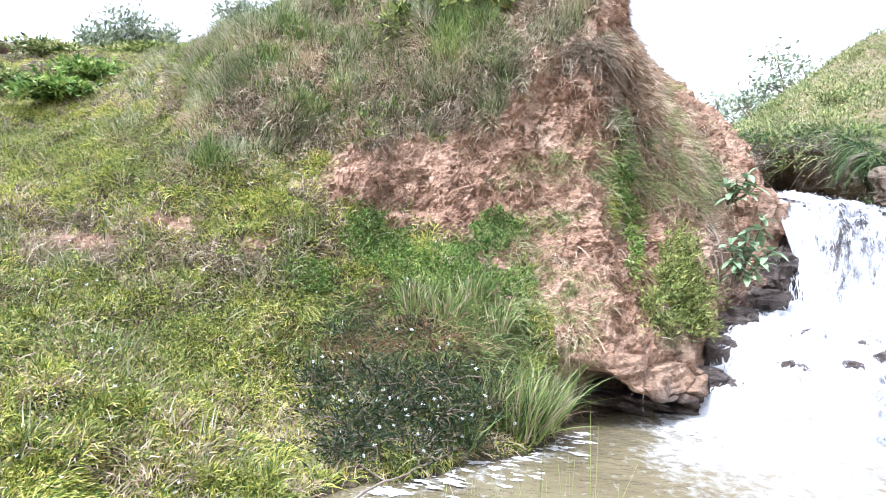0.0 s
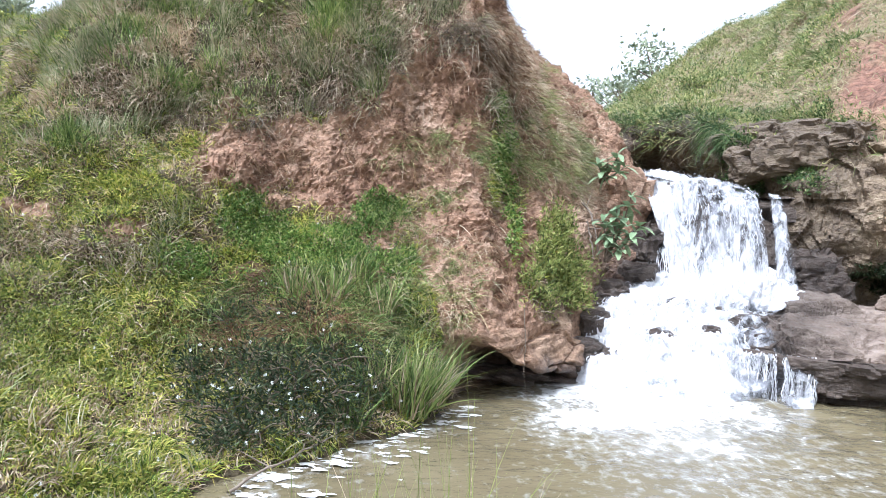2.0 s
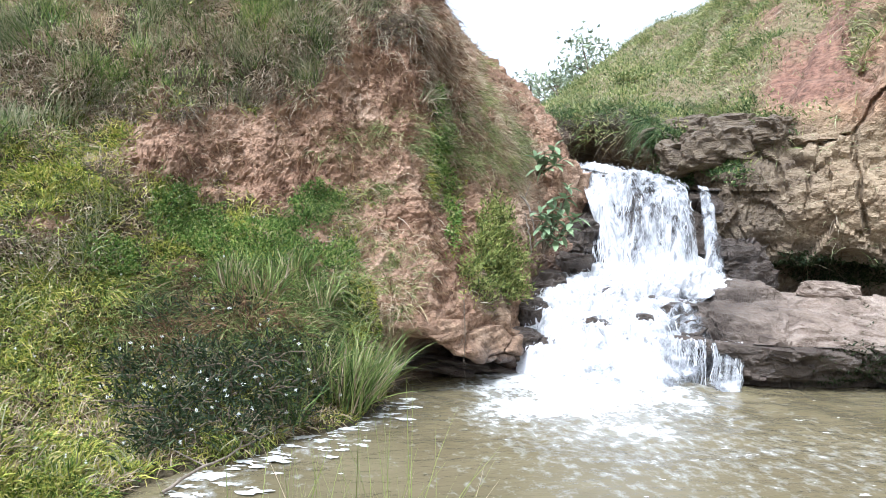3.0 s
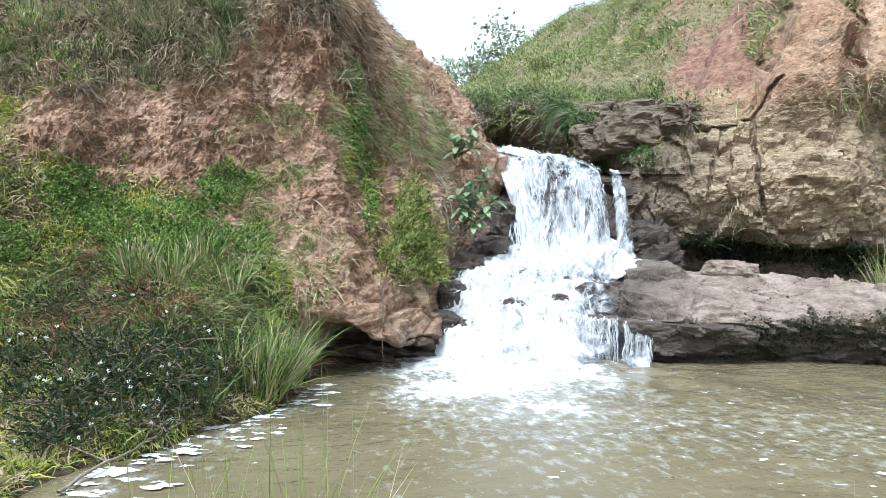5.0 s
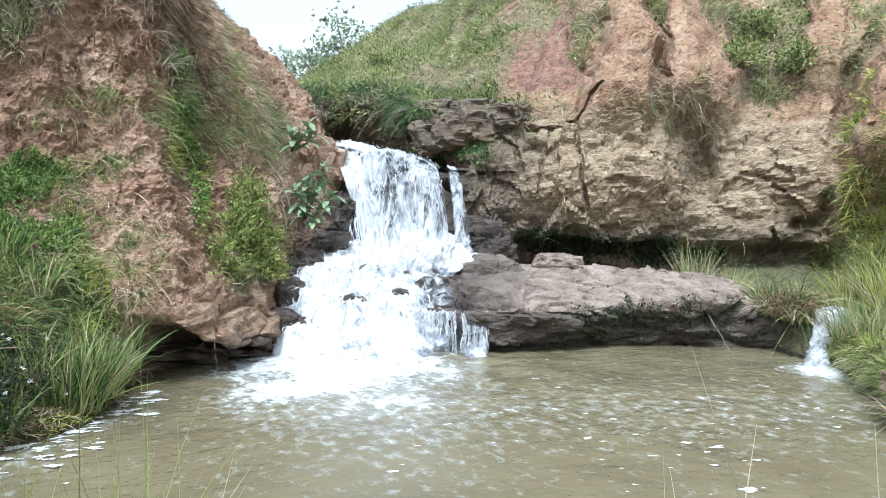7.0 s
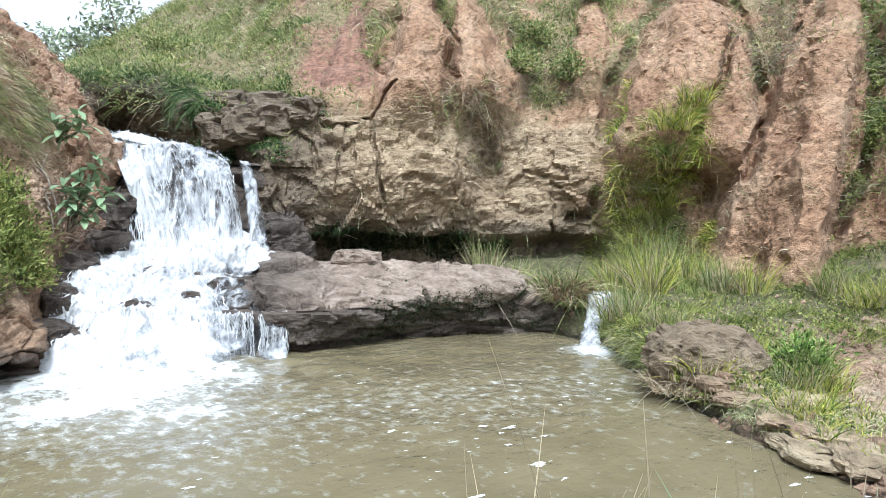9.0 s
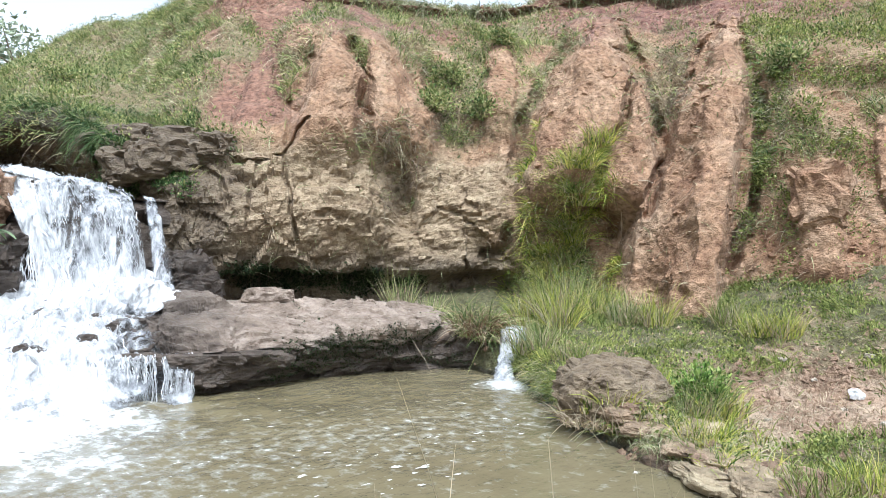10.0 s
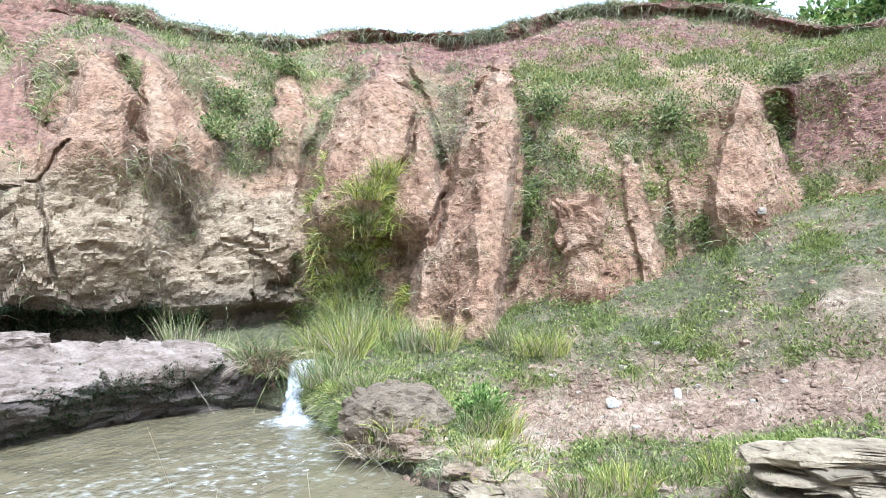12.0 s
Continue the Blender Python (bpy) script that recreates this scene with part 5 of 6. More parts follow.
top = np.argmax(np.where(d_w < 30, sky_line, -9), axis=1)[:, None]
fringe = np.exp(-(((np.arange(g_wall.shape[1])[None] - top + 1) / 2.5) ** 2)) * inview * smooth(38, 44, az_w)
p, n = scatter(g_wall, n_wall, fringe * tufted(g_wall, 0.6, 175), 9000)
stuff("rim_grass", ribbon_mesh("rim_grass", blade_paths(p, n, 0.26, 4, 0.7, 1.0, 0.5), 0.016, m_dry), "withered grass fringe along the rim of the gorge", "grass")

n_slab = facing(g_slab, grid_normals(g_slab))
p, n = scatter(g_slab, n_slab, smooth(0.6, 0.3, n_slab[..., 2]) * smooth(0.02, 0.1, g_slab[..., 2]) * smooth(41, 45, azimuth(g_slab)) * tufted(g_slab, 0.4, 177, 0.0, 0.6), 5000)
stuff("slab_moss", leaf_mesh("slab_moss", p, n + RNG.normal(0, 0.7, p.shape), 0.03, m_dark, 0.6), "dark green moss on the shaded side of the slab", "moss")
# ---------------------------------------------------------------- grass of the bank
az_b, z_b, d_b = azimuth(g_bank), g_bank[..., 2], distance(g_bank)
seen = smooth(0.06, 0.12, z_b) * smooth(118, 110, az_b) * smooth(62, 64.5, az_b)
cover = np.clip(1.02 - bare_bank, 0, 1) * seen / d_b
p, n = scatter(g_bank, n_bank, cover * tufted(g_bank, 0.4, 161), 85000)
stuff("bank_grass", ribbon_mesh("bank_grass", blade_paths(p, n, 0.15 * tufted(p, 0.4, 163), 3, 0.7, 0.6, 0.55, grain_of(p, 0.4, 0.5, 165)), 0.011, m_lime), "short green grass over the river bank", "grass")
p, n = scatter(g_bank, n_bank, seen * (0.3 + 0.3 * bare_bank) * tufted(g_bank, 0.5, 167) / d_b, 16000)
stuff("bank_straw", ribbon_mesh("bank_straw", blade_paths(p, n, RNG.uniform(0.04, 0.12, len(p)), 3, 1.0, 0.6, 0.1), 0.007, m_straw), "dead straw strewn over the trodden earth", "straw")
p, n = scatter(g_bank, n_bank, cover * tufted(g_bank, 0.7, 169, 0.0, 0.5), 16000)
stuff("bank_weeds", leaf_mesh("bank_weeds", p + n * RNG.uniform(0.01, 0.08, (len(p), 1)), n + RNG.normal(0, 0.7, p.shape), 0.04, m_lime, 0.6), "small leafy weeds on the river bank", "weeds")
brink = smooth(0.04, 0.1, z_b) * smooth(0.42, 0.25, z_b) * smooth(63, 65, az_b) * smooth(86, 80, az_b) * smooth(7.4, 6.4, d_b + 0.12 * (az_b - 78)) * tufted(g_bank, 0.35, 193, -0.1, 0.4)
p, n = scatter(g_bank, n_bank, brink, 4500)
stuff("brink_straw", ribbon_mesh("brink_straw", blade_paths(p, n, RNG.uniform(0.12, 0.34, len(p)), 5, 0.9, 1.2, 0.4), 0.007, m_dry), "withered grass hanging over the stony edge of the pool", "grass")
p, n = scatter(g_bank, n_bank, brink * tufted(g_bank, 0.5, 195, 0.0, 0.4), 2500)
stuff("brink_grass", ribbon_mesh("brink_grass", blade_paths(p, n, RNG.uniform(0.1, 0.28, len(p)), 4, 0.6, 0.8, 0.7), 0.009, m_bright), "fresh grass tufts along the stony edge of the pool", "grass")
near = smooth(3.4, 2.2, distance(g_ground)) * smooth(0.0, 0.1, g_ground[..., 2])
ng = np.zeros_like(g_ground) + np.array([0, 0, 1.0])
p, n = scatter(g_ground, ng, near, 9000)
stuff("near_bank_grass", ribbon_mesh("near_bank_grass", blade_paths(p, n, 0.14, 3, 0.7, 0.6, 0.6), 0.009, m_bright), "short trodden grass where the path meets the pool", "grass")

# ---------------------------------------------------------------- white strands of the falls, foam on the pool
def strands(g, nrm, n, reach, lift, u=(0, 1), v=(0, 0.9)):
    nu, nv = g.shape[:2]
    i = (RNG.uniform(*u, n) * (nu - 1)).astype(int)
    t0 = RNG.uniform(*v, n)
    length = RNG.uniform(*reach, n)
    steps = np.clip(t0[:, None] + length[:, None] * np.linspace(0, 1, 6), 0, 1)
    j = (steps * (nv - 1)).astype(int)
    out = RNG.uniform(*lift, n)[:, None, None] * np.linspace(0.3, 1, 6)[None, :, None]
    return g[i[:, None], j] + nrm[i[:, None], j] * out + RNG.normal(0, 0.008, (n, 6, 3))


m_strand, nd_, lk_, b_ = material("water_strands", 0.4)
geo_ = nd_.new("ShaderNodeNewGeometry")
tone_ = ramp(nd_, [(0.0, (0.3, 0.3, 0.3)), (0.5, (0.5, 0.49, 0.48)), (1.0, (0.64, 0.63, 0.61))])
lk_.new(geo_.outputs["Random Per Island"], tone_.inputs[0])
lk_.new(tone_.outputs[0], b_.inputs["Base Color"])
stuff("fall_strands", ribbon_mesh("fall_strands", strands(g_fall, n_fall, 420, (0.04, 0.12), (0.0, 0.07)), RNG.uniform(0.006, 0.016, 420), m_strand, 0.7), "white strands of falling water", "water")
stuff("cascade_strands", ribbon_mesh("cascade_strands", strands(g_casc, n_casc, 500, (0.02, 0.07), (0.0, 0.07), (0, 0.85), (0, 0.8)), RNG.uniform(0.006, 0.016, 500), m_strand, 0.7), "white spray leaping down the lower rocks", "water")


def spout(name, label, top, foot, width, n, bulge):
    """A narrow fall of single strands between two places."""
    t = np.linspace(0, 1, 8)[None, :, None]
    s = RNG.uniform(-0.5, 0.5, (n, 1, 1))
    top, foot, width = np.array(top), np.array(foot), np.array(width)
    way = foot - top
    paths = top + width * s + np.array([way[0], way[1], 0]) * t**0.8 + np.array([0, 0, way[2]]) * t**1.6 + width * s * bulge * t + RNG.normal(0, 0.012, (n, 8, 3))
    me = ribbon_mesh(name, paths, RNG.uniform(0.006, 0.022, n), m_strand, 0.5)
    return tagged(new(name, me), label, "waterfall", kind="structure")


def water_strip(name, label, cols, mat, thick):
    g = loft(cols, 40, 70)
    nn = facing(g, grid_normals(g))
    g = g + nn * (0.03 * ridged(g * np.array([1, 1, 0.3]), 0.15, 3, 105))[..., None]
    edge = np.abs(np.linspace(-1, 1, 40))[:, None] ** 3
    ob = sheet(name, g, mat, {"thick": thick - 0.15 * edge + 0 * g[..., 0]})
    return tagged(ob, label, "waterfall", kind="structure")


water_strip("side_trickle", "thin side trickle beside the main fall", [
    [(34.0, 10.35, 2.24), (34.3, 10.12, 2.14), (34.8, 9.88, 1.6), (35.0, 9.66, 0.9)],
    [(34.5, 10.35, 2.22), (34.8, 10.1, 2.1), (35.4, 9.82, 1.55), (35.8, 9.6, 0.9)],
    [(35.0, 10.35, 2.2), (35.3, 10.12, 2.05), (36.0, 9.86, 1.5), (36.6, 9.62, 0.9)],
], m_fall, 0.0)
water_strip("small_cascade", "small white cascade leaving the side channel", [
    [(62.6, 9.35, 0.56), (62.6, 9.05, 0.53), (62.5, 8.9, 0.25), (62.0, 8.6, -0.03)],
    [(63.6, 9.35, 0.56), (63.6, 9.0, 0.54), (63.4, 8.85, 0.26), (63.0, 8.45, -0.03)],
    [(64.7, 9.35, 0.56), (64.7, 9.05, 0.53), (64.5, 8.9, 0.25), (64.4, 8.65, -0.03)],
], m_cascade, 0.06)
for a0, a1, count in ((30.5, 35.2, 150), (35.8, 38.0, 50)):
    spout("lip_curtain", "thin curtain of water dripping off the rock lip", (polar(a0, 7.9, 0.45) + polar(a1, 7.9, 0.45)) / 2, (polar(a0, 7.78, 0.0) + polar(a1, 7.78, 0.0)) / 2, polar(a1, 7.9, 0) - polar(a0, 7.9, 0), count, 0.02)
spout("left_dribble", "dribbles of water running down the dark rock", polar(26.2, 9.95, 1.55), polar(26.2, 9.6, 0.8), (0.5, -0.3, 0), 60, 0.1)


def foam_flecks(name, places, size, label):
    """Thin uneven rafts of foam on the water."""
    n, k = len(places), 14
    ang = np.linspace(0, 2 * np.pi, k, endpoint=False)[None] + RNG.uniform(0, 6, (n, 1))
    r = size[:, None] * RNG.uniform(0.25, 1.35, (n, k))
    turn = RNG.uniform(0, 0.9, (n, 1))
    ring = np.stack([r * np.cos(ang) * 1.7, r * np.sin(ang) * 0.75, 0 * r], -1)
    c, s_ = np.cos(-0.55 + turn * 0.4), np.sin(-0.55 + turn * 0.4)
    ring = np.stack([ring[..., 0] * c - ring[..., 1] * s_, ring[..., 0] * s_ + ring[..., 1] * c, ring[..., 2]], -1)
    rim = places[:, None] + ring + np.array([0, 0, 0.009])
    mid = places[:, None] + np.array([0, 0, 0.0105])
    verts = np.concatenate([mid, rim], 1).reshape(-1, 3)
    b = (np.arange(n) * (k + 1))[:, None, None]
    i = np.arange(k)
    tris = (b + np.stack([0 * i, 1 + i, 1 + (i + 1) % k], 1)[None]).reshape(-1, 3)
    return stuff(name, mesh_from(name, verts, tris, m_foam), label, "foam")


def on_pool(az, d):
    return polar(az, d, 0 * az)


n = 300
az = RNG.uniform(28, 84, n)
d = RNG.uniform(3.4, 8.2, n)
keep = (d < np.interp(az, [28, 38, 60, 66, 72, 80, 84], [6.3, 7.4, 8.6, 6.8, 5.7, 5.1, 4.6])) & (fbm(on_pool(az, d), 0.8, 2, 171) > -0.15)
foam_flecks("foam_flecks", on_pool(az[keep], d[keep]), RNG.gamma(2.0, 0.006, keep.sum()) + 0.004, "small flecks of foam drifting on the pool")
n = 150
az = RNG.uniform(-9, 12, n)
edge = np.interp(az, [-8, -4.7, 0, 4.9, 9, 11], [4.5, 4.85, 5.2, 5.5, 6.1, 6.5])
d = edge - np.abs(RNG.normal(0.05, 0.38, n))
foam_flecks("foam_rafts", on_pool(az, d), RNG.gamma(1.5, 0.014, n) + 0.006, "larger rafts of foam gathered along the bank")

# ---------------------------------------------------------------- rocks
def holder(name, at, label, category, group=""):
    ob = new(name)
    ob.location = at
    return tagged(ob, label, category, group)


def rock(name, at, size, seed, mat, label, category="rock", turn=0, squash=(1, 1, 1), attrs=(0, 1, 0), detail=4, rugged=0.35, box=0.58):
    """One broken stone, half sunk where it lies."""
    bm = bmesh.new()
    bmesh.ops.create_icosphere(bm, subdivisions=detail, radius=1)
    co = np.array([v.co[:] for v in bm.verts])
    faces = np.array([[v.index for v in f.verts] for f in bm.faces])
    bm.free()
    co = np.sign(co) * np.abs(co) ** box
    p = co * np.array(size)
    cells, crack = facets(p, float(np.mean(size)) * 0.75, seed, squash, 0.9)
    fine = facets(p, float(np.mean(size)) * 0.28, seed + 3, squash, 0.8)[0]
    p = p * (1 + rugged * cells + 0.12 * fine - 0.06 * crack + 0.03 * fbm(p, float(np.mean(size)) * 0.2, 3, seed + 5))[:, None]
    b, r, w = attrs
    me = mesh_from(name, p, faces, mat, {"bare": np.full(len(p), b), "rock": np.full(len(p), r), "wet": np.full(len(p), w)}, False)
    ob = new(name, me)
    ob.matrix_world = pose(*at, 0, 0, turn)
    return tagged(ob, label, category)


def stone_on(g, az, d, size, seed, mat, label, name="stone", sink=0.3, **more):
    x, y, _ = polar(az, d, 0.0)
    at = floor_at(g, x, y)
    return rock(name, (x, y, at[2] + size[2] * (1 - 2 * sink)), size, seed, mat, label, more.pop("category", "stone"), **more)


rock("boulder", polar(71.4, 6.55, 0.36), (0.5, 0.4, 0.3), 301, m_bank, "rounded brown boulder with pale lichen on the pool's edge", "boulder", -68, (1, 1, 1), (0.8, 0.5, 0.5), 5, 0.18, 0.85)
outcrop = holder("layered_rock", polar(106.6, 5.15, 0.12), "layered pale and dark rock outcrop in the grass", "rock")
for i in range(13):
    f = i / 12
    plate = rock("layer", (0.06 * math.sin(2.3 * i), 0.12 * math.cos(1.7 * i), 0.02 + 0.036 * i), (0.46 - 0.16 * f + 0.08 * math.sin(5 * i), 0.68 - 0.2 * f + 0.08 * math.sin(3.1 * i), 0.034 + 0.012 * math.sin(7 * i)), 420 + i, m_bank, "", "", 14 * math.sin(2 * i), (0.5, 0.5, 1.5), (0.0, 1.0, 0.55 if i % 3 == 1 else 0.1), 4, 0.6)
    plate.parent = outcrop
stone_on(g_slab, 43.6, 9.75, (0.32, 0.16, 0.11), 305, m_slab, "flat grey stone resting on the slab", "flat_stone", 0.25, turn=-45)
at = surface(g_wall, 99.6, 2.48)
rock("pale_stone", (at[0] - 0.05, at[1], at[2] + 0.05), (0.075, 0.06, 0.055), 307, m_pale, "pale rounded stone at the foot of the clay spire", "stone")
at = surface(g_wall, 86.4, 2.55)
rock("clay_boulder", (at[0] - 0.25, at[1], at[2] - 0.2), (0.3, 0.32, 0.42), 309, m_wall, "rounded clay boulder with a pale stone cap", "rock", attrs=(1, 0, 0))
shore = [(70.5, 5.95, 0.26), (72.5, 5.75, 0.3), (74, 5.5, 0.24), (75.5, 5.42, 0.32), (76.8, 5.7, 0.2), (78.5, 5.3, 0.28), (80, 5.5, 0.22), (74.5, 5.95, 0.2), (77.6, 6.1, 0.26), (82, 5.2, 0.25), (71.8, 6.1, 0.16), (80.5, 6.0, 0.18), (83.5, 5.6, 0.2), (69.3, 6.2, 0.2)]
for i, (a_, d_, r_) in enumerate(shore):
    ob = stone_on(g_bank, a_, d_, (r_ * 1.1, r_ * 0.6, 0.05), 320 + i, m_bank, "flat brown stone lying along the water's edge", "shore_stone", 0.45, squash=(0.6, 0.6, 2.5), turn=40 + 37 * i, detail=4, attrs=(0.9, (0.75, 0.3, 1.0)[i % 3], 0.15 if d_ < 5.5 else 0))
    tagged(ob, group="shore stones")
for i in range(34):
    a_, r_ = RNG.uniform(69, 86), RNG.uniform(0.04, 0.11)
    d_ = float(np.interp(a_, [66, 71, 77, 84, 88], [7.5, 6.1, 5.5, 5.05, 4.9])) + RNG.uniform(0.0, 0.75)
    ob = stone_on(g_bank, a_, d_, (r_, r_ * 0.7, r_ * 0.4), 460 + i, m_bank, "small broken brown stone on the shore", "rubble_stone", 0.3, turn=47 * i, detail=2, attrs=(1, 0, 0) if i % 2 else (0, 1, 0.1))
    tagged(ob, group="rubble on the shore")
pebbles = [(84, 8.2, 0.09), (86, 7.9, 0.07), (89.5, 8.3, 0.1), (92, 8.6, 0.11), (95, 8.0, 0.07), (97, 9.0, 0.1), (88, 7.2, 0.06), (90.5, 6.9, 0.08), (99, 7.4, 0.07), (101, 7.7, 0.06), (83, 6.8, 0.05)]
for i, (a_, d_, r_) in enumerate(pebbles):
    ob = stone_on(g_bank, a_, d_, (r_ * 0.55, r_ * 0.45, r_ * 0.25), 350 + i, m_pale, "pale stone lying on the trodden bank", "pale_stone", 0.3, turn=31 * i, detail=3)
    tagged(ob, group="pale stones on the bank")
for i, (a_, d_, r_) in enumerate([(93.6, 7.74, 0.05), (88.8, 7.6, 0.06)]):
    ob = stone_on(g_bank, a_, d_, (r_, r_ * 0.7, 0.05), 370 + i, m_trash, "crumpled white plastic scrap on the bare earth", "plastic_scrap", 0.1, turn=50 * i, detail=3, category="litter", rugged=0.6)
wet_rocks = [(20.6, 8.15, 0.18, 0.28), (21.6, 8.75, 0.45, 0.34), (22.8, 9.25, 0.72, 0.36), (24.3, 9.7, 1.0, 0.36), (24.9, 9.95, 1.5, 0.34), (37.4, 10.05, 1.3, 0.28), (38.2, 10.05, 1.0, 0.3)]
rock("clay_block", polar(23.4, 10.1, 2.2), (0.36, 0.3, 0.4), 391, m_hill, "red-brown clay block jutting out beside the lip of the fall", "rock", 20, (1, 1, 1.4), (1, 0, 0))
ledge = holder("undercut_ledge", polar(14.6, 7.3, -0.02), "dark wet layered ledge under the overhanging cliff", "rock")
for i in range(9):
    f = i / 8
    plate = rock("layer", (-0.5 + 1.1 * f + 0.08 * math.sin(2.1 * i), 0.25 + 0.35 * f + 0.1 * math.cos(3 * i), 0.2 - 0.18 * f + 0.04 * math.sin(4 * i)), (0.4 - 0.08 * math.sin(3 * i), 0.34, 0.045 + 0.015 * math.sin(5 * i)), 440 + i, m_slab, "", "", 14 * math.sin(1.3 * i) + 12, (0.6, 0.6, 1.6), (0, 1, 0.9 if i % 2 else 1.0), 4, 0.5)
    plate.matrix_world = plate.matrix_world @ pose(0, 0, 0, 4 * math.sin(2 * i), 12, 0)
    plate.parent = ledge
for i, (a_, d_, z_, r_) in enumerate(wet_rocks):
    ob = rock("wet_rock", polar(a_, d_, z_), (r_, r_ * 0.8, r_ * 0.8), 380 + i, m_slab, "dark wet rock at the edge of the white water", "rock", 30 * i, (0.8, 0.8, 1.5), (0, 1, 1))
    tagged(ob, group="rocks beside the fall")
for i, (a_, d_, z_, r_) in enumerate([(26.5, 8.35, 0.42, 0.16), (24, 8.15, 0.25, 0.14), (30.5, 8.4, 0.5, 0.16), (28.0, 8.9, 0.76, 0.13), (33.2, 8.6, 0.62, 0.2), (34.4, 8.25, 0.48, 0.2), (22.4, 8.2, 0.2, 0.16)]):
    ob = rock("splashed_rock", polar(a_, d_, z_ + 0.025), (r_ * 1.1, r_ * 0.9, r_ * 0.75), 395 + i, m_slab, "dark rock showing through the white cascade", "rock", 50 * i, (1, 1, 1.3), (0, 1, 1), 3)
    tagged(ob, group="rocks in the cascade")

for i, (a_, d_, z_, r_) in enumerate([(33.2, 11.2, 2.7, 0.36), (34.7, 10.95, 2.8, 0.4), (36.2, 10.85, 2.85, 0.36), (34.0, 11.8, 3.15, 0.4), (36.8, 11.3, 3.1, 0.36), (38.3, 10.85, 2.95, 0.28), (32.0, 12.0, 2.95, 0.4), (39.6, 10.75, 3.05, 0.26)]):
    ob = rock("mossy_rock", polar(a_, d_, z_), (r_ * 1.2, r_ * 0.9, r_ * 0.7), 405 + i, m_wall, "dark mossy rock block stacked above the fall", "rock", 40 + 23 * i, (1, 1, 1.2), (0, 1, 0.8))
    tagged(ob, group="mossy rocks above the fall")

# ---------------------------------------------------------------- plants that stand alone
def stem_mesh(name, paths, width, material, sides=5):
    """Round tapered stems along paths (n, k, 3), as one mesh."""
    n, k, _ = paths.shape
    along = unit(np.gradient(paths, axis=1))
    a = unit(np.cross(along, np.array([0.3, 0.9, 0.2])))
    b = np.cross(along, a)
    ang = np.linspace(0, 2 * np.pi, sides, endpoint=False)
    w = np.broadcast_to(np.asarray(width, float).reshape(-1, 1), (n, 1)) * (1 - 0.7 * np.linspace(0, 1, k))[None]
    ring = paths[:, :, None] + w[..., None, None] * (np.cos(ang)[:, None] * a[:, :, None] + np.sin(ang)[:, None] * b[:, :, None])
    i, j, s = np.meshgrid(np.arange(n), np.arange(k - 1), np.arange(sides), indexing="ij")
    q = lambda jj, ss: ((i * k + jj) * sides + ss % sides).ravel()
    quads = np.stack([q(j, s), q(j, s + 1), q(j + 1, s + 1), q(j + 1, s)], 1)
    return mesh_from(name, ring.reshape(-1, 3), quads, material)


def grass_clump(name, at, height, n, spread, label, green=None, dead=0.35, lean=0.35, droop=0.6, width=0.012, group="", tip=(0, 0, 0)):
    ob = holder(name, at, label, "grass", group)
    for part_name, count, mat, tall in (("foliage", n, green or m_bright, 1.0), ("dead_foliage", int(n * dead), m_straw, 0.75)):
        r = spread * np.sqrt(RNG.uniform(0, 1, count))
        a = RNG.uniform(0, 2 * np.pi, count)
        roots = np.stack([r * np.cos(a), r * np.sin(a), 0 * a], -1)
        nrm = unit(roots * 1.2 / max(spread, 0.01) * 0.4 + np.array([0, 0, 1.0]) + np.array(tip))
        paths = blade_paths(roots, nrm, height * tall, 6, lean, droop, 0.35)
        if count > 30:
            part(part_name, ribbon_mesh(part_name, paths, width, mat, 0.95), ob)
        else:
            for one in paths:
                part(part_name.replace("foliage", "blade"), ribbon_mesh("blade", one[None], width, mat, 0.95), ob)
    return ob


def bush(name, at, size, leaf, n, label, mat=None, category="shrub", group="", stems=9, slim=0.5, seed=0, gaps=0.0):
    """Stems from one foot, and leaves in clumps about their ends."""
    ob = holder(name, at, label, category, group)
    size = np.array(size, float)
    ends = unit(RNG.normal(0, 1, (stems, 3)) + np.array([0, 0, 0.7])) * RNG.uniform(0.55, 1, (stems, 1)) * size
    ends[:, 2] = np.abs(ends[:, 2]) + 0.15 * size[2]
    t = np.linspace(0, 1, 6)[None, :, None]
    paths = ends[:, None] * t + np.array([0, 0, 0.2 * size[2]]) * np.sin(t * np.pi) + RNG.normal(0, 0.03, (stems, 6, 3)) * size * t
    for one in paths:
        part("stem", stem_mesh("stem", one[None], 0.008 + 0.01 * size[2], m_bark), ob)
    k = RNG.integers(0, stems, n)
    f = RNG.uniform(0.35, 1.05, n)
    base = paths[k, np.clip((f * 5).astype(int), 0, 5)]
    pts = base + RNG.normal(0, 1, (n, 3)) * size * (0.22 - gaps)
    pts[:, 2] = np.maximum(pts[:, 2], 0.02)
    part("foliage", leaf_mesh("foliage", pts, unit(pts - base) + np.array([0, 0, 0.25]) + RNG.normal(0, 0.5, (n, 3)), leaf, mat or m_deep, slim), ob)
    return ob


def on_hill(az, z):
    return surface(g_hill, az, z)


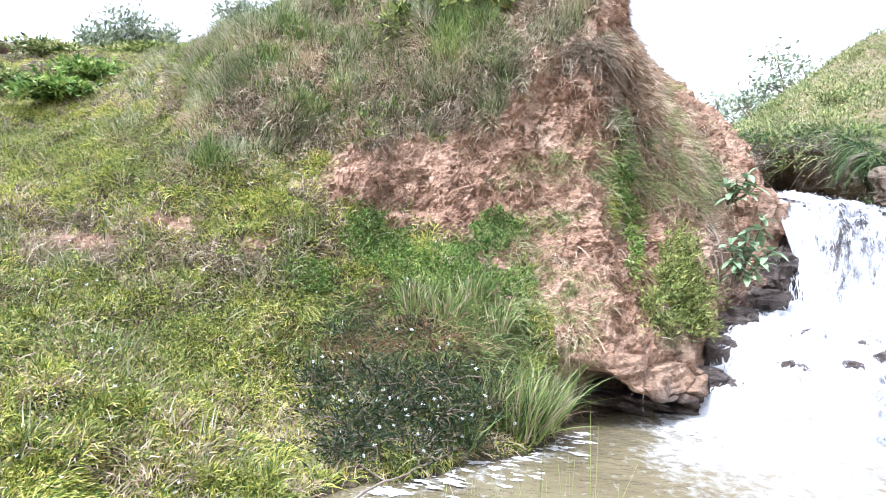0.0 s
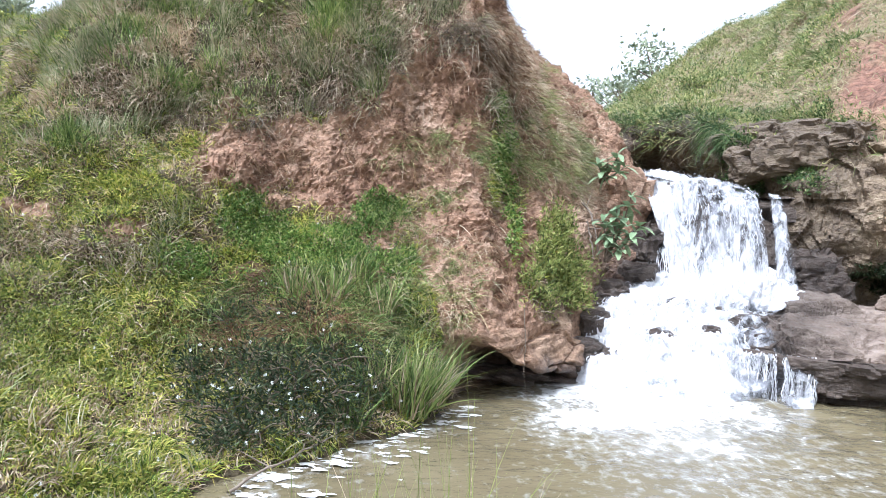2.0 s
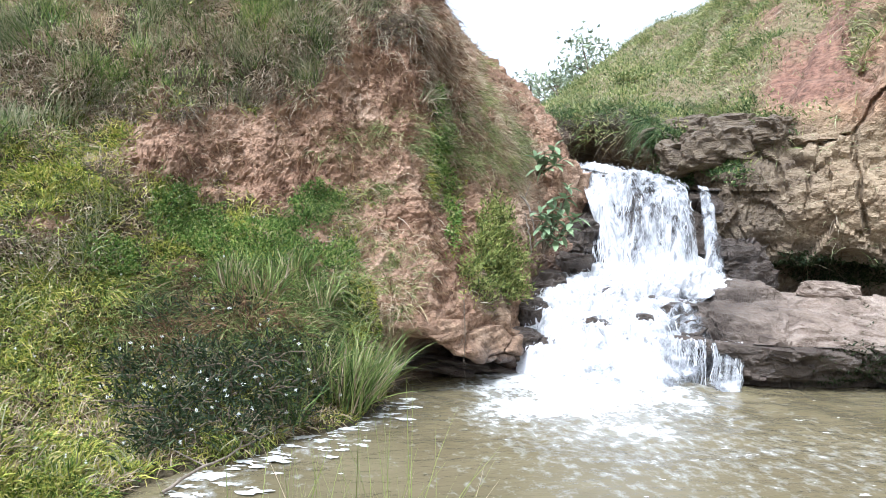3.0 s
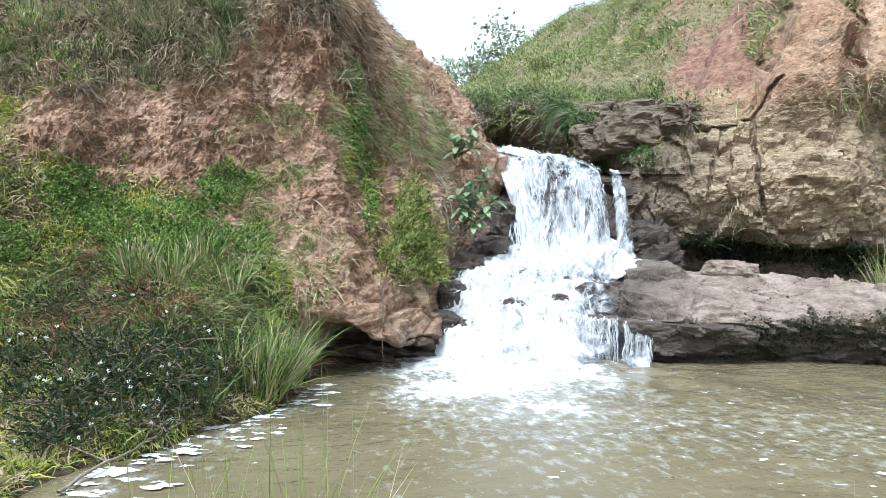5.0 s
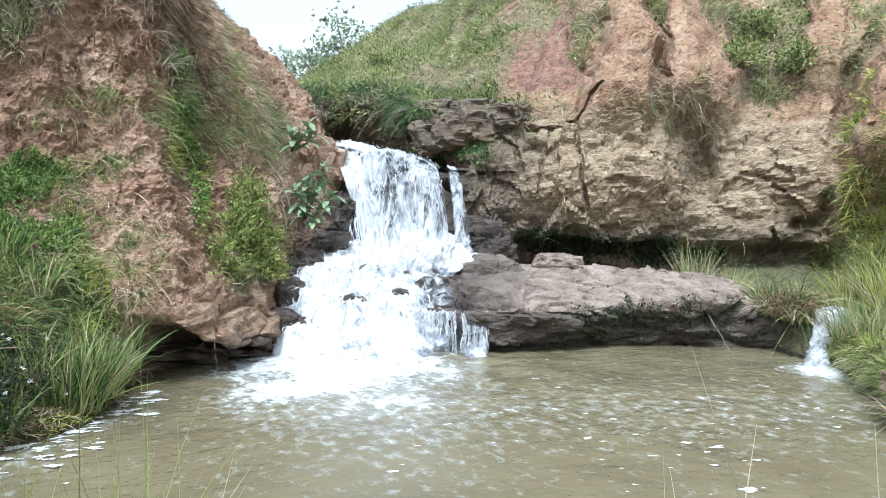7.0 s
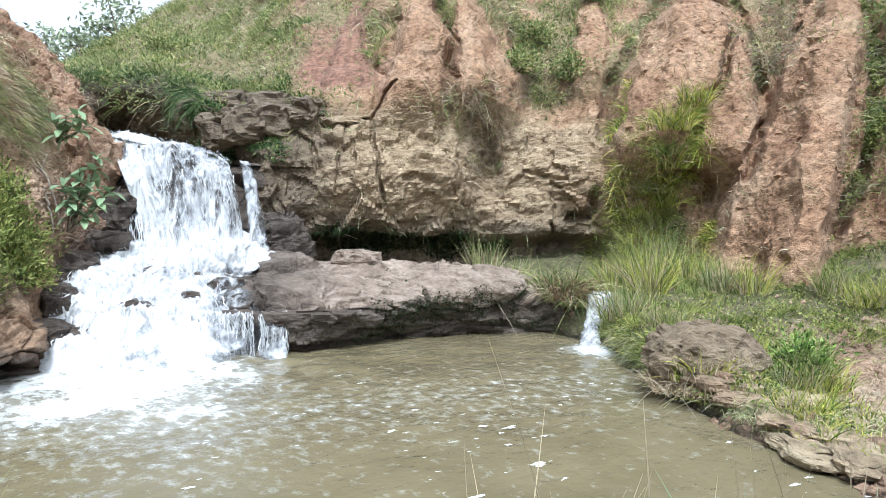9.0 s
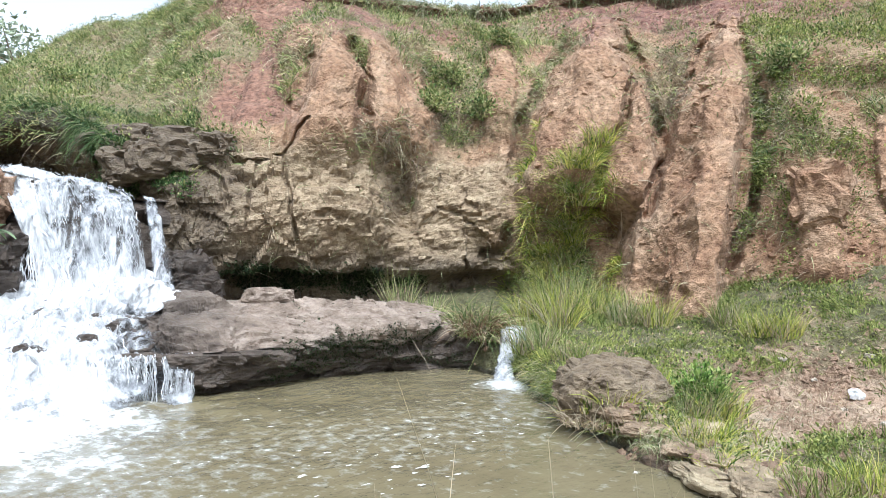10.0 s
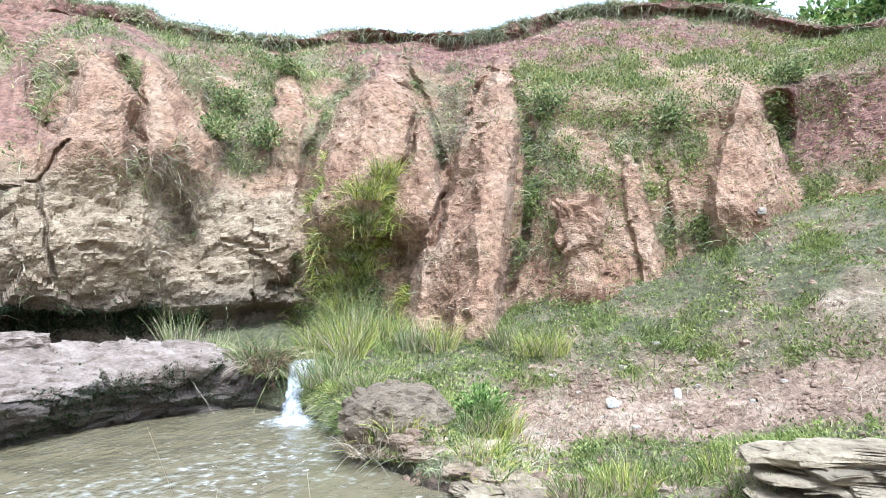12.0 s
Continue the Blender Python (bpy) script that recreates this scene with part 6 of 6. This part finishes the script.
# tall grass along the left bank
for az_, z_, h_, n_ in ((6.2, 0.12, 0.85, 260), (4.6, 0.2, 0.6, 150), (7.6, 0.15, 0.7, 170), (2.6, 0.35, 0.55, 130), (9.0, 0.2, 0.5, 120), (0.8, 0.15, 0.45, 110), (-1.0, 1.0, 0.45, 160), (1.2, 1.15, 0.42, 150), (-3.2, 1.1, 0.4, 150), (3.2, 0.9, 0.45, 130)):
    grass_clump("tall_grass", on_hill(az_, z_), h_, n_, 0.16, "tall green grass tuft with straw at its foot on the bank", m_rush, 0.4, 0.3, 0.55, 0.011, "tall grass on the left bank")
p, n = scatter(g_hill, n_hill, weedy * smooth(0.03, 0.1, z_h) * tufted(g_hill, 0.3, 271), 3600)
stuff("dead_weed_stems", ribbon_mesh("dead_weed_stems", blade_paths(p, n, RNG.uniform(0.2, 0.5, len(p)), 5, 0.8, 0.9, 0.6), 0.007, m_rust), "reddish dead stems tangled through the dark weeds", "weeds")
p, n = scatter(g_hill, n_hill, (weedy + patches(g_hill, [(3, -8, 4, 3)], 0.5, 312)) * smooth(0.03, 0.1, z_h), 5200)
stuff("rank_grass", ribbon_mesh("rank_grass", blade_paths(p, n, 0.34, 5, 0.7, 0.9, 0.5), 0.008, m_rush), "rank grass blades growing through the dark weeds", "grass")
# the dark weeds with white heads
for az_, z_, s_ in ((-11.5, 0.45, 0.34), (-9.5, 0.4, 0.4), (-7.5, 0.5, 0.42), (-5.2, 0.45, 0.42), (-3.0, 0.5, 0.42), (-0.8, 0.55, 0.4), (1.2, 0.5, 0.36), (-8.4, 0.75, 0.36), (-5.8, 0.8, 0.36), (-3.6, 0.85, 0.34), (-6.8, 0.2, 0.34), (-4.0, 0.18, 0.34), (-1.5, 0.2, 0.32), (3.0, 0.45, 0.3), (-10.5, 0.28, 0.34), (-8.2, 0.3, 0.36), (-6.0, 0.33, 0.36), (-3.8, 0.34, 0.36), (-1.6, 0.36, 0.36), (0.4, 0.34, 0.36), (2.4, 0.3, 0.32), (-9.0, 0.14, 0.3), (0.5, 0.18, 0.3)):
    at = on_hill(az_, z_)
    w = bush("dark_weed", at - np.array([0, 0, 0.06]), (s_ * 1.15, s_, s_ * 0.7), 0.062, 420, "tangled dark weed with small white flower heads", m_dark, "weed", "dark weeds on the bank", 12, 0.22)
    for head in unit(RNG.normal(0, 1, (3, 3)) + np.array([0, -0.8, 0.9])) * s_ * RNG.uniform(0.7, 1.0, (3, 1)):
        ring = unit(RNG.normal(0, 1, (14, 3)))
        part("flower_head", leaf_mesh("flower_head", head + ring * 0.004, ring, 0.013, m_petal, 0.7), w.children[RNG.integers(0, 12)], "dull white flower head")
# broad-leaved plants beside the fall
for az_, d_, z_, h_, n_ in ((22.2, 9.0, 1.3, 0.85, 110), (21.6, 9.55, 2.35, 0.5, 44)):
    ob = holder("broad_leaved_plant", polar(az_, d_, z_), "grey-green broad-leaved plant rooted in the cliff beside the fall", "plant")
    stems_ = 4
    ends = np.array([[0.28, -0.1, h_], [0.05, -0.2, h_ * 0.8], [0.38, -0.15, h_ * 0.55], [-0.1, -0.12, h_ * 0.6]]) * (h_ / 0.85) ** 0.5
    t = np.linspace(0, 1, 7)[None, :, None]
    paths = ends[:, None] * t + np.array([0, -0.08, 0.0]) * np.sin(np.pi * t)
    part("stem", stem_mesh("stem", paths, 0.022, m_bark), ob)
    for i in range(n_):
        base = paths[i % stems_, 2 + (i // stems_) % 5]
        way = np.array([math.cos(i * 2.4), math.sin(i * 2.4) * 0.6 - 0.45, 0.3 + 0.75 * math.sin(i * 1.7)])
        L = RNG.uniform(0.13, 0.22)
        w = unit(way)
        sd = unit(np.cross(w, np.array([0, 0, 1.0])))
        up = np.cross(sd, w)
        tt = np.linspace(0, 1, 6)
        half = 0.24 * L * np.sin(np.pi * np.clip(tt, 0.04, 0.97)) ** 0.7
        spine = base + w * (L * tt)[:, None] - np.array([0, 0, 1.0]) * (L * 0.3 * tt**2)[:, None]
        v = np.concatenate([spine - sd * half[:, None] + up * half[:, None] * 0.3, spine, spine + sd * half[:, None] + up * half[:, None] * 0.3])
        f = [[c * 6 + r, c * 6 + r + 1, (c + 1) * 6 + r + 1, (c + 1) * 6 + r] for c in (0, 1) for r in range(5)]
        part("leaf", mesh_from("leaf", v, f, m_broad), ob)
# bushes on the hill and along its skyline
for az_, d_, sz, n_, mat_, lab in ((-30, 11.6, (0.9, 0.7, 0.2), 2000, m_deep, "broad dark green shrub on the upper slope"), (-28, 12.4, (0.8, 0.7, 0.22), 1800, m_deep, "broad dark green shrub on the upper slope"), (-34.5, 14.0, (1.0, 0.8, 0.2), 1800, m_olive, "olive shrub on the upper slope"), (-24.5, 15.0, (0.9, 0.7, 0.2), 1800, m_lime, "yellow-green shrub on the upper slope"), (-30, 17, (1.2, 0.8, 0.2), 1800, m_olive, "olive shrub on the upper slope")):
    x, y, _ = polar(az_, d_, 0.0)
    bush("hill_shrub", floor_at(g_hill, x, y), sz, 0.11, n_, lab, mat_, "shrub", "shrubs on the upper slope", 14)
for az_, d_, sz, n_ in ((-27.5, 22.3, (1.1, 0.9, 1.3), 1500), (-25.3, 22.5, (1.4, 0.9, 1.7), 1900), (-23.2, 22.3, (0.9, 0.8, 0.9), 1000), (-17, 22.6, (1.4, 1, 1.2), 1200)):
    x, y, _ = polar(az_, d_, 0.0)
    bush("skyline_bush", floor_at(g_far, x, y) - np.array([0, 0, 0.15]), np.array(sz) * 0.8, 0.15, n_, "leafy green bush standing on the far bank", m_far, "bush", "bushes on the far bank", 12, 0.5, 0, 0.05)
for az_, z_, s_ in ((-2.0, 4.3, 0.35), (2.2, 4.4, 0.3), (-5.2, 4.0, 0.3)):
    bush("hilltop_weed", on_hill(az_, z_), (s_, s_, s_ * 1.2), 0.11, 260, "pale green leafy weed on the hill's crown", m_lime, "weed", "weeds on the hilltop", 8)
# the clump and straw at the end of the slab, reeds behind it
grass_clump("waterside_grass", polar(60.4, 9.45, 0.45), 0.85, 420, 0.28, "dense green grass with brown roots over the end of the slab", m_olive, 0.9, 0.4, 0.9, 0.014, tip=(-0.25, -0.3, 0))
grass_clump("waterside_grass", polar(61.6, 9.35, 0.4), 0.7, 320, 0.22, "dense green grass with brown roots over the end of the slab", m_rush, 0.9, 0.4, 1.0, 0.014, tip=(-0.3, -0.3, 0))
grass_clump("root_clump", polar(61.0, 9.3, 0.5), 0.72, 300, 0.26, "reddish brown dead roots and stems hanging over the slab's end", m_rust, 0.5, 0.45, 1.3, 0.012, tip=(-0.3, -0.45, 0))
grass_clump("reed_clump", polar(54.2, 10.1, 0.55), 0.75, 130, 0.14, "thin reeds standing in the side channel", m_olive, 0.9, 0.15, 0.25, 0.011)
grass_clump("reed_clump", polar(56.6, 10.3, 0.5), 0.6, 120, 0.2, "thin reeds standing in the side channel", m_olive, 0.9, 0.25, 0.4, 0.011)
for az_, d_, h_, n_ in ((64.9, 8.6, 0.6, 160), (66.2, 8.2, 0.55, 150), (67.5, 9.0, 0.75, 220), (66.4, 9.9, 0.95, 260), (68.6, 10.2, 0.95, 260), (70.5, 9.6, 0.7, 200), (72.5, 9.3, 0.6, 180), (75, 9.2, 0.6, 150), (64.8, 10.4, 0.8, 180), (68.8, 7.6, 0.35, 150), (78.8, 6.75, 0.42, 300), (77.9, 6.5, 0.36, 220), (79.8, 6.6, 0.34, 220), (78.3, 5.9, 0.3, 130), (84, 8.6, 0.45, 150), (82.2, 8.7, 0.4, 150), (80.2, 9.0, 0.5, 150), (90, 5.2, 0.28, 160), (94, 5.4, 0.28, 160), (97.5, 5.6, 0.3, 180), (100, 5.0, 0.3, 150), (86.5, 5.0, 0.26, 150)):
    x, y, _ = polar(az_, d_, 0.0)
    grass_clump("bank_tuft", floor_at(g_bank, x, y), h_, n_, 0.2, "upright green grass tuft growing on the bank", (m_bright, m_lime, m_olive)[int(az_ * 10) % 3], 0.5, 0.4, 0.5, 0.008, "grass tufts on the right bank")
for az_, d_ in ((70.6, 6.35), (69.8, 6.5), (71.9, 6.3), (70.2, 6.75), (71.2, 7.0), (72.6, 6.95), (73.6, 6.7), (74.4, 6.9), (69.4, 6.6)):
    x, y, _ = polar(az_, d_, 0.0)
    grass_clump("boulder_tuft", floor_at(g_bank, x, y), 0.26, 220, 0.24, "short green grass growing round the boulder", m_bright, 0.5, 0.5, 0.6, 0.01, "grass round the boulder")
bush("leafy_weed", floor_at(g_bank, *polar(78.4, 6.75, 0.0)[:2]), (0.36, 0.34, 0.3), 0.055, 1300, "leafy dark green weed growing beside the boulder", m_deep, "weed", "", 12)
# the green column in the wet gully
for i in range(16):
    f = i / 15
    el_ = 7.5 - 14.0 * f
    at = surface(g_wall, 70.2 - 4.6 * f + 0.9 * math.sin(2.6 * i), 1.72 + 11.6 * math.tan(radians(el_)))
    grass_clump("gully_tuft", at, 0.52 + 0.12 * math.sin(4 * i), 210, 0.24, "bright green grass tuft hanging in the wet gully", (m_bright, m_lime, m_bright)[i % 3], 0.3, 0.5, 0.75, 0.012, "grass in the gully", tip=(-0.6, -0.25, 0))
# straw under the boulder
grass_clump("withered_tuft", polar(70.2, 6.3, 0.12), 0.4, 160, 0.3, "withered brown grass below the boulder", m_straw, 0.5, 0.7, 0.8, 0.01)
grass_clump("withered_tuft", polar(72.6, 6.2, 0.14), 0.36, 160, 0.3, "withered brown grass below the boulder", m_straw, 0.5, 0.7, 0.8, 0.01)
# bushes of the gorge wall and its rim
for az_, z_, sz, mat_ in ((58.1, 4.6, (0.7, 0.6, 0.55), m_olive), (60.6, 3.9, (0.6, 0.5, 0.5), m_olive), (56.5, 4.0, (0.5, 0.5, 0.45), m_olive), (93.2, 3.9, (0.7, 0.6, 0.5), m_olive), (84.0, 4.3, (0.5, 0.5, 0.5), m_olive), (101.6, 4.9, (0.5, 0.5, 0.4), m_olive), (29, 4.4, (0.6, 0.6, 0.5), m_olive), (62.5, 5.6, (0.6, 0.5, 0.4), m_olive)):
    bush("ledge_bush", surface(g_wall, az_, z_), np.array(sz) * 0.8, 0.07, 1100, "low green bush growing on a ledge of the gorge wall", mat_, "bush", "bushes on the gorge wall", 12)
for az_, d_, sz, n_ in ((94.5, 19, (1.2, 1.2, 1.5), 2200), (97.5, 19.5, (1.6, 1.3, 1.7), 2600), (104.5, 20, (1.2, 1.2, 1.3), 1300), (107.5, 19, (1.3, 1.2, 1.5), 1800)):
    x, y, _ = polar(az_, d_, 0.0)
    bush("rim_tree", floor_at(g_wall, x, y), sz, 0.2, n_, "green leafy bush standing above the rim of the gorge", m_deep, "bush", "bushes above the rim", 14, 0.5, 0, 0.04)


def tree(at, height, spread, n, label, group):
    """A far tree: trunk, limbs, leaf clumps with sky between them."""
    ob = holder("distant_tree", at, label, "tree", group)
    t = np.linspace(0, 1, 7)[None, :, None]
    trunk = np.array([[0.15 * height * 0.2, 0, height * 0.8]])[:, None] * t + RNG.normal(0, 0.02 * height, (1, 7, 3)) * t
    bole = part("trunk", stem_mesh("trunk", trunk, 0.03 * height, m_bark), ob)
    m = 11
    foot = trunk[0, RNG.integers(2, 6, m)]
    ends = foot + unit(RNG.normal(0, 1, (m, 3)) + np.array([0, 0, 0.5])) * spread * RNG.uniform(0.5, 1, (m, 1))
    limbs = foot[:, None] + (ends - foot)[:, None] * t
    for one in limbs:
        part("limb", stem_mesh("limb", one[None], 0.012 * height, m_bark), bole)
    base = ends[RNG.integers(0, m, n)]
    pts = base + RNG.normal(0, 0.2 * spread, (n, 3)) * np.array([1, 1, 0.7])
    part("crown", leaf_mesh("crown", pts, RNG.normal(0, 1, (n, 3)), 0.3, m_far, 0.55), ob)


for az_, d_, h_, n_ in ((25.8, 36, 5.4, 900), (24.4, 38, 4.4, 600), (27.4, 35, 5.2, 800), (23.2, 36, 3.8, 380), (20.9, 40, 4.6, 420), (22.0, 39, 4.2, 350)):
    tree(polar(az_, d_, 5.6), h_, h_ * 0.42, n_, "small far tree with thin leafy crown beyond the fall", "far trees in the gap")

# driftwood and twigs
def twig(name, points, width, mat, label, fork=0):
    pts = catmull(np.array(points, float), np.arange(len(points), dtype=float), np.linspace(0, len(points) - 1, 14))
    pts = pts + RNG.normal(0, 0.008, pts.shape)
    ob = tagged(new(name, stem_mesh(name, pts[None], width, mat, 7)), label, "branch")
    for i in range(fork):
        b0 = pts[4 + 3 * i]
        way = unit(RNG.normal(0, 1, 3) + np.array([0, 0, 0.4])) * RNG.uniform(0.15, 0.35)
        part("side_twig", stem_mesh("side_twig", (b0 + way * np.linspace(0, 1, 6)[:, None])[None], width * 0.5, mat), ob)
    return ob


twig("driftwood_branch", [polar(-9.0, 4.4, 0.03), polar(-5.5, 4.72, 0.06), polar(-1.5, 5.02, 0.1), polar(2.0, 5.4, 0.22)], 0.012, m_wood, "bleached driftwood branch lying along the waterline", 3)
twig("bent_twig", [polar(54.6, 9.05, 0.66), polar(55.3, 8.95, 0.42), polar(56.2, 8.9, 0.2), polar(56.9, 8.9, 0.0)], 0.014, m_wood, "thin dead twig hanging from the slab into the pool", 2)
twig("hanging_root", [polar(15.6, 6.55, 0.95), polar(15.8, 6.5, 0.6), polar(15.7, 6.48, 0.35), polar(15.9, 6.47, 0.12)], 0.005, m_bark, "thin root hanging below the undercut rock", 1)
twig("cliff_root", [polar(19.5, 9.3, 2.1), polar(20.6, 9.1, 2.0), polar(21.3, 9.0, 1.7), polar(21.8, 8.9, 1.3)], 0.02, m_wood, "bent grey root growing out of the cliff", 2)
twig("cliff_root", [polar(20.3, 9.2, 1.9), polar(21.0, 9.0, 1.6), polar(21.2, 8.85, 1.2)], 0.018, m_wood, "bent grey root growing out of the cliff", 1)
twig("fallen_branch", [polar(76.5, 13.4, 5.3), polar(76.6, 12.8, 4.6), polar(77.0, 12.0, 3.9)], 0.02, m_wood, "pale dead branch leaning in the clay gully", 3)

# weeds standing right before the camera
for az_, d_, h_ in ((7.2, 3.05, 0.62), (9.6, 3.0, 0.66), (10.6, 3.1, 0.55), (12.0, 2.9, 0.58), (-1.5, 3.15, 0.5), (0.6, 3.05, 0.55), (2.2, 3.1, 0.48), (-3.2, 3.3, 0.45)):
    x, y, _ = polar(az_, d_, 0.0)
    at = (x, y, floor_at(g_ground, x, y)[2])
    base = grass_clump("shore_weed", at, h_ * 1.35 + max(0, -at[2]), 16, 0.05, "thin weed stems rising from the water's edge", m_lime, 0.6, 0.14, 0.2, 0.009, "weeds at the near shore")
for az_, d_, h_ in ((57, 3.0, 0.5), (64, 2.9, 0.62), (67.5, 2.8, 0.68), (70.5, 2.85, 0.55), (74.5, 2.8, 0.7), (77.5, 2.75, 0.78), (80, 2.9, 0.7), (82.5, 2.8, 0.62), (86, 2.9, 0.5)):
    x, y, _ = polar(az_, d_, 0.0)
    at = (x, y, floor_at(g_ground, x, y)[2])
    grass_clump("dead_reed", at, h_ * 1.25 + max(0, -at[2]), 9, 0.09, "pale dead reed stalks beside the pool", m_straw, 0.8, 0.25, 0.2, 0.016, "dead reeds at the near shore")
for az_, d_, h_ in ((78.5, 2.45, 0.85), (81.5, 2.4, 0.95), (84.5, 2.5, 0.8), (75.5, 2.6, 0.7)):
    x, y, _ = polar(az_, d_, 0.0)
    at = (x, y, floor_at(g_ground, x, y)[2])
    grass_clump("long_leaved_sedge", at, h_ + max(0, -at[2]), 12, 0.07, "long pale green sedge leaves beside the pool", m_broad, 0.4, 0.35, 0.45, 0.022, "sedges at the near shore")
